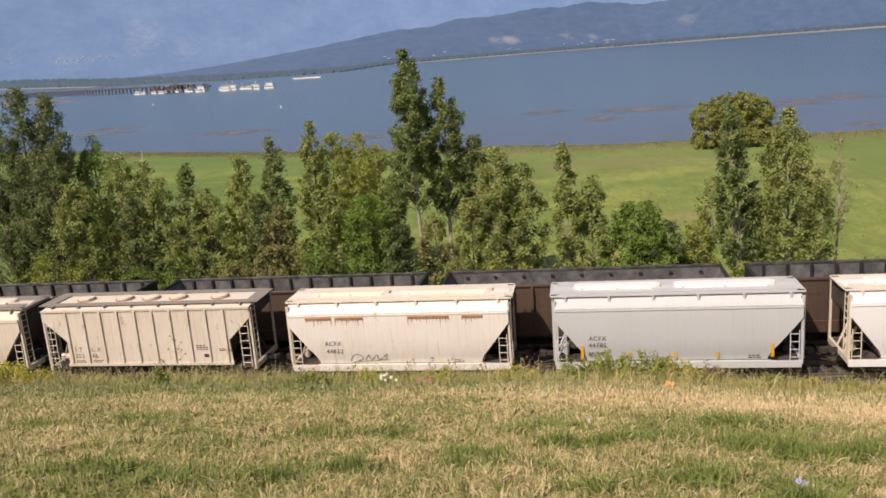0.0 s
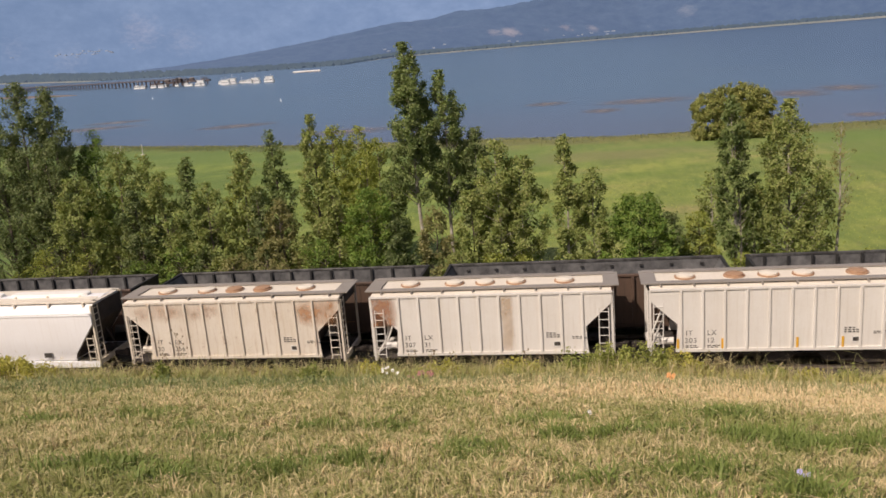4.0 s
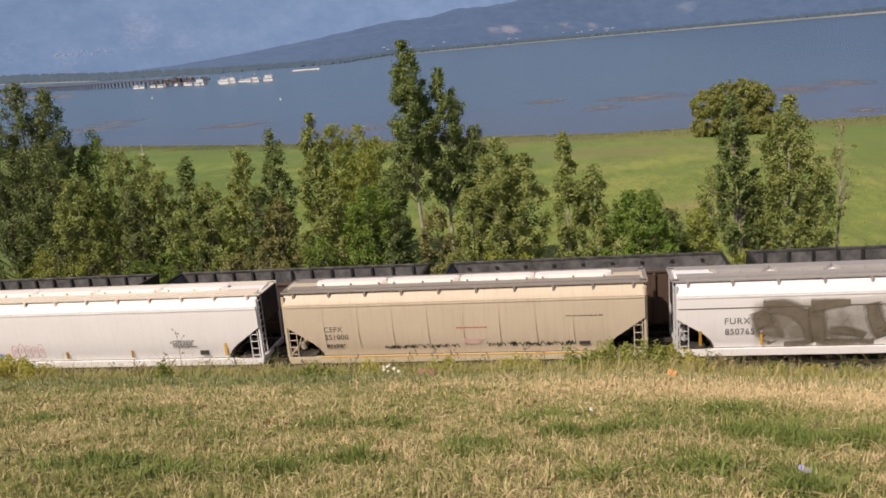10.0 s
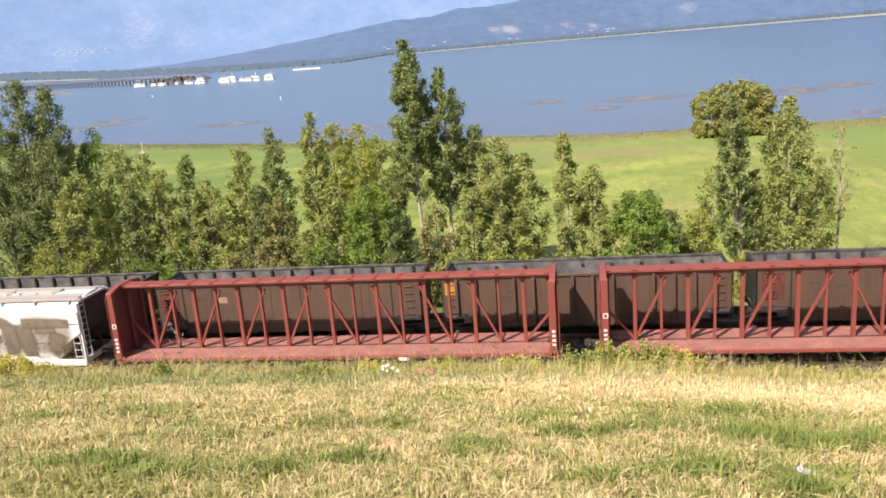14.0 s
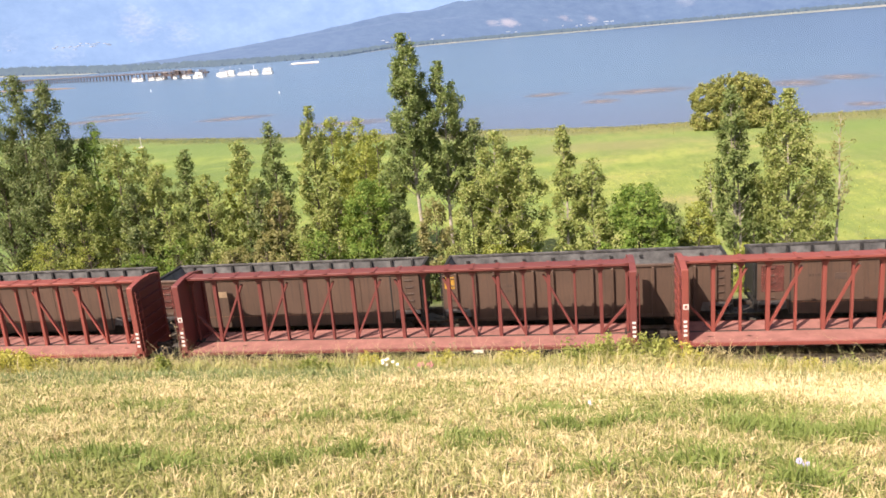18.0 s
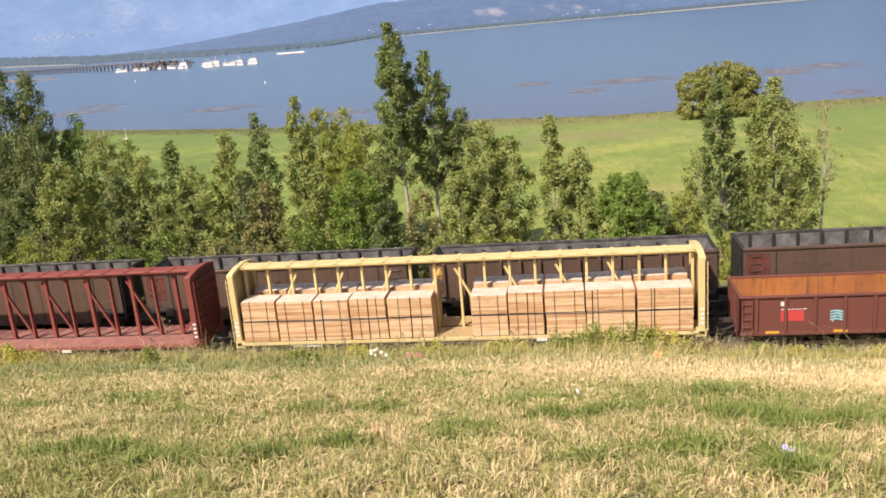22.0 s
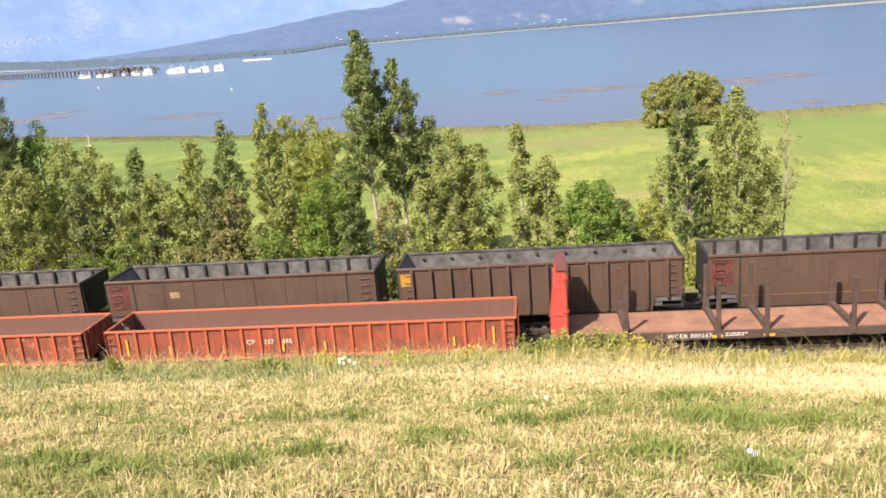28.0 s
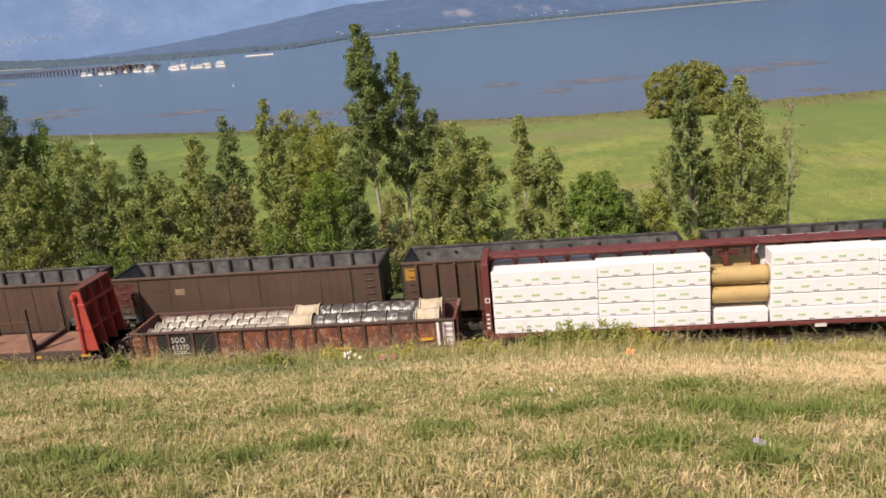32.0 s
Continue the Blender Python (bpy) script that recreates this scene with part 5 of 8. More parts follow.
def lumber(car, x0, x1, z0, z1, side, mat, seed):
    """A banded bundle of boards: each course of boards is a slat proud of its shadow gap."""
    rnd = random.Random(seed)
    x0, x1 = x0 + rnd.uniform(0.0, 0.06), x1 - rnd.uniform(0.0, 0.06)
    z1 -= rnd.uniform(0.0, 0.09) if z1 > 2.5 else 0.0
    y0, y1 = sorted((side * 0.30, side * 1.46))
    bundle = part("lumber_pack", box(B(), x0 + 0.02, x1 - 0.02, y0, y1 - 0.02 if side > 0 else y1, z0, z1 - 0.02), mat, car, "strapped bundle of sawn boards")
    n = 9
    h = (z1 - z0) / n
    for i in range(n):
        bm = B()
        k = rnd.uniform(-0.02, 0.03)
        a, b = sorted((side * 1.40, side * (1.468 + k * 0.3)))
        box(bm, x0 + 0.01 + abs(k), x1 - 0.01 - abs(k) * rnd.random(), a, b, z0 + i * h + 0.008, z0 + (i + 1) * h - 0.008)
        part("board", bm, rnd.choice(M_LUMBER), bundle)
    part("board_top", box(B(), x0 + 0.02, x1 - 0.02, y0, y1, z1 - 0.03, z1), M_LUMBER_TOP, bundle)
    for u in (0.25, 0.75):
        x = x0 + (x1 - x0) * u
        part("strap", box(B(), x - 0.012, x + 0.012, min(side * 1.36, side * 1.49), max(side * 1.36, side * 1.49), z0, z1 + 0.01), M_BLACK, bundle)
    return bundle


k = 0
for s in (-1, 1):
    for x0, x1 in ((0.45, 2.3), (2.3, 4.15), (4.15, 6.0), (6.0, 7.85), (7.85, 10.1), (11.9, 13.7), (13.7, 15.4), (15.4, 17.3), (17.3, 19.6), (19.6, 22.2)):
        for z0, z1 in ((0.95, 1.98), (2.03, 3.02 + (0.08 if x0 > 13 else 0.0))):
            k += 1
            lumber(c, x0, x1, z0, z1, s, M_LUMBER[k % 3], k)
for s in (-1, 1):
    for x0, x1 in ((0.5, 10.0), (11.95, 22.1)):
        part("tie_rope", tube(B(), [(x0, s * 1.49, 2.0), ((x0 + x1) / 2, s * 1.495, 1.97), (x1, s * 1.49, 2.0)], 0.016, 5), M_BLACK, c)
    for x in (4.6, 6.9, 9.0, 14.6, 17.6, 20.4):
        part("tie_chain", tube(B(), [(x, s * 1.49, 0.9), (x + 0.03, s * 1.49, 3.05)], 0.02, 5), M_BLACK, c)

for s in (-1, 1):
    a, b = sorted((s * 1.38, s * 1.47))
    part("under_sill", box(B(), 2.6, L - 3.0, a, b, 0.56, 0.74, 0.01), M_BLACK, c, "black lower sill board")
bars(c, 2.9, 0.71, 1.6, 0.2, 1, -1.472, M_WHITE_INK)
# brown gondola
c, L = bay_gondola("gondola_car", "brown gondola with rusted inside and a teal and pink mural", 262.48, 278.9, 0.62, 2.50, 13, M_BROWN, M_RUST_IN)
side_o = lambda z: 1.50
spot(c, "painted_patch", 1.75, 2.75, 1.28, 1.78, -1.49, M_REDPAINT, "bright red painted patch")
bars(c, 1.75, 1.86, 1.0, 0.08, 1, -1.505, M_WHITE_INK)
spot(c, "mark", 1.75, 1.95, 2.0, 2.2, -1.49, M_WHITE_INK)
spot(c, "mark", 14.9, 15.1, 1.3, 1.55, -1.49, M_WHITE_INK)
for x in (3.85, 6.9):
    strokes(c, [[(x, 1.3 + 0.13 * i, .07), (x + 0.25, 1.34 + 0.13 * i, .07), (x + 0.55, 1.28 + 0.13 * i, .07)] for i in range(4)] + [[(x + 0.1, 1.2, .05), (x + 0.3, 1.7, .05), (x + 0.5, 1.25, .05)]], M_CYAN, side_o, label="pale teal scrawl")
for x in (1.1, 4.0, 7.0, 13.6):
    spot(c, "marker", x, x + 0.6, 0.72, 0.82, -1.54, M_SAFETY, "yellow reflective strip")
# the mural lies on the panels and on the fronts of the ribs between them
MURAL = [
    (M_PINK, "pink outer outline of the mural", [[(8.0, 0.75, .3), (7.95, 1.2, .3), (8.3, 1.5, .26), (8.7, 1.62, .3), (9.1, 1.9, .24), (9.6, 1.88, .2), (10.1, 2.04, .2), (10.7, 1.98, .2), (11.3, 2.06, .2), (11.9, 1.98, .22), (12.5, 2.02, .22), (13.0, 1.8, .3), (13.35, 1.5, .32), (13.4, 1.0, .34), (13.35, 0.75, .3)]]),
    (M_WHITE_INK, "white inner outline", [[(8.55, 0.75, .3), (8.6, 1.2, .3), (8.95, 1.62, .26), (9.5, 1.72, .26), (10.0, 1.84, .24), (10.6, 1.82, .24), (11.3, 1.88, .24), (12.0, 1.82, .24), (12.6, 1.8, .26), (13.05, 1.5, .26), (13.1, 1.05, .28), (12.95, 0.75, .28)],
                                          [(8.7, 1.0, .5), (9.8, 1.0, .6), (11.0, 0.95, .6), (12.2, 1.0, .6), (12.9, 0.95, .5)]]),
    (M_NAVY, "dark letter outlines", [[(8.62, 0.74, .41), (8.79, 1.35, .41), (9.12, 1.78, .37), (9.47, 1.41, .39), (9.51, 0.74, .41)], [(10.44, 1.78, .39), (9.87, 1.78, .41), (9.83, 1.39, .41), (10.35, 1.18, .41), (10.33, 0.79, .39), (9.78, 0.76, .34)],
                                      [(10.82, 1.85, .39), (10.82, 0.76, .41)], [(11.54, 1.85, .39), (11.54, 0.76, .41)], [(10.77, 1.32, .37), (11.59, 1.32, .37)], [(12.91, 1.74, .39), (12.20, 1.76, .41), (12.14, 1.37, .41), (12.75, 1.16, .41), (12.69, 0.79, .39), (12.09, 0.74, .34)]]),
    (M_TEAL, "teal letters of the mural", [[(8.62, 0.74, .25), (8.79, 1.35, .28), (9.12, 1.78, .23), (9.47, 1.41, .25), (9.51, 0.74, .28)], [(10.44, 1.78, .25), (9.87, 1.78, .29), (9.83, 1.39, .29), (10.35, 1.18, .29), (10.33, 0.79, .28), (9.78, 0.76, .21)],
                                           [(10.82, 1.85, .25), (10.82, 0.76, .29)], [(11.54, 1.85, .25), (11.54, 0.76, .29)], [(10.77, 1.32, .23), (11.59, 1.32, .23)], [(12.91, 1.74, .25), (12.20, 1.76, .29), (12.14, 1.37, .29), (12.75, 1.16, .29), (12.69, 0.79, .28), (12.09, 0.74, .21)]]),
    (M_CYAN, "pale highlights on the letters", [[(8.73, 1.06, .09), (8.90, 1.53, .09)], [(9.94, 1.83, .08), (10.33, 1.83, .08)], [(10.77, 1.18, .09), (10.77, 1.76, .09)], [(11.48, 0.95, .09), (11.48, 1.76, .09)], [(12.31, 1.81, .08), (12.75, 1.78, .08)], [(12.31, 0.83, .08), (12.64, 1.01, .08)]])]
blob(c, [(7.6, 0.64), (7.55, 1.2), (7.9, 1.52), (8.4, 1.68), (8.8, 1.9), (9.7, 2.0), (10.9, 2.03), (12.0, 1.99), (12.5, 1.82), (12.9, 1.45), (12.95, 0.64)], M_WHITE_INK, lambda z: 1.482, lift=0.004, label="white ground of the mural")
for layer, (mat, say, lines) in enumerate(MURAL):
    strokes(c, [[(x - 0.4, z, w) for x, z, w in line] for line in lines], mat, lambda z, q=layer: 1.480 + 0.0045 * q, label=say)
for x, runs in ((8.21, ((0.76, 1.4, M_PINK), (1.4, 1.5, M_WHITE_INK))), (9.46, ((0.76, 0.95, M_WHITE_INK), (0.95, 1.6, M_TEAL), (1.6, 1.78, M_WHITE_INK), (1.78, 1.95, M_PINK))), (10.71, ((0.76, 1.1, M_TEAL), (1.1, 1.3, M_NAVY), (1.3, 1.8, M_TEAL), (1.8, 1.95, M_WHITE_INK), (1.95, 2.06, M_PINK))),
                (11.97, ((0.76, 1.1, M_WHITE_INK), (1.1, 1.6, M_TEAL), (1.6, 1.85, M_WHITE_INK), (1.85, 2.02, M_PINK)))):
    for z0, z1, mat in runs:
        part("graffiti", box(B(), x - 0.058, x + 0.058, -1.570, -1.563, z0, z1), mat, c)

# two long red gondolas
for a, b, num, tags in ((280.25, 300.8, ("337", "400"), ()), (302.08, 322.5, ("337", "485"), (1.0, 3.2, 6.0, 9.0, 11.1, 17.4, 19.3))):
    c, L = bay_gondola("gondola_car", "long faded red gondola with flaking paint" if not tags else "long faded red gondola with yellow markers", a, b, 0.50, 2.18, 22, M_ORANGE_FLAKY if not tags else M_ORANGE, M_RUST_DULL, end_first=0.62, edge=M_ORANGE_RIB)
    words(c, "CP", 7.2, 1.25, 0.24, -1.49, M_WHITE_INK)
    words(c, num[0], 8.08, 1.25, 0.24, -1.49, M_WHITE_INK, "", 0.92)
    words(c, num[1], 9.0, 1.25, 0.24, -1.49, M_WHITE_INK, "", 0.92)
    for x in tags:
        spot(c, "marker", x, x + 0.10, 0.85, 1.75 if x in (1.0, 19.3) else 1.3, -1.545, M_SAFETY, "yellow reflective strip")
    if not tags:
        for x in (13.6, 16.6):
            spot(c, "marker", x, x + 0.6, 0.56, 0.68, -1.55, M_AMBER)

# bulkhead flat car
L = 347.4 - 324.05
c = thing("bulkhead_flat_car", "empty bulkhead flat car with steel stakes and red ends", "flat car")
part("deck_frame", box(B(), 0, L, -1.42, 1.42, 0.90, 1.06), M_STAKE, c)
for i in range(48):
    x = 0.5 + (L - 1.0) * i / 48
    part("plank", box(B(), x + 0.003, x + (L - 1.0) / 48 - 0.003, -1.38, 1.38, 1.06, 1.115 + 0.003 * (i % 3)), M_PLANK, c)
for s in (-1, 1):
    a, b = sorted((s * 1.38, s * 1.5))
    part("side_sill", box(B(), 0, L, a, b, 0.72, 1.12, 0.012), M_STAKE, c)
for x in (3.55, 7.7, 9.85, 13.6, 15.85, 19.75):
    for s in (-1, 1):
        a, b = sorted((s * 1.40, s * 1.56))
        st = part("stake", box(B(), x - 0.095, x + 0.095, a, b, 0.80, 3.45, 0.015), M_STAKE, c)
        part("stake_foot", slab(B(), [(x - 0.17, 1.12), (x + 0.17, 1.12), (x + 0.13, 1.75), (x - 0.13, 1.75)], min(s * 1.3, s * 1.42), max(s * 1.3, s * 1.42)), M_STAKE, st)
    part("bunk", box(B(), x - 0.13, x + 0.13, -1.4, 1.4, 1.12, 1.36, 0.015), M_STAKE, c)
for x0, s in ((0.0, 1), (L, -1)):
    a, b = sorted((x0 + s * 0.65, x0 + s * 0.85))
    bulk = part("bulkhead", box(B(), a, b, -1.42, 1.42, 1.06, 4.25, 0.02), M_RUST_DULL if s > 0 else M_RED, c)
    for y in (-1.45, -0.5, 0.5, 1.45):
        part("buttress", slab(B(), [(x0 + s * 0.02, 0.85), (x0 + s * 0.85, 0.85), (x0 + s * 0.85, 4.3), (x0 + s * 0.45, 4.3)], y - 0.05, y + 0.05), M_BULKHEAD, bulk)
    for z in (2.2, 3.5):
        a, b = sorted((x0 + s * 0.3, x0 + s * 0.72))
        part("bulkhead_rib", box(B(), a, b, -1.53, 1.53, z - 0.08, z + 0.08, 0.01), M_BULKHEAD, bulk)
    for y in (-1.53, 1.53):
        post = part("bulkhead_post", tube(B(), [(x0 + s * 0.80, y, 1.0), (x0 + s * 0.80, y, 4.1)], 0.11, 8), M_BULKHEAD, bulk)
        for z in (2.35, 3.95):
            part("collar", disc(B(), (x0 + s * 0.80, y, z), 2, 0.17, 0.12, 10), M_BULKHEAD, post)
    a, b = sorted((x0 + s * 0.42, x0 + s * 0.9))
    part("bulkhead_cap", box(B(), a, b, -1.5, 1.5, 4.25, 4.36), M_BROWN, bulk)
    a, b = sorted((x0, x0 + s * 0.9))
    part("end_frame", box(B(), a, b, -1.45, 1.45, 0.78, 1.06), M_BULKHEAD if s > 0 else M_STAKE, c)
words(c, "WCEX 800267", 5.4, 0.82, 0.21, -1.505, M_WHITE_INK)
bars(c, 8.0, 1.02, 1.0, 0.2, 2, -1.505, M_WHITE_INK)
for x in (7.4, 9.7, 19.65, 22.3):
    spot(c, "marker", x, x + 0.5, 0.80, 0.92, -1.505, M_SAFETY, "yellow reflective strip")
spot(c, "number_panel", 16.9, 17.4, 0.82, 1.0, -1.505, M_WHITE_INK)
running_gear(c, L)
place(c, 324.05)

# gondola with wrapped drums
c, L = bay_gondola("gondola_car", "flaking rusty gondola loaded with wrapped cylinders", 349.2, 365.5, 0.42, 1.88, 13, M_PATCHY, M_RUST_DULL, edge=M_PATCHY_EDGE)
spot(c, "black_panel", 1.30, 4.3, 0.58, 1.74, -1.485, M_BLACK, "black painted panel")
words(c, "SOO", 2.05, 1.30, 0.28, -1.51, M_WHITE_INK, "", 0.85)
words(c, "63270", 2.04, 0.92, 0.28, -1.51, M_WHITE_INK, "", 0.84)
bars(c, 2.08, 0.84, 0.8, 0.2, 2, -1.51, M_WHITE_INK)
spot(c, "white_corner", 15.4, 16.25, 0.5, 1.8, -1.49, M_WHITE, "white painted end panel")
for x, z in ((0.4, 0.46), (14.6, 0.85), (10.6, 0.55)):
    spot(c, "marker", x, x + 0.6, z, z + 0.14, -1.58, M_SAFETY, "yellow reflective strip")
M_WRAP = car_paint("torn_silver_wrap", (0.10, 0.092, 0.085), (0.05, 0.045, 0.04), 0.15, 0.6, 0.35, rust_color=(0.2, 0.12, 0.07), mottle=0.9, flakes=(0.62, 0.61, 0.58))
M_WRAP_PALE = car_paint("torn_cream_wrap", (0.42, 0.38, 0.32), (0.16, 0.13, 0.10), 0.2, 0.9, 0.4, rust_color=(0.2, 0.12, 0.07), mottle=0.9, flakes=(0.66, 0.63, 0.57))
M_DRUM_PALE = plain("cream_drum_wrap", (0.66, 0.58, 0.44), (0.42, 0.33, 0.22), 2.0, 0.7)
M_DRUM = plain("tan_drum_end", (0.40, 0.29, 0.18), (0.17, 0.11, 0.07), 2.0, 0.75)


def drum(car, x0, x1, y, z, r, wrap, seed):
    rnd = random.Random(seed)
    bm = B()
    seg, rows = 20, max(3, int((x1 - x0) / 0.35))
    vs = []
    for i in range(rows + 1):
        x = x0 + (x1 - x0) * i / rows
        q = r + rnd.uniform(-0.02, 0.03) - (0.04 if i % 3 == 1 else 0)
        vs.append([bm.verts.new((x, y + (q + rnd.uniform(-.015, .015)) * math.cos(2 * math.pi * j / seg), z + (q + rnd.uniform(-.015, .015)) * math.sin(2 * math.pi * j / seg))) for j in range(seg)])
    for a, b in zip(vs, vs[1:]):
        for j in range(seg):
            bm.faces.new((a[j], a[(j + 1) % seg], b[(j + 1) % seg], b[j]))
    bm.faces.new(vs[0][::-1])
    bm.faces.new(vs[-1])
    d = part("wrapped_cylinder", bm, wrap, car, "cylinder in torn silver wrapping", True)
    for i in range(1, int((x1 - x0) / 0.62)):
        part("band", disc(B(), (x0 + i * 0.62, y, z), 0, r + 0.035, 0.04, 20), M_STAKE, d)
    for x in (x0, x1):
        part("rim", disc(B(), (x, y, z), 0, r + 0.05, 0.06, 20), wrap, d)
    return d


for y in (-0.90, 0.0, 0.90):
    drum(c, 0.75, 7.9, y, 1.43, 0.41, M_WRAP_PALE, 3)
for y in (-0.70, 0.70):
    drum(c, 8.0, 9.2, y, 1.60, 0.58, M_DRUM_PALE, 5)
    drum(c, 9.2, 14.3, y, 1.58, 0.55, M_WRAP, 7)
    drum(c, 14.4, 15.5, y, 1.60, 0.58, M_DRUM_PALE, 9)

# red car with white-wrapped lumber
c, L = centre_beam("dark red centre-beam car loaded with white-wrapped lumber", 366.98, 389.6, M_RED_DARK, M_DECK)
M_WRAPWHITE = plain("white_lumber_wrap", (0.92, 0.92, 0.92), (0.82, 0.83, 0.85), 1.0, 0.45, 0, 0.5)
M_GREEN_INK = plain("green_print", (0.40, 0.58, 0.26), (0.55, 0.68, 0.45), 5.0, 0.6)
M_TUBE = plain("tan_paper_air_bag", (0.55, 0.40, 0.18), (0.46, 0.32, 0.13), 2.0, 0.7)


def wrapped(car, x0, x1, z0, z1, side, seed):
    rnd = random.Random(seed)
    y0, y1 = sorted((side * 0.32, side * (1.46 + rnd.uniform(-0.05, 0.01))))
    z1 -= rnd.uniform(0.015, 0.045)
    p = part("wrapped_package", box(B(), x0 + 0.006, x1 - 0.006, y0, y1, z0 + 0.006, z1 - 0.006, 0.025), M_WRAPWHITE, car, "lumber bundle in printed white wrap")
    if side < 0:
        x = x0 + 0.12
        while x < x1 - 0.5:
            w = rnd.uniform(0.22, 0.4)
            part("green_print", box(B(), x, x + w, y0 - 0.008, y0 + 0.01, z0 + (z1 - z0) * 0.36, z0 + (z1 - z0) * 0.36 + 0.10), M_GREEN_INK, p)
            bm = B()
            for k in range(3):
                box(bm, x + w + 0.18 + 0.09 * k, x + w + 0.24 + 0.09 * k, y0 - 0.008, y0 + 0.01, z0 + 0.06, z0 + 0.11)
            part("print_dots", bm, M_INK, p)
            x += w + rnd.uniform(0.45, 0.8)
    return p


def stack(car, x0, x1, levels, base, h, seed, width):
    for s in (-1, 1):
        n = max(1, round((x1 - x0) / width))
        for i in range(n):
            for j in range(levels):
                wrapped(car, x0 + (x1 - x0) * i / n, x0 + (x1 - x0) * (i + 1) / n, base + j * h, base + (j + 1) * h, s, seed + i * 31 + j * 7)


stack(c, 0.4, 5.3, 4, 0.94, 0.775, 1, 4.9)
stack(c, 5.3, 10.35, 5, 0.94, 0.64, 50, 2.5)
for s in (-1, 1):
    wrapped(c, 10.5, 12.9, 0.94, 1.6, s, 90)
    for z in (2.2, 3.1):
        bm = B()
        tube(bm, [(10.36, s * 0.86, z), (10.6, s * 0.86, z), (12.8, s * 0.86, z), (13.0, s * 0.86, z)], 0.42, 18)
        bag = part("air_bag", bm, M_TUBE, c, "tan paper dunnage tube", True)
        for x in (10.42, 12.94):
            part("bag_rim", disc(B(), (x, s * 0.86, z), 0, 0.435, 0.03, 18), M_DRUM, bag)
stack(c, 13.0, 17.6, 5, 0.94, 0.67, 120, 4.6)
stack(c, 17.6, 22.2, 5, 0.94, 0.66, 220, 2.3)

# ---- the standing coal train ----
TRACK2 = 4.30


def coal_car(label, x0, x1, ribs, panel_mat, amber=False):
    L = x1 - x0
    car = thing("coal_gondola_car", label, "gondola car", "standing coal cars")
    car.location = (x0, TRACK2, 0)
    z0, z1, half = 0.78, 3.52, 1.55
    for s in (-1, 1):
        a, b = sorted((s * half, s * (half - 0.04)))
        low = 0.78 if ribs else 0.72
        part("side_wall", slab(B(), [(0, z1), (L, z1), (L, 1.45), (L - 1.35, 1.45), (L - 1.5, low), (1.5, low), (1.35, 1.45), (0, 1.45)], a, b), M_COAL_OUT, car)
        a, b = sorted((s * (half - 0.042), s * (half - 0.07)))
        part("lining", box(B(), 0.05, L - 0.05, a, b, 1.2, z1 - 0.01), M_COAL_IN, car)
        a, b = sorted((s * (half - 0.10), s * (half + 0.07)))
        part("top_chord", box(B(), -0.03, L + 0.03, a, b, z1 - 0.12, z1 + 0.02, 0.02), M_COAL_RIM if s > 0 else M_COAL_OUT, car)
        if ribs:
            for i in range(14):
                x = 0.75 + (L - 1.5) * i / 13
                a, b = sorted((s * half, s * (half + 0.17)))
                part("rib", box(B(), x - 0.065, x + 0.065, a, b, 0.85 if 0 < i < 13 else 1.45, z1 - 0.12, 0.012), M_COAL_OUT, car)
            for i in range(9):
                x = 1.0 + (L - 2.0) * i / 8
                a, b = sorted((s * (half - 0.07), s * (half - 0.16)))
                part("inside_lug", box(B(), x - 0.09, x + 0.09, a, b, z1 - 0.42, z1 - 0.30), M_COAL_DARK, car)
            a, b = sorted((s * half, s * (half + 0.05)))
            part("side_sill", box(B(), 1.5, L - 1.5, a, b, 0.74, 0.9), M_COAL_OUT, car)
        else:
            for i in range(8):
                x = 1.55 + (L - 3.1) * i / 7
                a, b = sorted((s * half, s * (half + 0.022)))
                part("seam", box(B(), x - 0.035, x + 0.035, a, b, 0.8, z1 - 0.13), M_COAL_DARK if i in (0, 7) else M_COAL_OUT, car)
            for i in range(12):
                x = 0.9 + (L - 1.8) * i / 11
                a, b = sorted((s * (half - 0.07), s * (half - 0.20)))
                part("inside_post", box(B(), x - 0.06, x + 0.06, a, b, 1.2, z1 - 0.08), M_COAL_DARK, car)
        for xx in (0.25, L - 0.9):
            for k in range(5):
                z = 1.6 + 0.38 * k
                yy = s * (half + 0.06)
                bm = tube(B(), [(xx + 0.1, s * half, z + 0.05), (xx + 0.1, yy, z), (xx + 0.55, yy, z), (xx + 0.55, s * half, z + 0.05)], 0.02, 5)
                part("grab_iron", bm, M_COAL_OUT, car)
    for xa, s in ((0.0, 1), (L, -1)):
        bm = B()
        slab(bm, [(xa, z1), (xa + s * 0.05, z1), (xa + s * 1.15, 1.3), (xa + s * 1.10, 1.25)], -half + 0.05, half - 0.05)
        part("end_slope", bm, M_COAL_IN, car)
        a, b = sorted((xa - s * 0.02, xa + s * 0.02))
        part("end_wall", box(B(), a, b, -half + 0.04, half - 0.04, 1.45, z1 - 0.02), M_COAL_DARK, car)
        a, b = sorted((xa - s * 0.06, xa + s * 0.10))
        part("end_chord", box(B(), a, b, -half, half, z1 - 0.12, z1 + 0.015, 0.02), M_COAL_DARK, car)
        for y in (-1.4, 1.4):
            part("corner_post", box(B(), xa - 0.05, xa + 0.05, y - 0.05, y + 0.05, 0.8, 1.5), M_COAL_DARK, car)
        a, b = sorted((xa, xa + s * 1.3))
        part("end_platform", box(B(), a, b, -1.4, 1.4, 0.86, 0.96), M_COAL_DARK, car)
        end_ladder(car, xa - s * 0.10, -1.45, -1.05, 0.9, z1 - 0.1, M_COAL_DARK, 8)
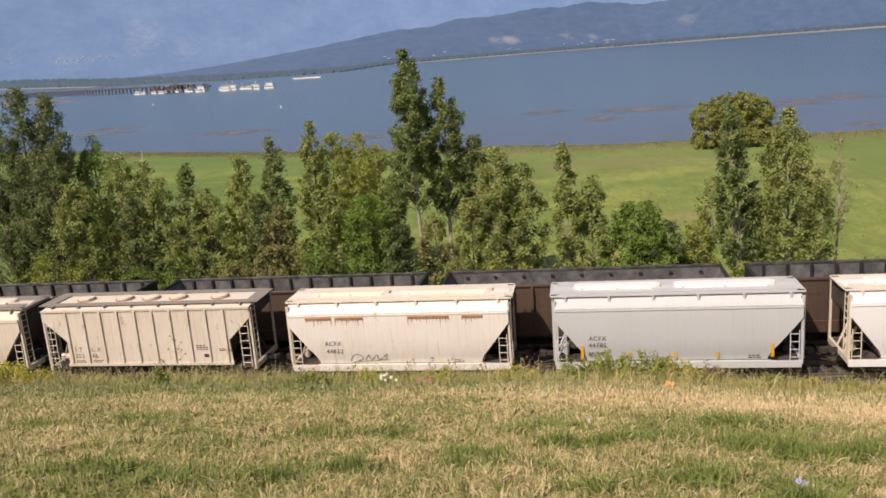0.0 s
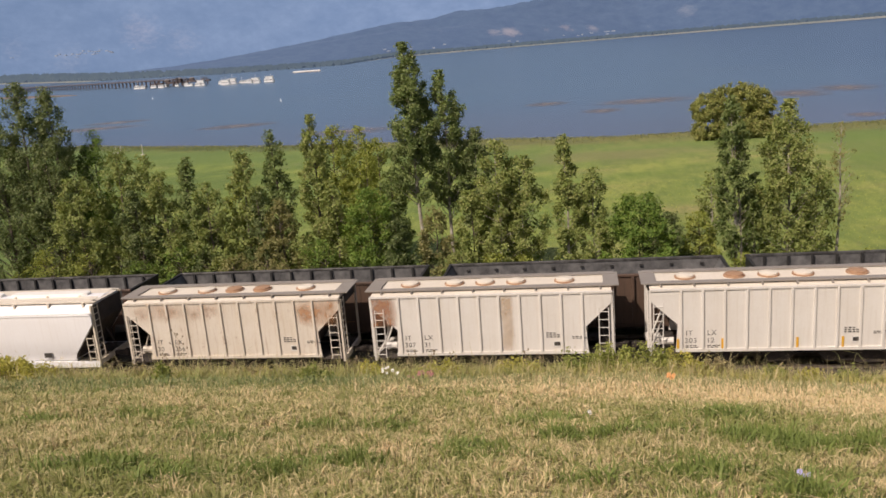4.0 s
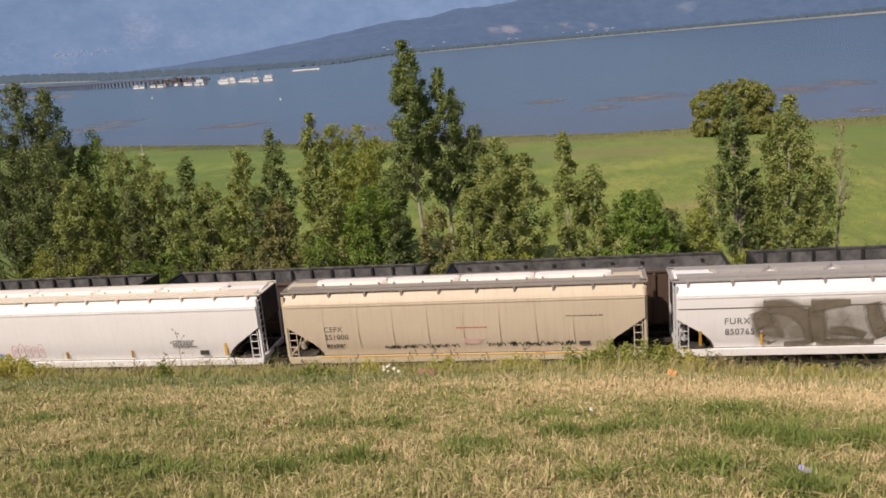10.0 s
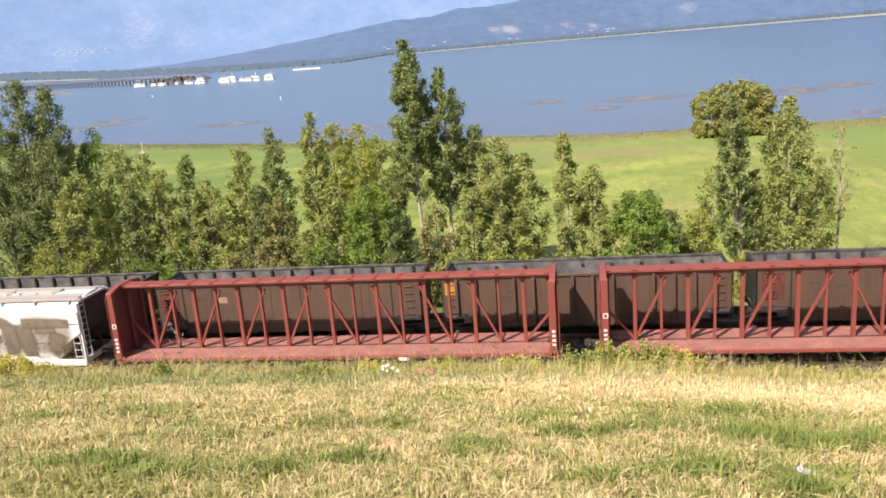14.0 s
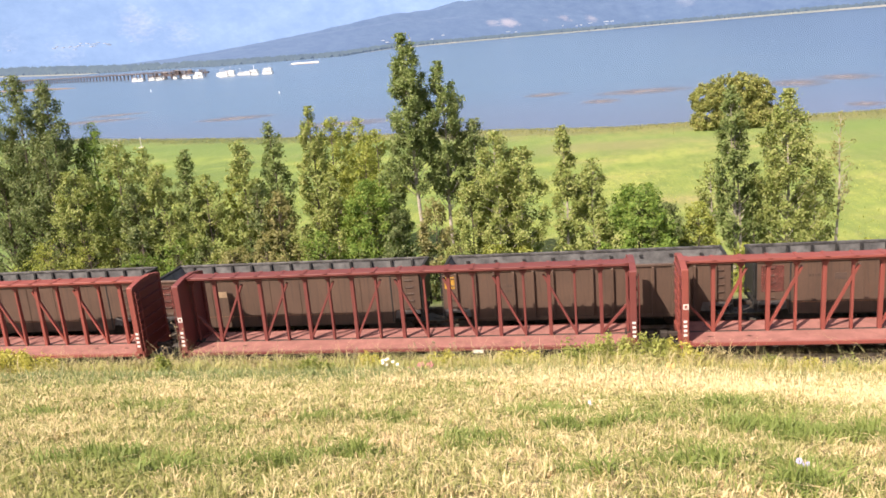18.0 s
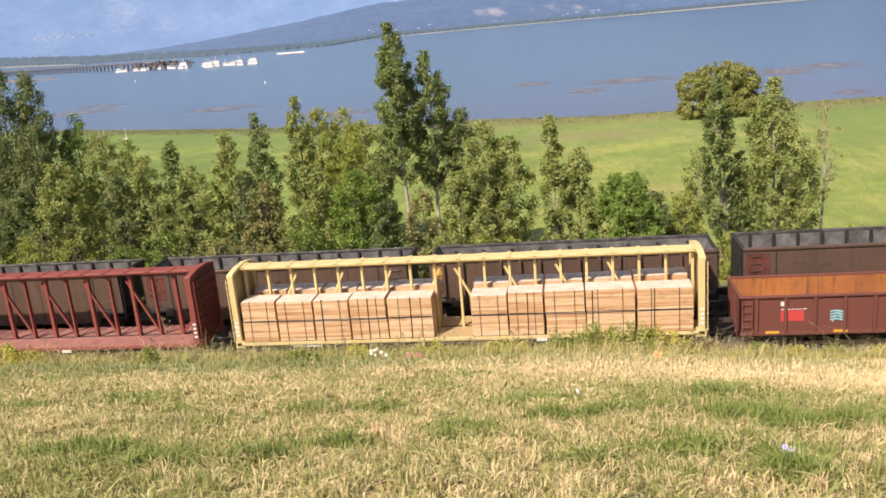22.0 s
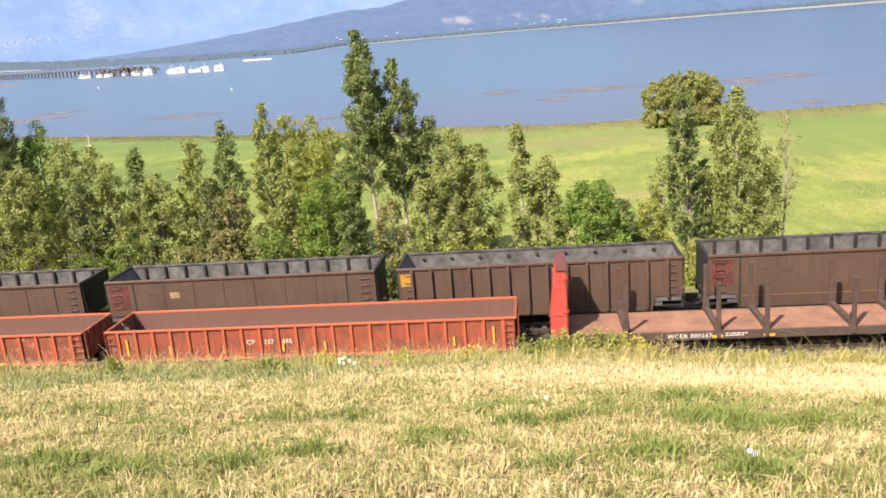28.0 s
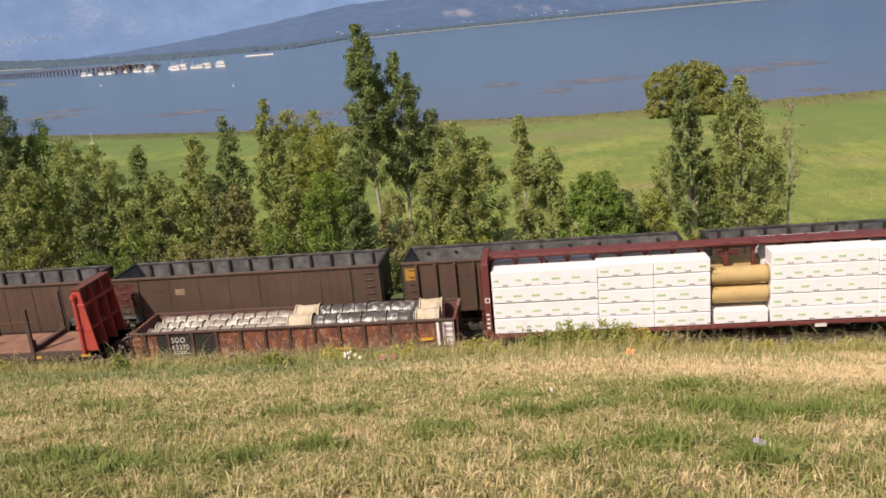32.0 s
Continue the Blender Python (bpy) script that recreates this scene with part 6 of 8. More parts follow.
    part("tub_floor", box(B(), 1.0, L - 1.0, -half + 0.1, half - 0.1, 0.95, 1.2), M_COAL_IN, car)
    for s in (-1, 1):
        tube_y = s * 1.15
        part("pipe", tube(B(), [(2.2, tube_y, 0.66), (L - 2.2, tube_y, 0.66)], 0.10, 8), M_COAL_DARK, car)
    if panel_mat:
        part("end_panel", box(B(), 0.18, 1.25, -half - 0.012, -half, 1.9, 3.25), panel_mat, car, "dull red panel")
    if amber:
        part("end_panel", box(B(), 0.12, 0.66, -half - 0.012, -half, 2.55, 3.2), M_AMBER, car, "amber square panel")
        bars(car, 2.8, 2.7, 1.0, 0.6, 2, -half - 0.006, M_STAKE)
    else:
        spot(car, "data_panel", 3.6, 4.15, 2.45, 2.78, -half - 0.002, M_STAKE if x0 > 0 else M_DRUM)
        bars(car, 2.4, 2.75, 0.6, 0.25, 1, -half - 0.006, M_STAKE)
        bars(car, 1.6, 1.35, L - 4, 0.06, 1, -half - 0.03, M_RUST_RUN)
    running_gear(car, L, False, 1.9)
    return car


M_DULLRED = veil("dull_red_stain", (0.20, 0.055, 0.045), (0.12, 0.05, 0.04), 0.9, 1.5, 0.35, 0.65)
coal_car("empty dusty brown coal gondola with blackened inside", -40.2, -25.25, False, M_DULLRED)
coal_car("empty dusty brown coal gondola with a small pale panel", -23.75, -8.75, False, M_DULLRED)
coal_car("empty ribbed coal gondola with an amber end square", -7.5, 7.05, True, None, True)
coal_car("empty dusty brown coal gondola with a dull red end", 8.3, 23.3, False, M_DULLRED)

# ---- tracks ----
TIE = box(B(), -0.12, 0.12, -1.3, 1.3, -0.30, -0.17, 0.01)
tie_me = bpy.data.meshes.new("sleeper")
TIE.to_mesh(tie_me)
TIE.free()
tie_me.materials.append(M_TIE)
for y in (0.0, TRACK2):
    track = thing("railway_track", "steel rails on wooden sleepers in crushed stone", "track", "tracks", "structure")
    track.location = (0, y, 0)
    for s in (-1, 1):
        part("rail", profile(B(), [(s * 0.755 - 0.07, -0.17), (s * 0.755 + 0.07, -0.17), (s * 0.755 + 0.07, -0.15), (s * 0.755 + 0.015, -0.13), (s * 0.755 + 0.015, -0.045), (s * 0.755 + 0.037, -0.04), (s * 0.755 + 0.037, 0.0),
                                   (s * 0.755 - 0.037, 0.0), (s * 0.755 - 0.037, -0.04), (s * 0.755 - 0.015, -0.045), (s * 0.755 - 0.015, -0.13), (s * 0.755 - 0.07, -0.15)], -420, 420), M_RAIL, track)
    for i in range(130):
        t = new("sleeper", tie_me)
        t.parent = track
        t.location = (-42 + 0.6 * i, 0, 0)

# ---- trees ----
LEAF = {
    "poplar": leaf_material("poplar_leaves", (0.088, 0.136, 0.039), (0.181, 0.242, 0.073), (0.302, 0.334, 0.142)),
    "dark": leaf_material("dark_poplar_leaves", (0.071, 0.107, 0.036), (0.147, 0.194, 0.065), (0.269, 0.290, 0.138)),
    "aspen": leaf_material("aspen_leaves", (0.139, 0.189, 0.047), (0.269, 0.321, 0.090), (0.395, 0.392, 0.163)),
    "light": leaf_material("yellow_green_leaves", (0.185, 0.229, 0.039), (0.294, 0.334, 0.069), (0.370, 0.370, 0.103)),
    "deep": leaf_material("deep_green_leaves", (0.080, 0.154, 0.026), (0.168, 0.264, 0.047), (0.269, 0.326, 0.073)),
    "willow": leaf_material("olive_willow_leaves", (0.16, 0.185, 0.050), (0.28, 0.305, 0.090), (0.39, 0.345, 0.135)),
    "dry": leaf_material("browning_leaves", (0.185, 0.194, 0.065), (0.277, 0.273, 0.103), (0.344, 0.299, 0.146)),
}
M_BARK_PALE = plain("pale_bark", (0.52, 0.48, 0.40), (0.28, 0.24, 0.19), 3.0, 0.9)
M_BARK = plain("grey_brown_bark", (0.16, 0.13, 0.10), (0.09, 0.07, 0.055), 4.0, 0.95)


def fast_mesh(name, verts, faces, mat):
    """A mesh from arrays: verts (n, 3), faces (m, k)."""
    me = bpy.data.meshes.new(name)
    m, k = faces.shape
    me.vertices.add(len(verts))
    me.vertices.foreach_set("co", np.ascontiguousarray(verts, dtype=np.float32).ravel())
    me.loops.add(m * k)
    me.loops.foreach_set("vertex_index", np.ascontiguousarray(faces, dtype=np.int32).ravel())
    me.polygons.add(m)
    me.polygons.foreach_set("loop_start", np.arange(0, m * k, k, dtype=np.int32))
    me.materials.append(mat)
    me.update(calc_edges=True)
    me.validate()
    return me


def leaf_cloud(centres, sizes, rng, out=None, lift=0.45):
    """Four-cornered leaves, each turned its own way, on the whole facing outwards and up."""
    n = len(centres)
    nrm = rng.normal(size=(n, 3)) * 0.7 + np.array((0, 0, lift))
    if out is not None:
        nrm = nrm + out * 0.6
    nrm /= np.linalg.norm(nrm, axis=1)[:, None] + 1e-9
    d = np.cross(nrm, rng.normal(size=(n, 3)))
    d /= np.linalg.norm(d, axis=1)[:, None] + 1e-9
    u = np.cross(d, nrm)
    s = sizes[:, None]
    verts = np.stack((centres - d * s * 0.5, centres + u * s * 0.34, centres + d * s * 0.55, centres - u * s * 0.34), 1).reshape(-1, 3)
    return verts, np.arange(n * 4).reshape(n, 4)


# half width of a crown, as a share of the widest, from its foot (0) to its tip (1)
CROWN = {
    "spire": ((0, 0.50), (0.12, 0.85), (0.32, 1.0), (0.55, 0.88), (0.75, 0.60), (0.9, 0.30), (1, 0.05)),
    "column": ((0, 0.45), (0.2, 0.95), (0.45, 1.0), (0.7, 0.75), (0.88, 0.42), (1, 0.06)),
    "oval": ((0, 0.55), (0.2, 0.95), (0.45, 1.0), (0.7, 0.82), (0.88, 0.52), (1, 0.12)),
    "dome": ((0, 0.88), (0.3, 1.0), (0.6, 0.94), (0.85, 0.68), (1, 0.22)),
}
RISE = {"spire": 1.0, "column": 1.3, "oval": 0.7, "dome": 0.5}


def tree(name, label, x, y, top, width, leaf, seed, leaves=9000, clear=0.12, form="oval", bark=None, size=0.15, category="tree", group="trees behind the tracks", gaps=0.3, lean=0.0, trunks=1):
    """A tapered trunk, limbs that rise from it, twigs along the limbs, and leaves strung along the twigs."""
    rng = np.random.default_rng(seed)
    base = ground_z(x, y) - 0.05
    h = top - base
    ob = thing(name, label, category, group)
    ob.location = (x, y, base)
    bark = bark or M_BARK
    spine = lambda u: np.array((lean * (1 - u) + 0.06 * math.sin(u * 9 + seed), 0.05 * math.cos(u * 7 + seed), h * u))
    r = 0.009 * h + 0.02
    for k in range(trunks):
        off = np.array((0.42 * k, 0.12 * k, 0.0))
        part("trunk", tube(B(), [spine(u) + off * (1 - 0.8 * u) for u in np.linspace(0, 0.96 - 0.12 * k, 9)], r * (1 - 0.2 * k), 7, r * 0.15), bark, ob, "", True)
    us, ws = zip(*CROWN[form])
    count = int(40 + 5.0 * h * (1 - clear) + 12 * width)
    low = clear * h
    ends, bm = [], B()
    for i in range(count):
        v = ((i + rng.random()) / count) ** 0.85
        a = rng.random() * 2 * math.pi
        if noise.noise((math.cos(a) * 1.2 + seed * 3.1, math.sin(a) * 1.2, v * 0.55 * h)) < -0.62 + gaps and rng.random() < 0.8:
            continue
        wild = 1 + 0.45 * noise.noise((math.cos(a) * 1.4 + seed, math.sin(a) * 1.4, v * 0.6 * h))
        reach = width * 0.58 * float(np.interp(v, us, ws)) * wild * (0.35 + 0.65 * rng.random() ** 0.6)
        z = low + (h - low) * v
        axis = spine(z / h)
        tip = axis + np.array((math.cos(a) * reach, math.sin(a) * reach, 0.0))
        p0 = spine(max(0.04, (z - RISE[form] * reach - 0.15) / h))
        mid = p0 * 0.45 + tip * 0.55 + np.array((math.cos(a), math.sin(a), -0.6)) * 0.08 * reach
        tube(bm, [p0, mid, tip], max(0.012, r * 0.38 * (1 - z / h)), 4, 0.007)
        ends.append((mid, tip, reach))
    ends.append((spine(0.93), spine(1.0), 0.15))
    part("branchwork", bm, bark, ob)
    mids, tips = np.array([e[0] for e in ends]), np.array([e[1] for e in ends])
    weight = np.array([0.25 + e[2] for e in ends])
    k = max(40, leaves // 15)
    pick = rng.choice(len(ends), size=k, p=weight / weight.sum())
    root = mids[pick] + (tips - mids)[pick] * (rng.random(k) ** 0.55)[:, None]
    limb = (tips - mids)[pick]
    limb /= np.linalg.norm(limb, axis=1)[:, None] + 1e-9
    run = limb * 0.55 + rng.normal(size=(k, 3)) * 0.55 + np.array((0, 0, 0.4 if form in ("spire", "column") else 0.15))
    run /= np.linalg.norm(run, axis=1)[:, None]
    long = (rng.uniform(0.22, 0.5, k) * (0.60 + 0.14 * width))[:, None]
    twig = rng.integers(0, k, leaves)
    s = rng.random(leaves)[:, None]
    pos = root[twig] + run[twig] * long[twig] * s + rng.normal(size=(leaves, 3)) * (0.085 + 0.018 * width) * (1.15 - 0.6 * s)
    pos[:, 2] = np.minimum(pos[:, 2], h + 0.15)
    out = pos * np.array((1, 1, 0)) - np.array((lean * 0.3, 0, 0))
    out /= np.linalg.norm(out, axis=1)[:, None] + 1e-9
    v, f = leaf_cloud(pos, rng.uniform(0.6, 1.3, leaves) * size, rng, out)
    crown = new("crown", fast_mesh("crown", v, f, leaf))
    crown.parent = ob
    return ob


K = 0
for x, y, top, w, kind, form, leaves, clear, gaps, label in (
        (-39.1, 15.0, 15.1, 4.3, "dark", "column", 19000, 0.08, 0.12, "tall dark poplar with a dense upright crown"),
        (-37.2, 15.6, 14.7, 4.0, "dark", "column", 17000, 0.08, 0.15, "tall dark poplar with a dense upright crown"),
        (-41.2, 14.6, 13.4, 4.4, "dark", "column", 13000, 0.05, 0.15, "tall dark poplar with a dense upright crown"),
        (-36.2, 13.0, 10.6, 3.4, "dark", "oval", 9000, 0.03, 0.2, "dark leafy tree below taller poplars"),
        (-35.4, 17.5, 11.3, 3.6, "deep", "oval", 9000, 0.04, 0.2, "dark green tree beside taller poplars"),
        (-33.6, 11.8, 8.6, 3.8, "aspen", "dome", 11000, 0.02, 0.2, "dense bushy aspen with olive leaves"),
        (-31.7, 14.0, 10.2, 3.4, "aspen", "oval", 9500, 0.03, 0.35, "open-crowned aspen with grey-green leaves"),
        (-30.2, 15.2, 9.6, 3.0, "aspen", "oval", 8500, 0.04, 0.35, "open-crowned aspen with grey-green leaves"),
        (-29.6, 12.0, 7.6, 3.0, "dark", "oval", 7500, 0.0, 0.25, "dark bushy young poplar among paler ones"),
        (-27.7, 12.2, 8.7, 2.8, "aspen", "oval", 8500, 0.03, 0.3, "bushy aspen with grey-green leaves"),
        (-26.1, 13.0, 9.4, 2.5, "poplar", "spire", 8000, 0.03, 0.3, "slim young poplar with grey-green leaves"),
        (-24.5, 12.2, 7.8, 2.9, "aspen", "oval", 8500, 0.02, 0.3, "bushy aspen with grey-green leaves"),
        (-23.3, 14.5, 7.4, 2.6, "light", "oval", 6000, 0.0, 0.3, "light green young tree among aspens"),
        (-22.2, 13.0, 9.8, 2.7, "aspen", "oval", 9500, 0.03, 0.3, "slim aspen with grey-green leaves"),
        (-20.3, 14.0, 10.8, 2.3, "poplar", "spire", 8500, 0.05, 0.3, "slim aspen with a pointed top"),
        (-20.9, 12.0, 7.0, 2.6, "dark", "oval", 6500, 0.0, 0.3, "dark bushy young poplar among paler ones"),
        (-19.4, 11.6, 6.6, 2.6, "dry", "oval", 5500, 0.02, 0.4, "half-dry bushy tree with browning leaves"),
        (-18.9, 23.0, 10.1, 3.4, "light", "oval", 9000, 0.05, 0.2, "yellow-green willow-like tree behind others"),
        (-17.0, 23.5, 9.9, 3.4, "light", "oval", 9000, 0.05, 0.2, "yellow-green willow-like tree behind others"),
        (-15.2, 22.0, 9.0, 3.0, "light", "oval", 6500, 0.05, 0.25, "yellow-green willow-like tree behind others"),
        (-17.5, 14.0, 11.6, 2.5, "aspen", "spire", 12000, 0.05, 0.25, "narrow young poplar with a pointed top"),
        (-16.0, 12.6, 7.4, 2.6, "aspen", "oval", 7500, 0.02, 0.3, "bushy aspen with grey-green leaves"),
        (-13.5, 11.8, 6.9, 3.9, "deep", "dome", 14000, 0.0, 0.15, "rounded fresh green bush-like tree"),
        (-14.4, 15.5, 8.6, 2.6, "light", "oval", 6000, 0.02, 0.3, "yellow-green young tree among darker ones"),
        (-12.6, 14.6, 7.6, 2.2, "poplar", "oval", 6500, 0.02, 0.35, "young poplar with dull grey-green leaves"),
        (-11.9, 11.6, 5.0, 2.6, "dark", "dome", 6000, 0.0, 0.2, "dark low bush-like tree"),
        (-9.3, 11.8, 5.6, 2.4, "dry", "oval", 4500, 0.05, 0.45, "sparse young tree with browning leaves"),
        (-7.0, 12.2, 6.4, 2.3, "aspen", "oval", 6500, 0.06, 0.35, "young aspen with a full grey-green crown"),
        (-5.3, 12.6, 9.4, 3.3, "aspen", "oval", 11000, 0.10, 0.3, "young aspen with a full grey-green crown"),
        (-3.9, 13.0, 8.3, 3.2, "aspen", "oval", 10000, 0.12, 0.3, "young aspen with a full rounded crown"),
        (0.55, 12.3, 7.4, 2.1, "aspen", "oval", 7000, 0.17, 0.25, "small aspen with a slim trunk"),
        (3.3, 12.0, 5.7, 4.4, "deep", "dome", 15000, 0.04, 0.15, "rounded green bush-like tree"),
        (4.9, 12.3, 4.4, 2.6, "dark", "dome", 6000, 0.0, 0.15, "low dark bush beside a rounded one"),
        (6.9, 13.0, 4.3, 2.3, "light", "dome", 3800, 0.03, 0.4, "small light green bush"),
        (7.8, 14.0, 6.7, 1.9, "aspen", "oval", 1600, 0.2, 0.5, "thin sapling with scattered pale leaves"),
        (12.1, 13.2, 10.7, 3.9, "aspen", "spire", 16000, 0.16, 0.3, "young poplar with a broad grey-green crown"),
        (10.2, 13.4, 6.4, 1.5, "poplar", "oval", 3600, 0.14, 0.35, "small poplar beside a taller one"),
        (13.9, 14.0, 7.0, 2.4, "aspen", "oval", 4200, 0.14, 0.4, "small poplar beside a taller one")):
    K += 1
    tree("bushy_tree" if form == "dome" else "poplar_tree", label, x, y, top, w, LEAF[kind], 100 + K, int(leaves * 1.3), clear, form, M_BARK_PALE if clear > 0.09 else M_BARK, gaps=gaps)
tree("poplar_tree", "tallest poplar with a bare pale lower trunk", -10.85, 14.0, 15.7, 3.1, LEAF["poplar"], 7, 27000, 0.42, "spire", M_BARK_PALE, 0.15, gaps=0.2, lean=0.4)
tree("poplar_tree", "tall poplar with a ragged open crown", -8.75, 15.0, 13.8, 2.7, LEAF["poplar"], 8, 17000, 0.40, "column", M_BARK_PALE, 0.15, gaps=0.35)
tree("poplar_tree", "dark ragged poplar beside taller ones", -6.9, 15.2, 10.0, 2.2, LEAF["dark"], 18, 9500, 0.38, "oval", M_BARK_PALE, 0.15, gaps=0.4)
tree("poplar_tree", "slim pointed young poplar with pale trunk", -1.12, 12.0, 9.6, 1.75, LEAF["aspen"], 21, 10000, 0.20, "spire", M_BARK_PALE, gaps=0.2, lean=0.2)
tree("poplar_tree", "narrow upright poplar with pale double trunk", 8.62, 12.2, 11.2, 2.2, LEAF["poplar"], 23, 14000, 0.24, "spire", M_BARK_PALE, gaps=0.25, lean=0.4, trunks=2)
tree("bare_sapling", "thin sapling with few pale leaves", 15.5, 15.0, 9.1, 1.5, LEAF["dry"], 41, 500, 0.4, "oval", M_BARK_PALE, 0.15)
for i, (x, kind, h, w) in enumerate(((-35.5, "light", 4.2, 4), (-33.0, "light", 4.0, 4), (-31.2, "aspen", 3.6, 3.4), (-29.0, "deep", 3.0, 3), (-26.6, "deep", 3.8, 3.2), (-24.6, "dark", 3.4, 2.8), (-22.4, "dry", 3.2, 2.8), (-20.4, "dry", 3.6, 2.6), (-18.2, "aspen", 4.0, 2.8), (-16.4, "deep", 4.0, 3.0), (-12.0, "dark", 3.0, 2.6),
                                     (-9.6, "dark", 2.6, 2.2), (-7.6, "aspen", 3.0, 2.4), (-5.6, "light", 2.6, 2.2), (-3.6, "light", 2.4, 2.2), (1.6, "light", 1.5, 1.8), (6.2, "light", 2.0, 2.0), (9.6, "light", 1.9, 2.2), (13.6, "light", 1.8, 2.0), (16.5, "light", 2.0, 2.4))):
    tree("undergrowth_bush", "low leafy bush at the foot of the trees", x, 10.6 + 0.5 * (i % 3), h, w, LEAF[kind], 300 + i, 4200, 0.0, "dome", M_BARK, 0.13, "bush", "bushes along the tracks", gaps=0.2)


def willow(x, y, lobes, seed):
    """A broad willow of several rounded boughs on one forked trunk."""
    rng = np.random.default_rng(seed)
    base = ground_z(x, y) - 0.1
    ob = thing("willow_tree", "broad olive willow of several rounded boughs at the shore", "tree", "shore trees")
    ob.location = (x, y, base)
    bm = tube(B(), [(0, 0, 0), (0.1, 0, 1.0)], 0.45, 8, 0.38)
    for lx, ly, lz, r, kind, n in lobes:
        tube(bm, [(0.1, 0, 0.9), (lx * 0.45, ly * 0.5, lz * 0.55), (lx, ly, lz)], 0.25, 6, 0.05)
    part("trunk", bm, M_BARK, ob)
    for lx, ly, lz, r, kind, n in lobes:
        k = n // 40
        d = rng.normal(size=(k, 3))
        d /= np.linalg.norm(d, axis=1)[:, None]
        d[:, 2] = np.where(d[:, 2] < -0.3, d[:, 2] * 0.6, d[:, 2])
        lump = np.array([1 + 0.35 * noise.noise((a * 1.8 + seed, b * 1.8, c * 1.8 + lx)) for a, b, c in d.tolist()])[:, None]
        root = np.array((lx, ly, lz)) + d * r * lump * rng.uniform(0.72, 1.0, k)[:, None]
        twig = rng.integers(0, k, n)
        pos = root[twig] + (d * 0.25 + np.array((0, 0, -0.35)))[twig] * rng.random(n)[:, None] * 0.9 + rng.normal(size=(n, 3)) * 0.16
        pos[:, 2] = np.maximum(pos[:, 2], 0.15)
        v, f = leaf_cloud(pos, rng.uniform(0.6, 1.3, n) * 0.27, rng, d[twig])
        crown = new("bough", fast_mesh("bough", v, f, LEAF[kind]))
        crown.parent = ob
        if kind == "dry":
            tagged(crown, "browning bough")
    return ob


willow(22.6, 92.0, ((-3.6, 0, 4.7, 2.5, "willow", 9000), (-0.9, 0.5, 5.2, 2.7, "willow", 9000), (1.6, 0, 5.8, 2.4, "willow", 9000), (3.9, 0.4, 5.0, 2.1, "willow", 7500), (0.2, -1.2, 2.2, 2.6, "willow", 9000), (-3.6, -0.5, 1.8, 2.4, "willow", 8000), (5.0, 0.2, 2.0, 1.8, "dry", 5000), (3.0, -0.6, 1.7, 2.4, "willow", 8000)), 61)

# reeds and sedge tufts on the meadow
rng = np.random.default_rng(17)


def tufts(name, label, n, area, length, width, mat, rng, lean=0.25, keep=None):
    """Single blades rising from the ground, bent at half height; one object of countless blades."""
    x0, x1, y0, y1 = area
    xs, ys = rng.uniform(x0, x1, n), rng.uniform(y0, y1, n)
    if keep is not None:
        ok = keep(xs, ys)
        xs, ys = xs[ok], ys[ok]
    return blades(name, label, xs, ys, length, width, mat, rng, lean)


def blades(name, label, xs, ys, length, width, mat, rng, lean=0.25, kind="stuff", category="grass"):
    n = len(xs)
    zs = np.array([ground_z(a, b) for a, b in zip(xs.tolist(), ys.tolist())]) - 0.01
    root = np.stack((xs, ys, zs), 1)
    tuss = np.array([noise.noise((a * 3.4, b * 2.2, 5.0)) for a, b in zip(xs.tolist(), ys.tolist())])
    ln = rng.uniform(length[0], length[1], n) * (1.0 + 0.95 * tuss)
    wd = rng.uniform(width[0], width[1], n)[:, None]
    a = rng.random(n) * 2 * math.pi
    dirv = np.stack((np.cos(a), np.sin(a), np.zeros(n)), 1)
    side = np.stack((-np.sin(a + rng.normal(scale=1.2, size=n)), np.cos(a), np.zeros(n)), 1)
    b = np.abs(rng.normal(scale=lean, size=n))
    up = np.array((0, 0, 1.0))
    mid = root + up * (ln * 0.55)[:, None] + dirv * (ln * b * 0.35)[:, None]
    tip = root + up * (ln * (1.0 - 0.35 * np.minimum(b, 1.5)))[:, None] + dirv * (ln * b)[:, None]
    verts = np.stack((root - side * wd, root + side * wd, mid + side * wd * 0.7, mid - side * wd * 0.7, tip), 1).reshape(-1, 3)
    i = np.arange(n)[:, None] * 5
    faces = np.concatenate((i + np.array((0, 1, 2)), i + np.array((0, 2, 3)), i + np.array((3, 2, 4))))
    return tagged(new(name, fast_mesh(name, verts, faces, mat)), label, category, kind=kind)


M_BLADE = blade_material("lawn_blades", (0.86, 0.68, 0.40), (0.24, 0.27, 0.065), (0.72, 0.57, 0.31), 0.468, 0.590, 0.38)
M_BLADE_DRY = blade_material("straw_stalks", (0.62, 0.50, 0.28), (0.38, 0.38, 0.14), (0.52, 0.43, 0.22), 0.42, 0.60, 0.8)
M_BLADE_GREEN = blade_material("green_blades", (0.42, 0.40, 0.14), (0.20, 0.265, 0.06), (0.32, 0.34, 0.10), 0.52, 0.8)
M_BLADE_STRAW = blade_material("dry_straw", (0.80, 0.64, 0.38), (0.72, 0.56, 0.31), (0.68, 0.52, 0.29), 0.1, 0.9)
M_BLADE_BLUE = blade_material("blue_green_blades", (0.42, 0.40, 0.18), (0.22, 0.30, 0.12), (0.38, 0.36, 0.16), 0.46, 0.66, 0.7)
M_BLADE_OLIVE = blade_material("yellow_green_blades", (0.52, 0.46, 0.15), (0.34, 0.37, 0.10), (0.44, 0.42, 0.14), 0.42, 0.6, 0.7)
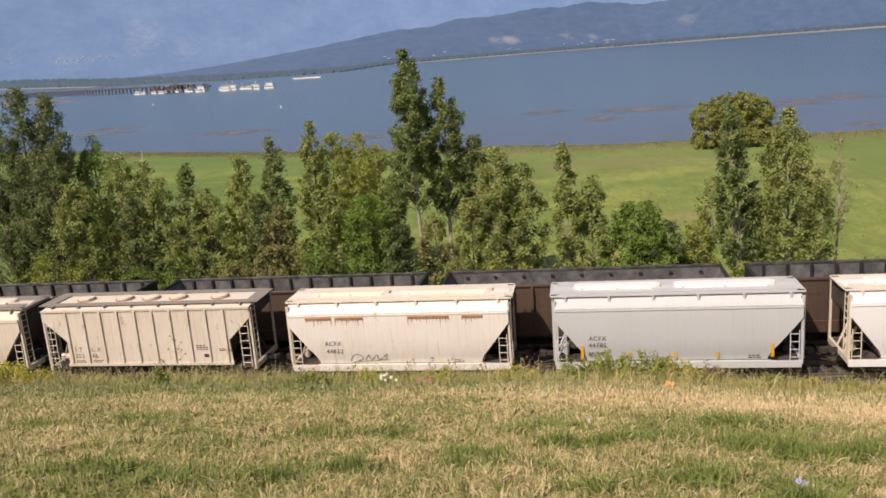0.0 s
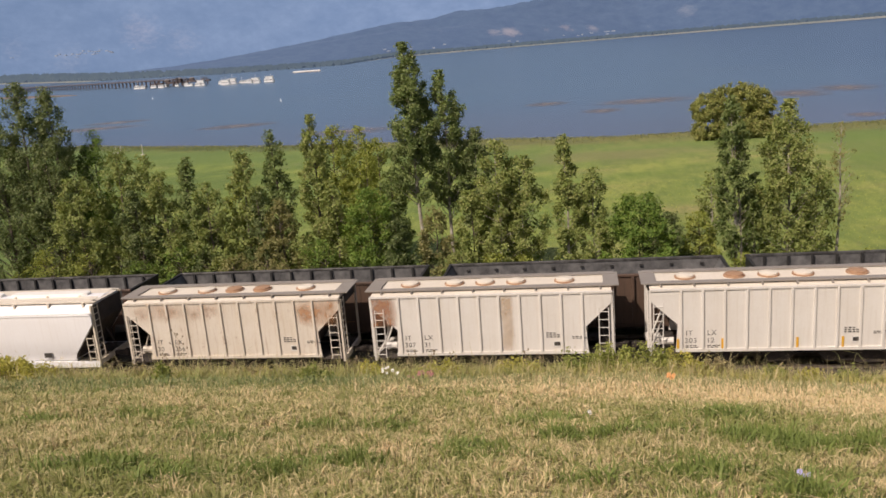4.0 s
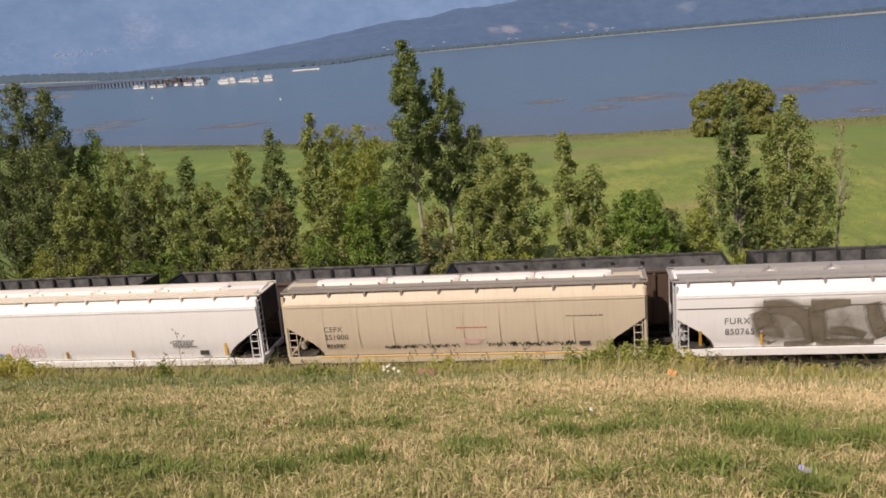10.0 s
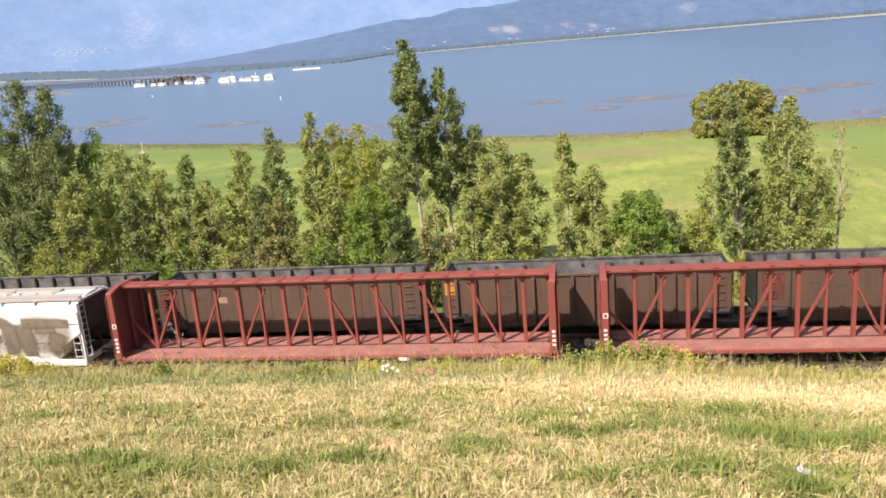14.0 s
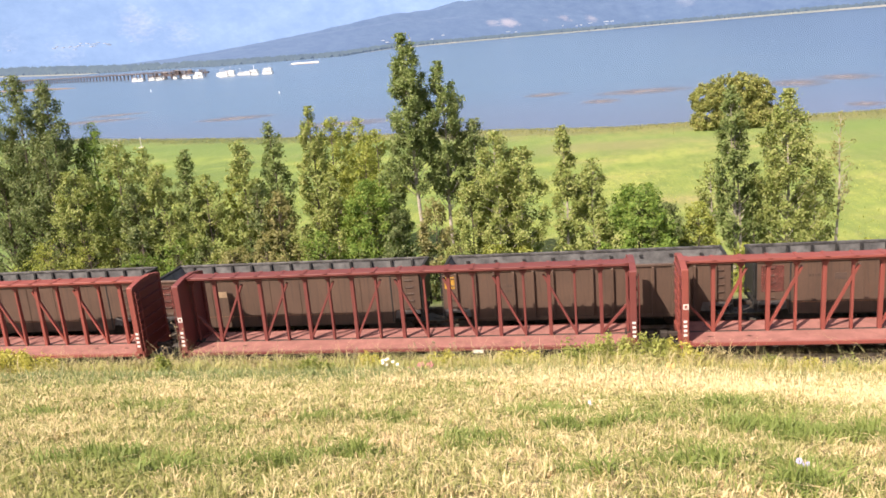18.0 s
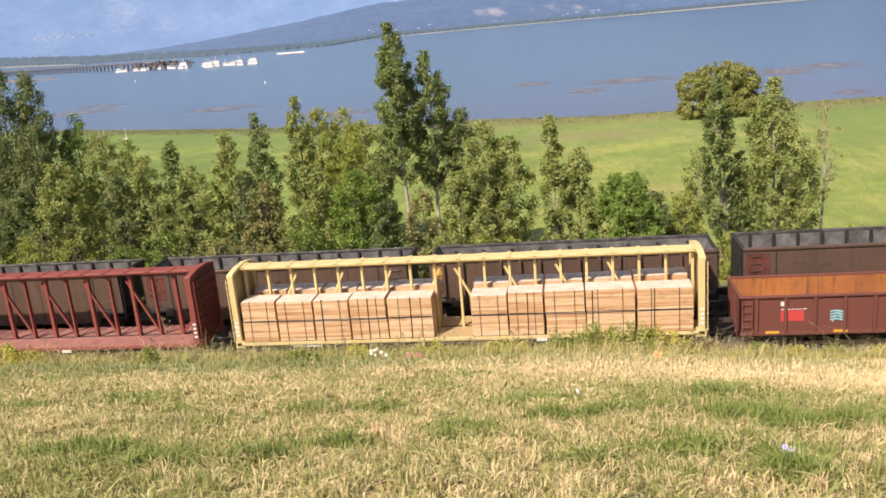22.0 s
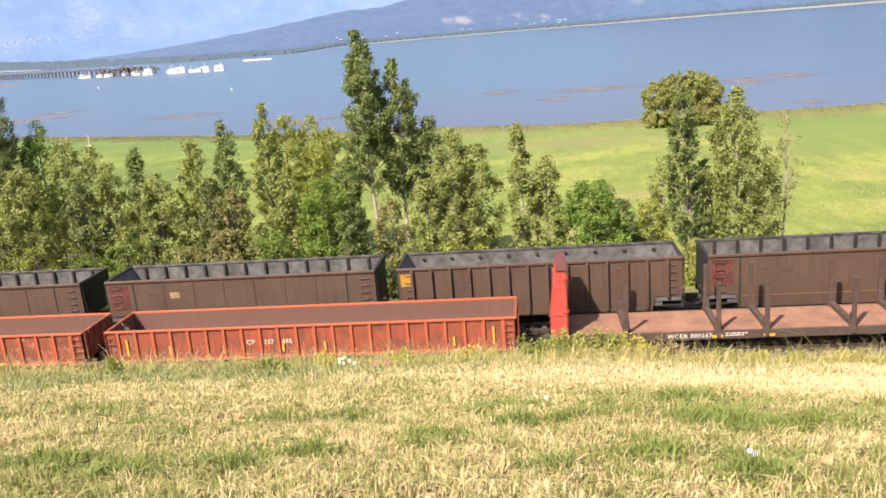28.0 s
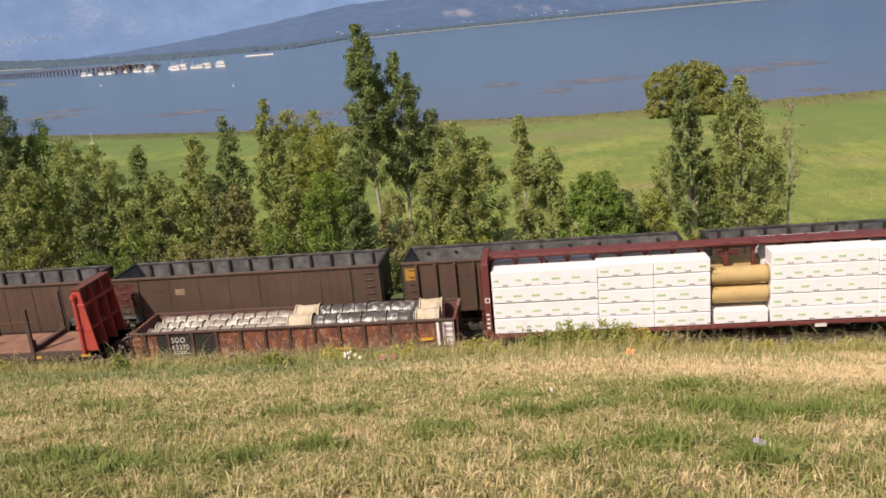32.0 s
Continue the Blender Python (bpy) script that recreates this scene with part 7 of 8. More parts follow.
M_REED = blade_material("marsh_sedge", (0.46, 0.48, 0.13), (0.33, 0.40, 0.08), (0.40, 0.44, 0.11), 0.4, 0.6)
M_REED_BROWN = blade_material("brown_reeds", (0.34, 0.31, 0.12), (0.22, 0.26, 0.075), (0.30, 0.28, 0.11), 0.42, 0.6)

tufts("meadow_grass", "tall bright marsh sedge", 14000, (-60, 44, 14, 56), (0.08, 0.22), (0.02, 0.045), M_REED, rng, 1.3,
      lambda x, y: (x > -0.9 * (y + 38) * 0.95) & (x < 0.43 * (y + 38) + 3))
xs = rng.uniform(-125, 62, 16000)
ys = np.array([shore(a) for a in xs.tolist()]) + 3.0 - np.abs(rng.normal(scale=5.5, size=len(xs)))
blades("shore_reeds", "brown and green reeds along the shore", xs, ys, (0.08, 0.24), (0.05, 0.11), M_REED_BROWN, rng, 1.3)

# the lawn on the slope, its blades thicker where they are farther off
for name, n, d0, d1, ln, wd in (("lawn_grass", 85000, 4.7, 10.5, (0.035, 0.14), (0.004, 0.010)), ("lawn_grass", 80000, 10.5, 16.0, (0.04, 0.16), (0.007, 0.016)), ("lawn_grass", 62000, 16.0, 24.5, (0.05, 0.18), (0.008, 0.018))):
    d = np.sqrt(rng.uniform(d0 * d0, d1 * d1, n))
    xs = d * rng.uniform(-0.98, 0.5, n)
    ys = EYE[1] + d
    blades(name, "mown slope of dried and green grass", xs, ys, ln, wd, M_BLADE, rng, 1.1)

# greener and darker tufts
xs, ys = [], []
for x, y, r, n in ((-5.5, -30.4, 0.36, 900), (-7.6, -25.9, 0.36, 520), (-2.9, -27.2, 0.32, 480), (-2.7, -29.9, 0.26, 420), (-0.7, -26.5, 0.36, 760), (-0.3, -28.1, 0.26, 460), (-1.4, -29.1, 0.32, 560), (0.1, -28.1, 0.22, 320), (2.0, -26.0, 0.34, 620), (2.1, -28.0, 0.36, 900), (2.5, -28.7, 0.34, 900), (3.1, -28.8, 0.40, 900), (1.0, -30.3, 0.26, 900), (1.8, -31.3, 0.24, 520), (-5.0, -28.4, 0.22, 240), (-9.3, -26.4, 0.34, 360),
                   (0.0, -30.9, 0.18, 300), (-4.0, -27.2, 0.26, 300), (0.8, -27.6, 0.28, 340), (-6.0, -27.3, 0.24, 240), (-3.3, -30.6, 0.22, 340), (-4.3, -30.9, 0.26, 420), (-12.5, -21.5, 0.7, 340), (-2.4, -23.0, 0.5, 260)):
    xs.append(x + rng.normal(scale=r * 0.9, size=n))
    ys.append(y + rng.normal(scale=r * 0.63, size=n))
blades("grass_tufts", "dark green grass tufts in the dry lawn", np.concatenate(xs), np.concatenate(ys), (0.09, 0.24), (0.006, 0.013), M_BLADE_GREEN, rng, 0.8)
xs, ys = [], []
for i in range(150):
    d = math.sqrt(rng.uniform(6.5 ** 2, 20.0 ** 2))
    r = rng.uniform(0.08, 0.26) * (0.5 + d / 16)
    n = int(70 + 460 * r)
    xs.append(d * rng.uniform(-0.75, 0.45) + rng.normal(scale=r, size=n))
    ys.append(EYE[1] + d + rng.normal(scale=r, size=n) * 0.7)
blades("clover_patches", "green tufts and clover scattered in the dry lawn", np.concatenate(xs), np.concatenate(ys), (0.05, 0.15), (0.004, 0.0095), M_BLADE_GREEN, rng, 0.8)
# tussocks of longer dead straw
xs, ys = [], []
for i in range(330):
    d = math.sqrt(rng.uniform(6.0 ** 2, 21.0 ** 2))
    r = rng.uniform(0.05, 0.16) * (0.5 + d / 16)
    n = int(18 + 240 * r)
    xs.append(d * rng.uniform(-0.80, 0.48) + rng.normal(scale=r, size=n))
    ys.append(EYE[1] + d + rng.normal(scale=r, size=n) * 0.6)
blades("straw_tussocks", "tussocks of long pale dead grass in the lawn", np.concatenate(xs), np.concatenate(ys), (0.07, 0.17), (0.003, 0.008), M_BLADE_STRAW, rng, 1.2)
# bluish band of taller grass before the edge of the slope
xs, ys = rng.uniform(-23, 7, 17000), -18.2 + rng.normal(scale=1.6, size=17000)
blades("tall_grass", "taller bluish-green grass along the edge", xs, ys, (0.10, 0.28), (0.007, 0.014), M_BLADE_BLUE, rng, 0.45)
# seeding straw at the edge, thinner to one side
xs = rng.uniform(-24, 11, 21000)
ys = -14.6 + rng.normal(scale=0.9, size=len(xs))
ok = rng.random(len(xs)) < np.where(xs > 3.0, 0.35, 1.0)
blades("edge_straw", "tall seeding straw and weeds on the edge of the slope", xs[ok], ys[ok], (0.22, 0.58), (0.007, 0.015), M_BLADE_DRY, rng, 0.8)
xs, ys = rng.uniform(-24, 10, 5200), -14.4 + rng.normal(scale=0.7, size=5200)
blades("seed_stalks", "thin tall seeding stalks above the weeds", xs, ys, (0.45, 0.95), (0.004, 0.008), M_BLADE_DRY, rng, 0.9)
xs, ys = rng.uniform(-24, 10, 15000), -15.0 + rng.normal(scale=0.8, size=15000)
blades("yellow_weeds", "yellow-green weeds along the edge", xs, ys, (0.20, 0.50), (0.007, 0.016), M_BLADE_OLIVE, rng, 0.9)
xs, ys = rng.uniform(-24, 10, 9000), -13.2 + rng.normal(scale=0.8, size=9000)
blades("bank_weeds", "rough green weeds over the bank", xs, ys, (0.14, 0.34), (0.008, 0.018), M_BLADE_GREEN, rng, 0.6)


def weed(name, label, x, y, h, w, leaf, seed, n, size=0.085, category="weed", group="weeds on the slope edge"):
    """A leafy weed clump: many stems from one root, leaves along them."""
    r = np.random.default_rng(seed)
    ob = thing(name, label, category, group)
    base = ground_z(x, y)
    ob.location = (x, y, base)
    bm, cent = B(), []
    for i in range(max(6, int(w * 16))):
        a, q = r.random() * 6.283, w * 0.5 * math.sqrt(r.random())
        hh = h * (1 - 0.55 * (2 * q / w) ** 2) * r.uniform(0.7, 1.1)
        foot = np.array((math.cos(a) * q * 0.7, math.sin(a) * q * 0.5, 0.0))
        tip = np.array((math.cos(a) * q, math.sin(a) * q * 0.7, hh))
        tube(bm, [foot, (foot + tip) / 2 + np.array((0, 0, 0.04)), tip], 0.008, 4, 0.003)
        for j in range(6):
            cent.append(foot + (tip - foot) * (0.25 + 0.15 * j) + r.normal(scale=0.04, size=3))
    part("stems", bm, M_BARK, ob)
    cent = np.array(cent)
    pick = r.integers(0, len(cent), n)
    v, f = leaf_cloud(cent[pick] + r.normal(scale=0.07, size=(n, 3)), r.uniform(0.6, 1.2, n) * size, r, None, 0.6)
    leaves = new("leaves", fast_mesh("leaves", v, f, leaf))
    leaves.parent = ob
    return ob, cent


def bloom_material(name, a, b):
    return plain(name, a, b, 20.0, 0.6, 0, 0.0)


M_YELLOW_BLOOM = bloom_material("yellow_blossom", (0.62, 0.50, 0.06), (0.5, 0.42, 0.10))
M_WHITE_BLOOM = bloom_material("white_petals", (0.80, 0.79, 0.76), (0.72, 0.70, 0.66))
M_PINK_BLOOM = bloom_material("dusty_pink_petals", (0.42, 0.15, 0.16), (0.30, 0.11, 0.12))
M_ORANGE_BLOOM = bloom_material("orange_petals", (0.80, 0.38, 0.14), (0.7, 0.33, 0.12))
M_BLUE_BLOOM = bloom_material("lilac_blue_petals", (0.33, 0.31, 0.60), (0.43, 0.41, 0.66))


def petals(parent, name, centre, r, n, mat, tilt=(0, -0.6, 0.8)):
    """One flower head: petals round a middle, turned towards the light."""
    bm = B()
    axis = Vector(tilt).normalized()
    u = axis.orthogonal().normalized()
    w = axis.cross(u)
    c = Vector(centre)
    for i in range(n):
        a = 2 * math.pi * i / n
        d, s = u * math.cos(a) + w * math.sin(a), u * -math.sin(a) + w * math.cos(a)
        bm.faces.new([bm.verts.new(p) for p in (c + d * r * 0.15, c + d * r * 0.7 + s * r * 0.28 + axis * r * 0.1, c + d * r, c + d * r * 0.7 - s * r * 0.28 + axis * r * 0.1)])
    return part(name, bm, mat, parent)


WEED = {
    "deep": leaf_material("weed_leaves_green", (0.17, 0.22, 0.05), (0.27, 0.31, 0.08), (0.40, 0.41, 0.14)),
    "aspen": leaf_material("weed_leaves_mixed", (0.21, 0.25, 0.06), (0.33, 0.36, 0.09), (0.46, 0.45, 0.16)),
    "light": leaf_material("weed_leaves_yellow", (0.32, 0.32, 0.06), (0.46, 0.43, 0.09), (0.58, 0.52, 0.16)),
    "dry": leaf_material("weed_leaves_dry", (0.24, 0.20, 0.10), (0.34, 0.28, 0.15), (0.46, 0.38, 0.22)),
}
rnd = random.Random(9)
# the green shrub on the edge and the weeds beside it
for i, (x, y, h, w, kind, n) in enumerate(((-0.3, -14.7, 0.85, 1.7, "deep", 1500), (0.7, -14.5, 1.05, 1.6, "aspen", 1700), (1.6, -14.8, 1.0, 1.5, "aspen", 1700), (2.6, -14.6, 0.95, 1.4, "light", 1500), (3.5, -14.6, 0.72, 1.4, "dry", 1100), (-19.2, -15.3, 0.85, 2.2, "light", 2200), (-18.4, -16.0, 0.6, 2.0, "light", 1600), (-20.4, -16.2, 0.6, 2.0, "light", 1600), (-17.9, -15.2, 0.55, 1.5, "light", 1200),
                                           (-2.2, -14.8, 0.6, 1.4, "light", 1100), (-4.4, -14.9, 0.55, 1.5, "light", 900), (-6.6, -15.2, 0.5, 1.2, "light", 800), (-10.4, -15.3, 0.5, 1.3, "dry", 700), (-14.6, -14.9, 0.5, 1.4, "dry", 700), (5.2, -14.6, 0.55, 1.0, "deep", 700), (6.3, -14.5, 0.5, 1.0, "light", 700), (7.4, -14.6, 0.5, 1.0, "deep", 700), (8.8, -14.6, 0.45, 1.2, "light", 700), (-12.6, -16.8, 0.55, 0.5, "deep", 500), (-8.0, -16.4, 0.4, 0.9, "deep", 500))):
    ob, cent = weed("weed_shrub" if h > 0.65 else "weed_clump", "leafy green shrub on the edge of the slope" if h > 0.65 else "low leafy weeds on the edge of the slope", x, y, h, w, WEED[kind], 500 + i, n * 2)
    if kind == "light" or i in (12, 14):
        for k in range(10 if h < 0.7 else 14):
            p = cent[rnd.randrange(len(cent))]
            petals(ob, "blossom", (p[0], p[1], p[2] + 0.08), 0.05, 6, M_YELLOW_BLOOM)


for i in range(20):
    x = -19.0 + 0.85 * i + rnd.uniform(-0.3, 0.3)
    weed("dry_weed_clump", "dead tan weeds on the edge of the slope", x, -14.5 + rnd.uniform(-0.3, 0.3), rnd.uniform(0.42, 0.7), rnd.uniform(0.7, 1.3), WEED["dry"], 700 + i, 420, 0.05)


def dry_stalk(x, y, h, seed):
    """A tall dead weed with a branching, seeded top."""
    r = random.Random(seed)
    ob = thing("dry_weed_stalk", "tall dead weed stalk with branching seed heads", "weed", "dry stalks on the slope edge")
    ob.location = (x, y, ground_z(x, y) - 0.02)
    lean = r.uniform(-0.12, 0.12)
    part("stem", tube(B(), [(0, 0, 0), (lean * 0.3, 0, h * 0.5), (lean, 0, h)], 0.012, 5, 0.004), M_STRAW, ob)
    for i in range(9):
        u = 0.45 + 0.55 * i / 9
        a = r.random() * 6.283
        q = h * 0.20 * (1.25 - u) + 0.05
        x0 = lean * u
        tip = (x0 + math.cos(a) * q, math.sin(a) * q, h * u + q * 0.8)
        br = part("branch", tube(B(), [(x0, 0, h * u), tip], 0.006, 4, 0.003), M_STRAW, ob)
        part("seed_head", disc(B(), tip, 2, 0.022, 0.05, 6, 0.02), M_STRAW, br)


M_STRAW = plain("dead_stalks", (0.32, 0.25, 0.16), (0.22, 0.16, 0.1), 8.0, 0.9)
for i, (x, h) in enumerate(((-13.4, 1.75), (-13.9, 1.0), (-16.2, 0.7), (-15.2, 0.8), (-11.6, 0.75), (-9.2, 0.7), (-7.6, 0.8), (-5.6, 0.95), (-4.9, 1.0), (-4.2, 0.9), (-3.3, 0.75), (-1.5, 0.85), (-18.3, 0.6), (-12.5, 0.75), (-10.2, 0.6), (-1.9, 1.0))):
    dry_stalk(x, -14.2 + 0.15 * (i % 4), h, 40 + i)


def flowers(name, label, x, y, heads, r, mat, h, spread, seed, count=8):
    q = random.Random(seed)
    ob = thing(name, label, "flower", "flowers on the slope")
    ob.location = (x, y, ground_z(x, y) - 0.01)
    for i in range(heads):
        px, py, hh = q.uniform(-spread, spread), q.uniform(-spread, spread) * 0.5, h * q.uniform(0.75, 1.1)
        stem = part("stem", tube(B(), [(px * 0.6, py * 0.6, 0), (px, py, hh)], 0.004, 4, 0.003), M_STRAW, ob)
        petals(stem, "flower_head", (px, py, hh), r * q.uniform(0.8, 1.15), count, mat, (-0.2, -0.75, 0.6))


flowers("daisy_clump", "clump of white daisies in the grass", -5.19, -18.0, 7, 0.045, M_WHITE_BLOOM, 0.34, 0.30, 1)
flowers("pink_flower_clump", "clump of dusty pink flowers in the grass", -4.35, -18.4, 13, 0.045, M_PINK_BLOOM, 0.26, 0.32, 2, 6)
flowers("orange_flower", "single pale orange blossom in the grass", 1.92, -18.8, 4, 0.06, M_ORANGE_BLOOM, 0.22, 0.10, 3)
flowers("chicory_flower", "pale lilac-blue chicory blossoms", 1.90, -30.75, 3, 0.03, M_BLUE_BLOOM, 0.16, 0.055, 4, 10)
flowers("white_flower", "small white blossom in the lawn", -0.05, -26.4, 2, 0.025, M_WHITE_BLOOM, 0.14, 0.06, 5)

# posts on the shore meadow
M_POST = plain("weathered_white_post", (0.62, 0.6, 0.55), (0.45, 0.42, 0.38), 4.0, 0.8)
for x, y, h in ((-89.6, 119.4, 2.3), (-98.4, 126.0, 1.7), (-99.6, 126.0, 1.6)):
    p = thing("marker_post", "pale weathered post on the shore meadow", "post", "shore posts")
    p.location = (x, y, ground_z(x, y) - 0.1)
    part("shaft", tube(B(), [(0, 0, 0), (0.1 if h < 2 else 0.02, 0, h)], 0.10, 6, 0.07), M_POST, p)
    part("foot", box(B(), -0.5, 0.5, -0.4, 0.4, 0, 0.25), M_POST, p)

# ---- wharf, boats and far shore ----
M_WHARF = plain("wharf_timber", (0.075, 0.056, 0.055), (0.125, 0.10, 0.095), 0.2, 0.9)
M_SHED_ROOF = plain("grey_shed_roof", (0.30, 0.28, 0.28), (0.2, 0.19, 0.19), 0.3, 0.8)
M_HULL = plain("white_hull", (0.82, 0.82, 0.80), (0.72, 0.72, 0.72), 0.5, 0.4)
M_CABIN_GLASS = plain("dark_cabin_glass", (0.08, 0.10, 0.13), (0.14, 0.16, 0.19), 0.5, 0.2)
M_MUD = plain("pale_mud", (0.22, 0.17, 0.14), (0.16, 0.13, 0.11), 0.05, 0.95)
wharf = thing("wharf", "long timber wharf on pilings with a dark landing", "wharf")
W0, W1 = Vector((-1180, 1480, 0)), Vector((-412, 800, 0))
step = (W1 - W0) / 74
side = Vector((-step.y, step.x, 0)).normalized()
bm = B()
a, b = W0, W1
quad = [a - side * 2.5, b - side * 2.5, b + side * 2.5, a + side * 2.5]
lo = [bm.verts.new((p.x, p.y, 4.2)) for p in quad]
hi = [bm.verts.new((p.x, p.y, 5.4)) for p in quad]
bm.faces.new(lo[::-1])
bm.faces.new(hi)
for i in range(4):
    bm.faces.new((lo[i], lo[(i + 1) % 4], hi[(i + 1) % 4], hi[i]))
part("wharf_deck", bm, M_WHARF, wharf)
for i in range(75):
    p = W0 + step * i
    part("piling", tube(B(), [(p.x, p.y, -4), (p.x, p.y, 4.3)], 1.0, 5), M_WHARF, wharf)
part("railing", tube(B(), [(W0.x, W0.y - 2.5, 6.4), (W1.x, W1.y - 2.5, 6.4)], 0.2, 4), M_WHARF, wharf)
for i in range(34):
    p = W1 + Vector((rnd.uniform(-40, 26), rnd.uniform(-14, 10), 0))
    part("piling", tube(B(), [(p.x, p.y, -4), (p.x, p.y, rnd.uniform(3.5, 7.5))], 0.45, 5), M_WHARF, wharf)
for i in range(9):
    p = W1 + Vector((-36 + 7.2 * i, rnd.uniform(-10, 4), 0))
    part("landing_stage", box(B(), p.x - 4.4, p.x + 4.4, p.y - 2, p.y + 2, 1.2, 2.4 + rnd.uniform(0, 1.0)), M_WHARF, wharf)
for dx, w, h in ((-22, 5.0, 4.4), (-8, 4.0, 5.6), (6, 4.5, 4.8)):
    shed = part("shed", box(B(), W1.x + dx - w / 2, W1.x + dx + w / 2, W1.y - 4, W1.y, 2.4, 2.4 + h * 0.6), M_WHARF, wharf)
    part("shed_roof", slab(B(), [(W1.x + dx - w * 0.6, 2.4 + h * 0.6), (W1.x + dx, 2.4 + h * 0.85), (W1.x + dx + w * 0.6, 2.4 + h * 0.6)], W1.y - 4.4, W1.y + 0.4), M_SHED_ROOF, shed)


def houseboat(x, y, length, h, seed):
    q = random.Random(seed)
    ob = thing("houseboat", "white moored houseboat with a dark window band", "boat", "boats at the wharf")
    ob.location = (x, y, LAKE - 0.2)
    part("hull", slab(B(), [(-length / 2, 0.9), (-length / 2 + 0.5, 0), (length / 2 - 0.8, 0), (length / 2, 0.9)], -1.8, 1.8), M_HULL, ob)
    cabin = part("cabin", box(B(), -length * 0.40, length * 0.34, -1.6, 1.6, 0.9, h), M_HULL, ob)
    part("window_band", box(B(), -length * 0.36, length * 0.30, -1.63, 1.63, 1.7, 2.3), M_CABIN_GLASS, cabin)
    part("roof", box(B(), -length * 0.46, length * 0.42, -1.9, 1.9, h, h + 0.2), M_HULL, ob)
    if q.random() < 0.6:
        part("mast", tube(B(), [(0, 0, h), (0, 0, h + q.uniform(2, 5))], 0.12, 4), M_HULL, ob)


for i, u in enumerate((0.0, 0.03, 0.07, 0.11, 0.16, 0.20, 0.24, 0.30, 0.38, 0.44, 0.53, 0.555, 0.58, 0.62, 0.66, 0.70, 0.735, 0.755, 0.78, 0.82, 0.86, 0.89, 0.915, 0.94, 0.965, 0.99)):
    big = i in (10, 16, 17, 21, 23)
    houseboat(-478 + 212 * u + rnd.uniform(-3, 3), 812 - 138 * u + rnd.uniform(-20, 14), rnd.uniform(8, 11) if big else rnd.uniform(4, 8), rnd.uniform(3.8, 5.2) if big else rnd.uniform(2.2, 3.4), i)
for x, y in ((-265, 450), (-128, 307)):
    b = thing("buoy", "small white buoy on the lake", "buoy", "buoys")
    b.location = (x, y, LAKE)
    part("float", disc(B(), (0, 0, 0.2), 2, 0.28, 0.5, 10, 0.2), M_HULL, b)
    part("top_mark", tube(B(), [(0, 0, 0.5), (0, 0, 1.3)], 0.10, 6), M_HULL, b)
for name, label, x0, x1, y, w in (("sandbar", "low pale sandbar in the lake", -400, -335, 1062, 12), ("sandbar", "brown mud spit beside the wharf", -760, -455, 800, 30)):
    ob = thing(name, label, "sandbar", kind="structure")
    bm = B()
    ring = []
    for i in range(28):
        a = 2 * math.pi * i / 28
        u = (x0 + x1) / 2 + (x1 - x0) / 2 * math.cos(a)
        ring.append(bm.verts.new((u, y - (u - (x0 + x1) / 2) * (0.8 if w > 20 else 0.6) + w * math.sin(a) * rnd.uniform(0.8, 1.2), LAKE - 0.1)))
    c0 = bm.verts.new(((x0 + x1) / 2, y, LAKE + (0.6 if w > 20 else 1.0)))
    for i in range(28):
        bm.faces.new((ring[i], ring[(i + 1) % 28], c0))
    part("sand", bm, M_MUD, ob)
    if w < 20:
        part("log_boom", tube(B(), [(x0 + 12, y + 8, LAKE + 1.2), (x1 - 8, y - 12, LAKE + 1.2)], 0.9, 6), M_HULL, ob, "pale log boom")


def strip(name, label, rows, mat, back=60):
    """A low bank across the water: azimuth, distance, lower and upper elevation as seen from the hill."""
    verts, faces = [], []
    for az, dist, lo, hi in rows:
        verts += [polar(az, dist, lo), polar(az, dist + back, hi)]
    for i in range(len(rows) - 1):
        faces.append((2 * i, 2 * i + 2, 2 * i + 3, 2 * i + 1))
    return tagged(new(name, mesh_of(name, verts, faces, mat)), label, "shore", kind="structure")


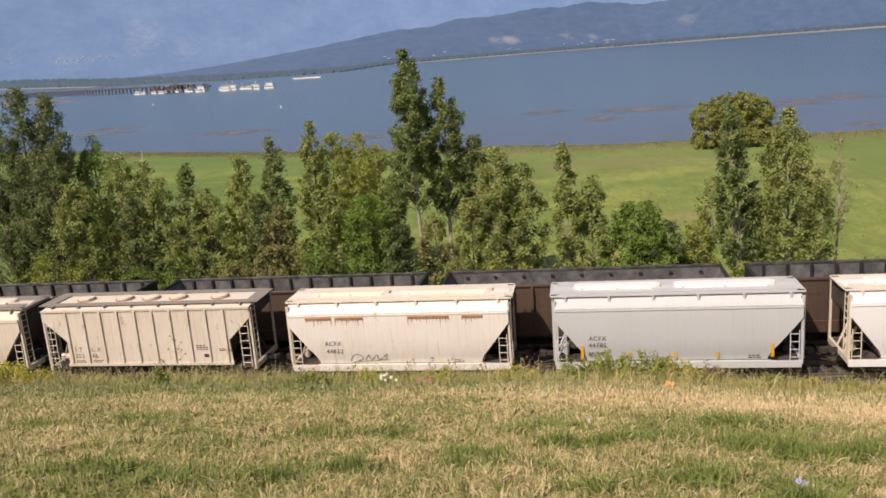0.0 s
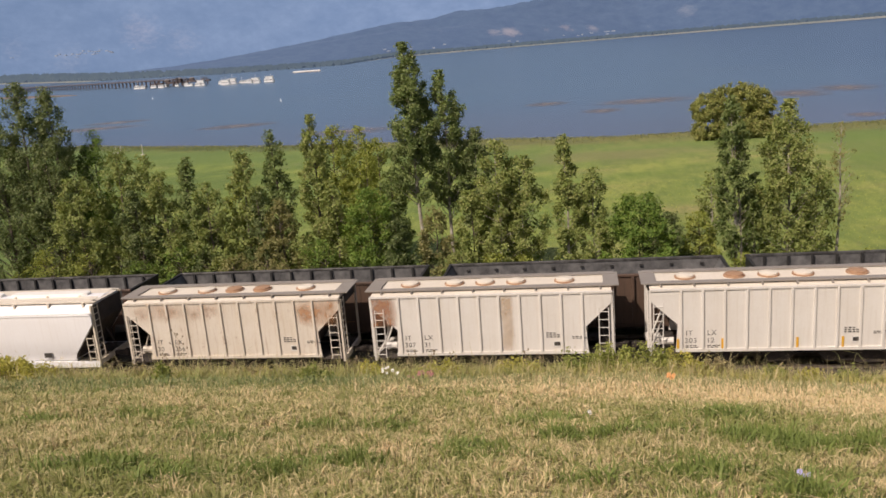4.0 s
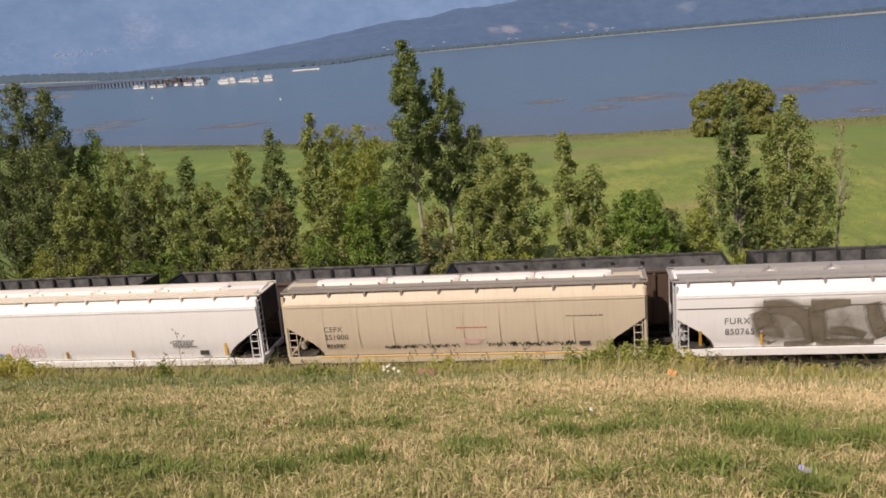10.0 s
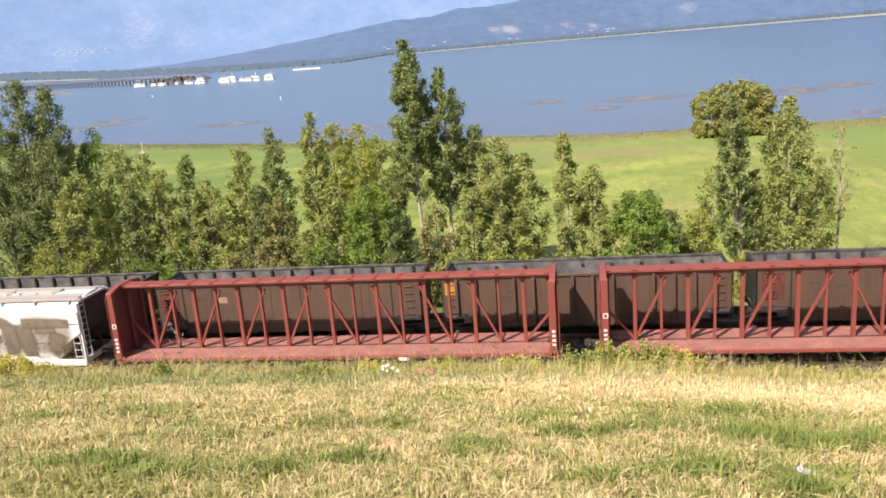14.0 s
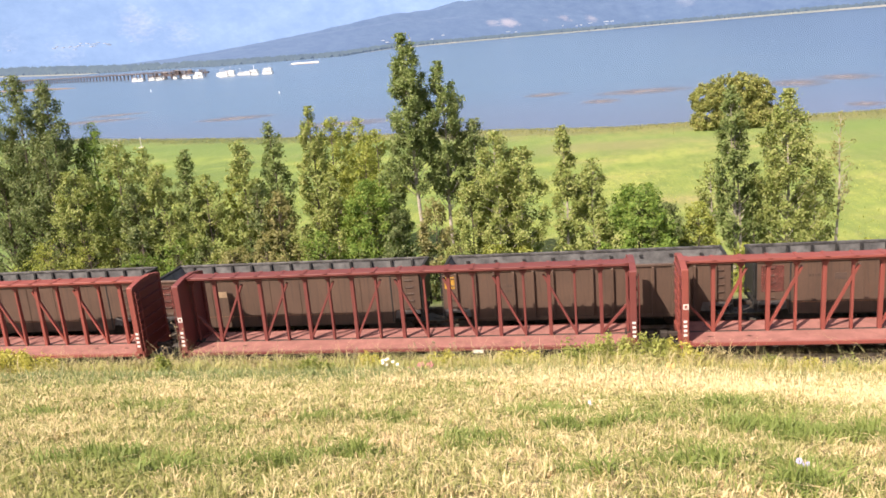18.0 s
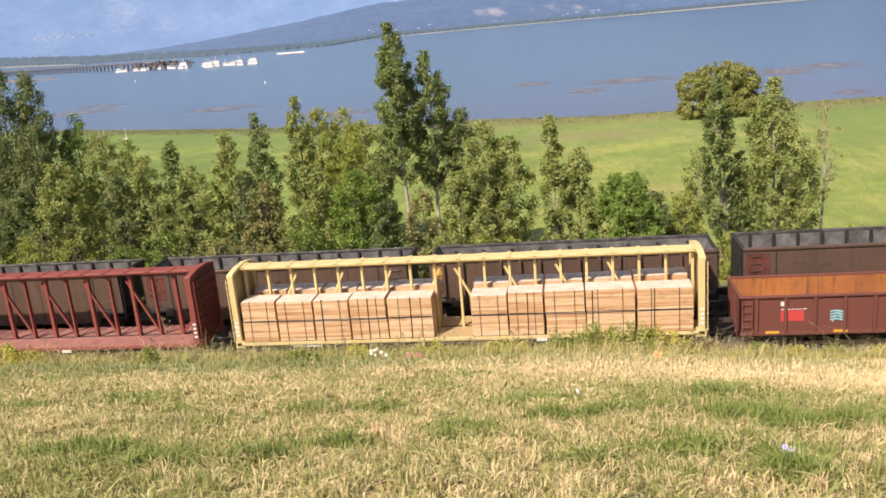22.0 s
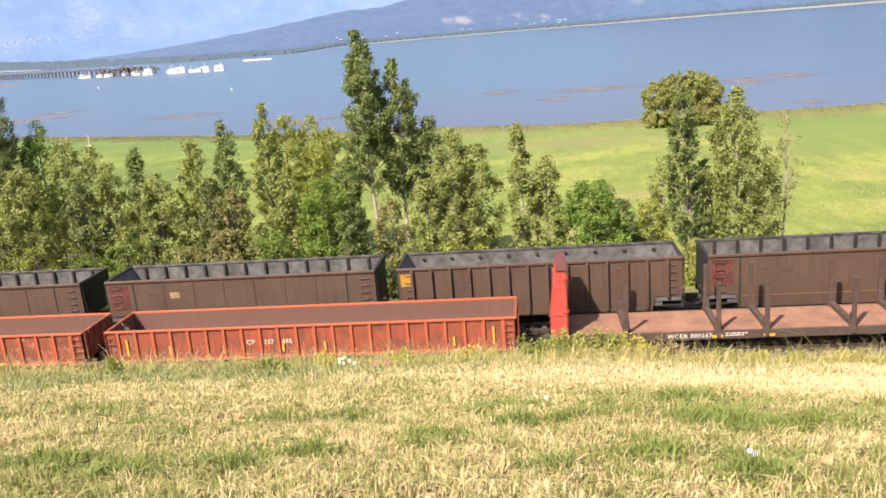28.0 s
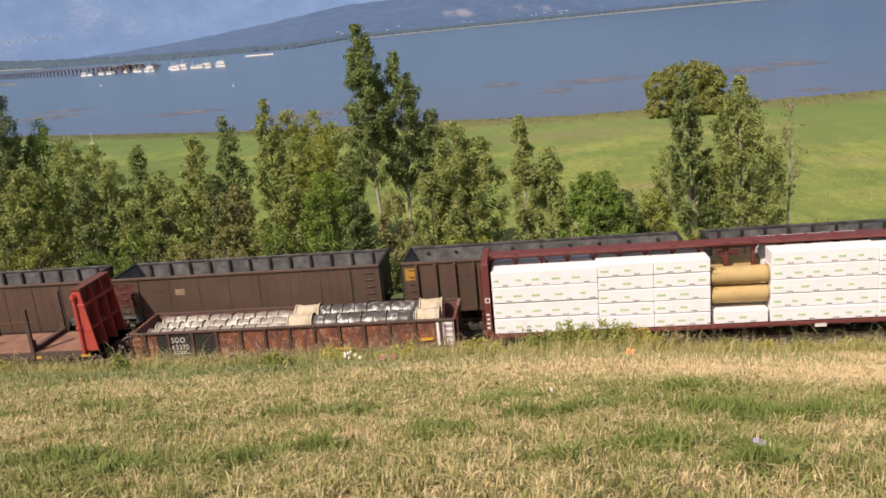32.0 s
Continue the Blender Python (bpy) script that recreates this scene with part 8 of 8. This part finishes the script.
SPIT = ((-44, 3900, 0.28, 0.36), (-37, 3900, -0.06, 0.02), (-31, 3000, -0.40, -0.32), (-24, 1850, -0.62, -0.55), (-20, 1750, -0.64, -0.57), (-16, 1700, -0.65, -0.57), (-12.4, 2950, -0.36, -0.28), (-8, 3150, -0.31, -0.23), (-4, 3500, -0.28, -0.20), (4, 3850, -0.26, -0.18), (12, 3900, -0.24, -0.14), (30, 3950, -0.24, -0.10))
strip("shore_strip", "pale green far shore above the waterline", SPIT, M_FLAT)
rng = np.random.default_rng(5)
verts, faces = [], []
for i in range(3600):
    az = rng.uniform(-43, -4) if i < 2500 else rng.uniform(-4, 22)
    dist, hi = np.interp(az, [r[0] for r in SPIT], [r[1] for r in SPIT]), np.interp(az, [r[0] for r in SPIT], [r[3] for r in SPIT])
    tall = np.interp(az, (-43, -36, -24, -16, -12, -8, 22), (0.66, 0.62, 0.56, 0.46, 0.40, 0.32, 0.34)) * rng.uniform(0.45, 1.0)
    d = dist + 70 + rng.uniform(0, 160)
    x, y, z = polar(az, d, hi - 0.06)
    h = d * math.tan(radians(tall))
    w = h * rng.uniform(0.5, 1.0)
    k = len(verts)
    verts += [(x - w, y, z), (x, y - w, z), (x + w, y, z), (x, y + w, z), (x - w * 0.8, y - w * 0.4, z + h * 0.55), (x + w * 0.8, y - w * 0.3, z + h * 0.6), (x + rng.normal() * w * 0.2, y, z + h)]
    faces += [(k, k + 1, k + 4), (k + 1, k + 2, k + 5), (k + 1, k + 5, k + 4), (k + 4, k + 5, k + 6), (k, k + 4, k + 3), (k + 2, k + 3, k + 5), (k + 3, k + 4, k + 6), (k + 3, k + 6, k + 5)]
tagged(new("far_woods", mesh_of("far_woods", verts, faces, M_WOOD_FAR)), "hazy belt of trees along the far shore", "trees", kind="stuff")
# the houses get the same painted haze through emission
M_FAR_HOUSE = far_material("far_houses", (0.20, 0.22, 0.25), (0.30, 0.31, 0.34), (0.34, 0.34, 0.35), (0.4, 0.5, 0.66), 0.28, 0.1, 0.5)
verts, faces = [], []
for i in range(46):
    if i < 30:
        az, el, d = -32.2 + rng.normal() * 1.0, 1.40 + rng.normal() * 0.07, 4260
    else:
        az, el, d = rng.uniform(-14, 3), rng.uniform(0.05, 0.25), 3500
    x, y, z = polar(az, d, el)
    w, h = rng.uniform(3, 8), rng.uniform(2, 4)
    k = len(verts)
    verts += [(x + a * w, y + b * 6, z + c * h) for a in (-1, 1) for b in (-1, 1) for c in (0, 1)]
    faces += [(k, k + 4, k + 5, k + 1), (k + 1, k + 5, k + 7, k + 3), (k, k + 1, k + 3, k + 2), (k + 4, k + 6, k + 7, k + 5)]
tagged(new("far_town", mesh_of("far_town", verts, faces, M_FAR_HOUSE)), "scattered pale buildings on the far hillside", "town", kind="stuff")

DRIFTS = ((-9.0, 189.0, 9.0, 20.0), (16.0, 178.0, 18.0, 24.0), (5.0, 157.0, 7.0, 16.0), (51.0, 171.0, 10.0, 30.0), (64.0, 179.0, 10.0, 28.0), (49.0, 116.0, 5.0, 11.0), (-96.0, 183.0, 17.0, 21.0), (-53.0, 145.0, 16.0, 20.0), (-164.0, 236.0, 18.0, 23.0), (-157.0, 211.0, 23.0, 22.0))


def drift_material():
    """Floating weed, thick in the middle of the drift and thinning out to its rim."""
    n = Nodes("brown_water_weed")
    n.done(n.mix(n.grey(n.noise(3.0, 5), 0.35, 0.7), (0.30, 0.235, 0.20), (0.25, 0.21, 0.19)), 0.6)
    far = n.node("ShaderNodeVectorMath")
    far.operation = "LENGTH"
    n.link(n.tc.outputs["Object"], far.inputs[0])
    rim = n.grey(n.math("ADD", far.outputs["Value"], n.math("MULTIPLY", n.math("SUBTRACT", n.noise(2.5, 5, 0.7), 0.5), 0.7)), 1.0, 0.15)
    n.link(n.math("MULTIPLY", rim, 0.5), n.bsdf.inputs["Alpha"])
    return n.mat


M_DRIFT = drift_material()
for i, (x, y, w, d) in enumerate(DRIFTS):
    q = random.Random(70 + i)
    bm = B()
    bm.faces.new([bm.verts.new((math.cos(a) * q.uniform(1.0, 1.1), math.sin(a) * q.uniform(1.0, 1.1), 0.0)) for a in (2 * math.pi * k / 24 for k in range(24))])
    drift = part("weed_drift", bm, M_DRIFT, None)
    drift.location, drift.scale = (x, y, LAKE + 0.02), (w * 0.8, d * 0.45, 1.0)
    tagged(drift, "brown drift of water weed on the lake", "weed", kind="stuff")


# ---- motion ----
PACE = ((0.0, 0.0), (5.5, -2.2), (9.0, -2.97), (11.0, -3.45), (13.0, -3.75), (16.5, -4.03), (25.0, -4.03), (28.0, -4.18), (32.0, -4.66))


def travelled(t):
    """How far the train has rolled to the left after t seconds."""
    return 11.416 * t - float(np.interp(t, [p[0] for p in PACE], [p[1] for p in PACE]))


def motions():
    for car, start in CARS:
        walk(car, [(t, pose(start - travelled(t), 0, 0)) for t in (0, 2, 4, 5.5, 7, 9, 11, 13, 16.5, 20, 25, 28, 30, 32)])
    for w, d in WHEELSETS:
        walk(w, [(k / FPS, pose(d, 0, 0.457, 0, -math.degrees(travelled(k / FPS) / 0.457) % 360, 0)) for k in range(int(32 * FPS) + 1)])


motions()
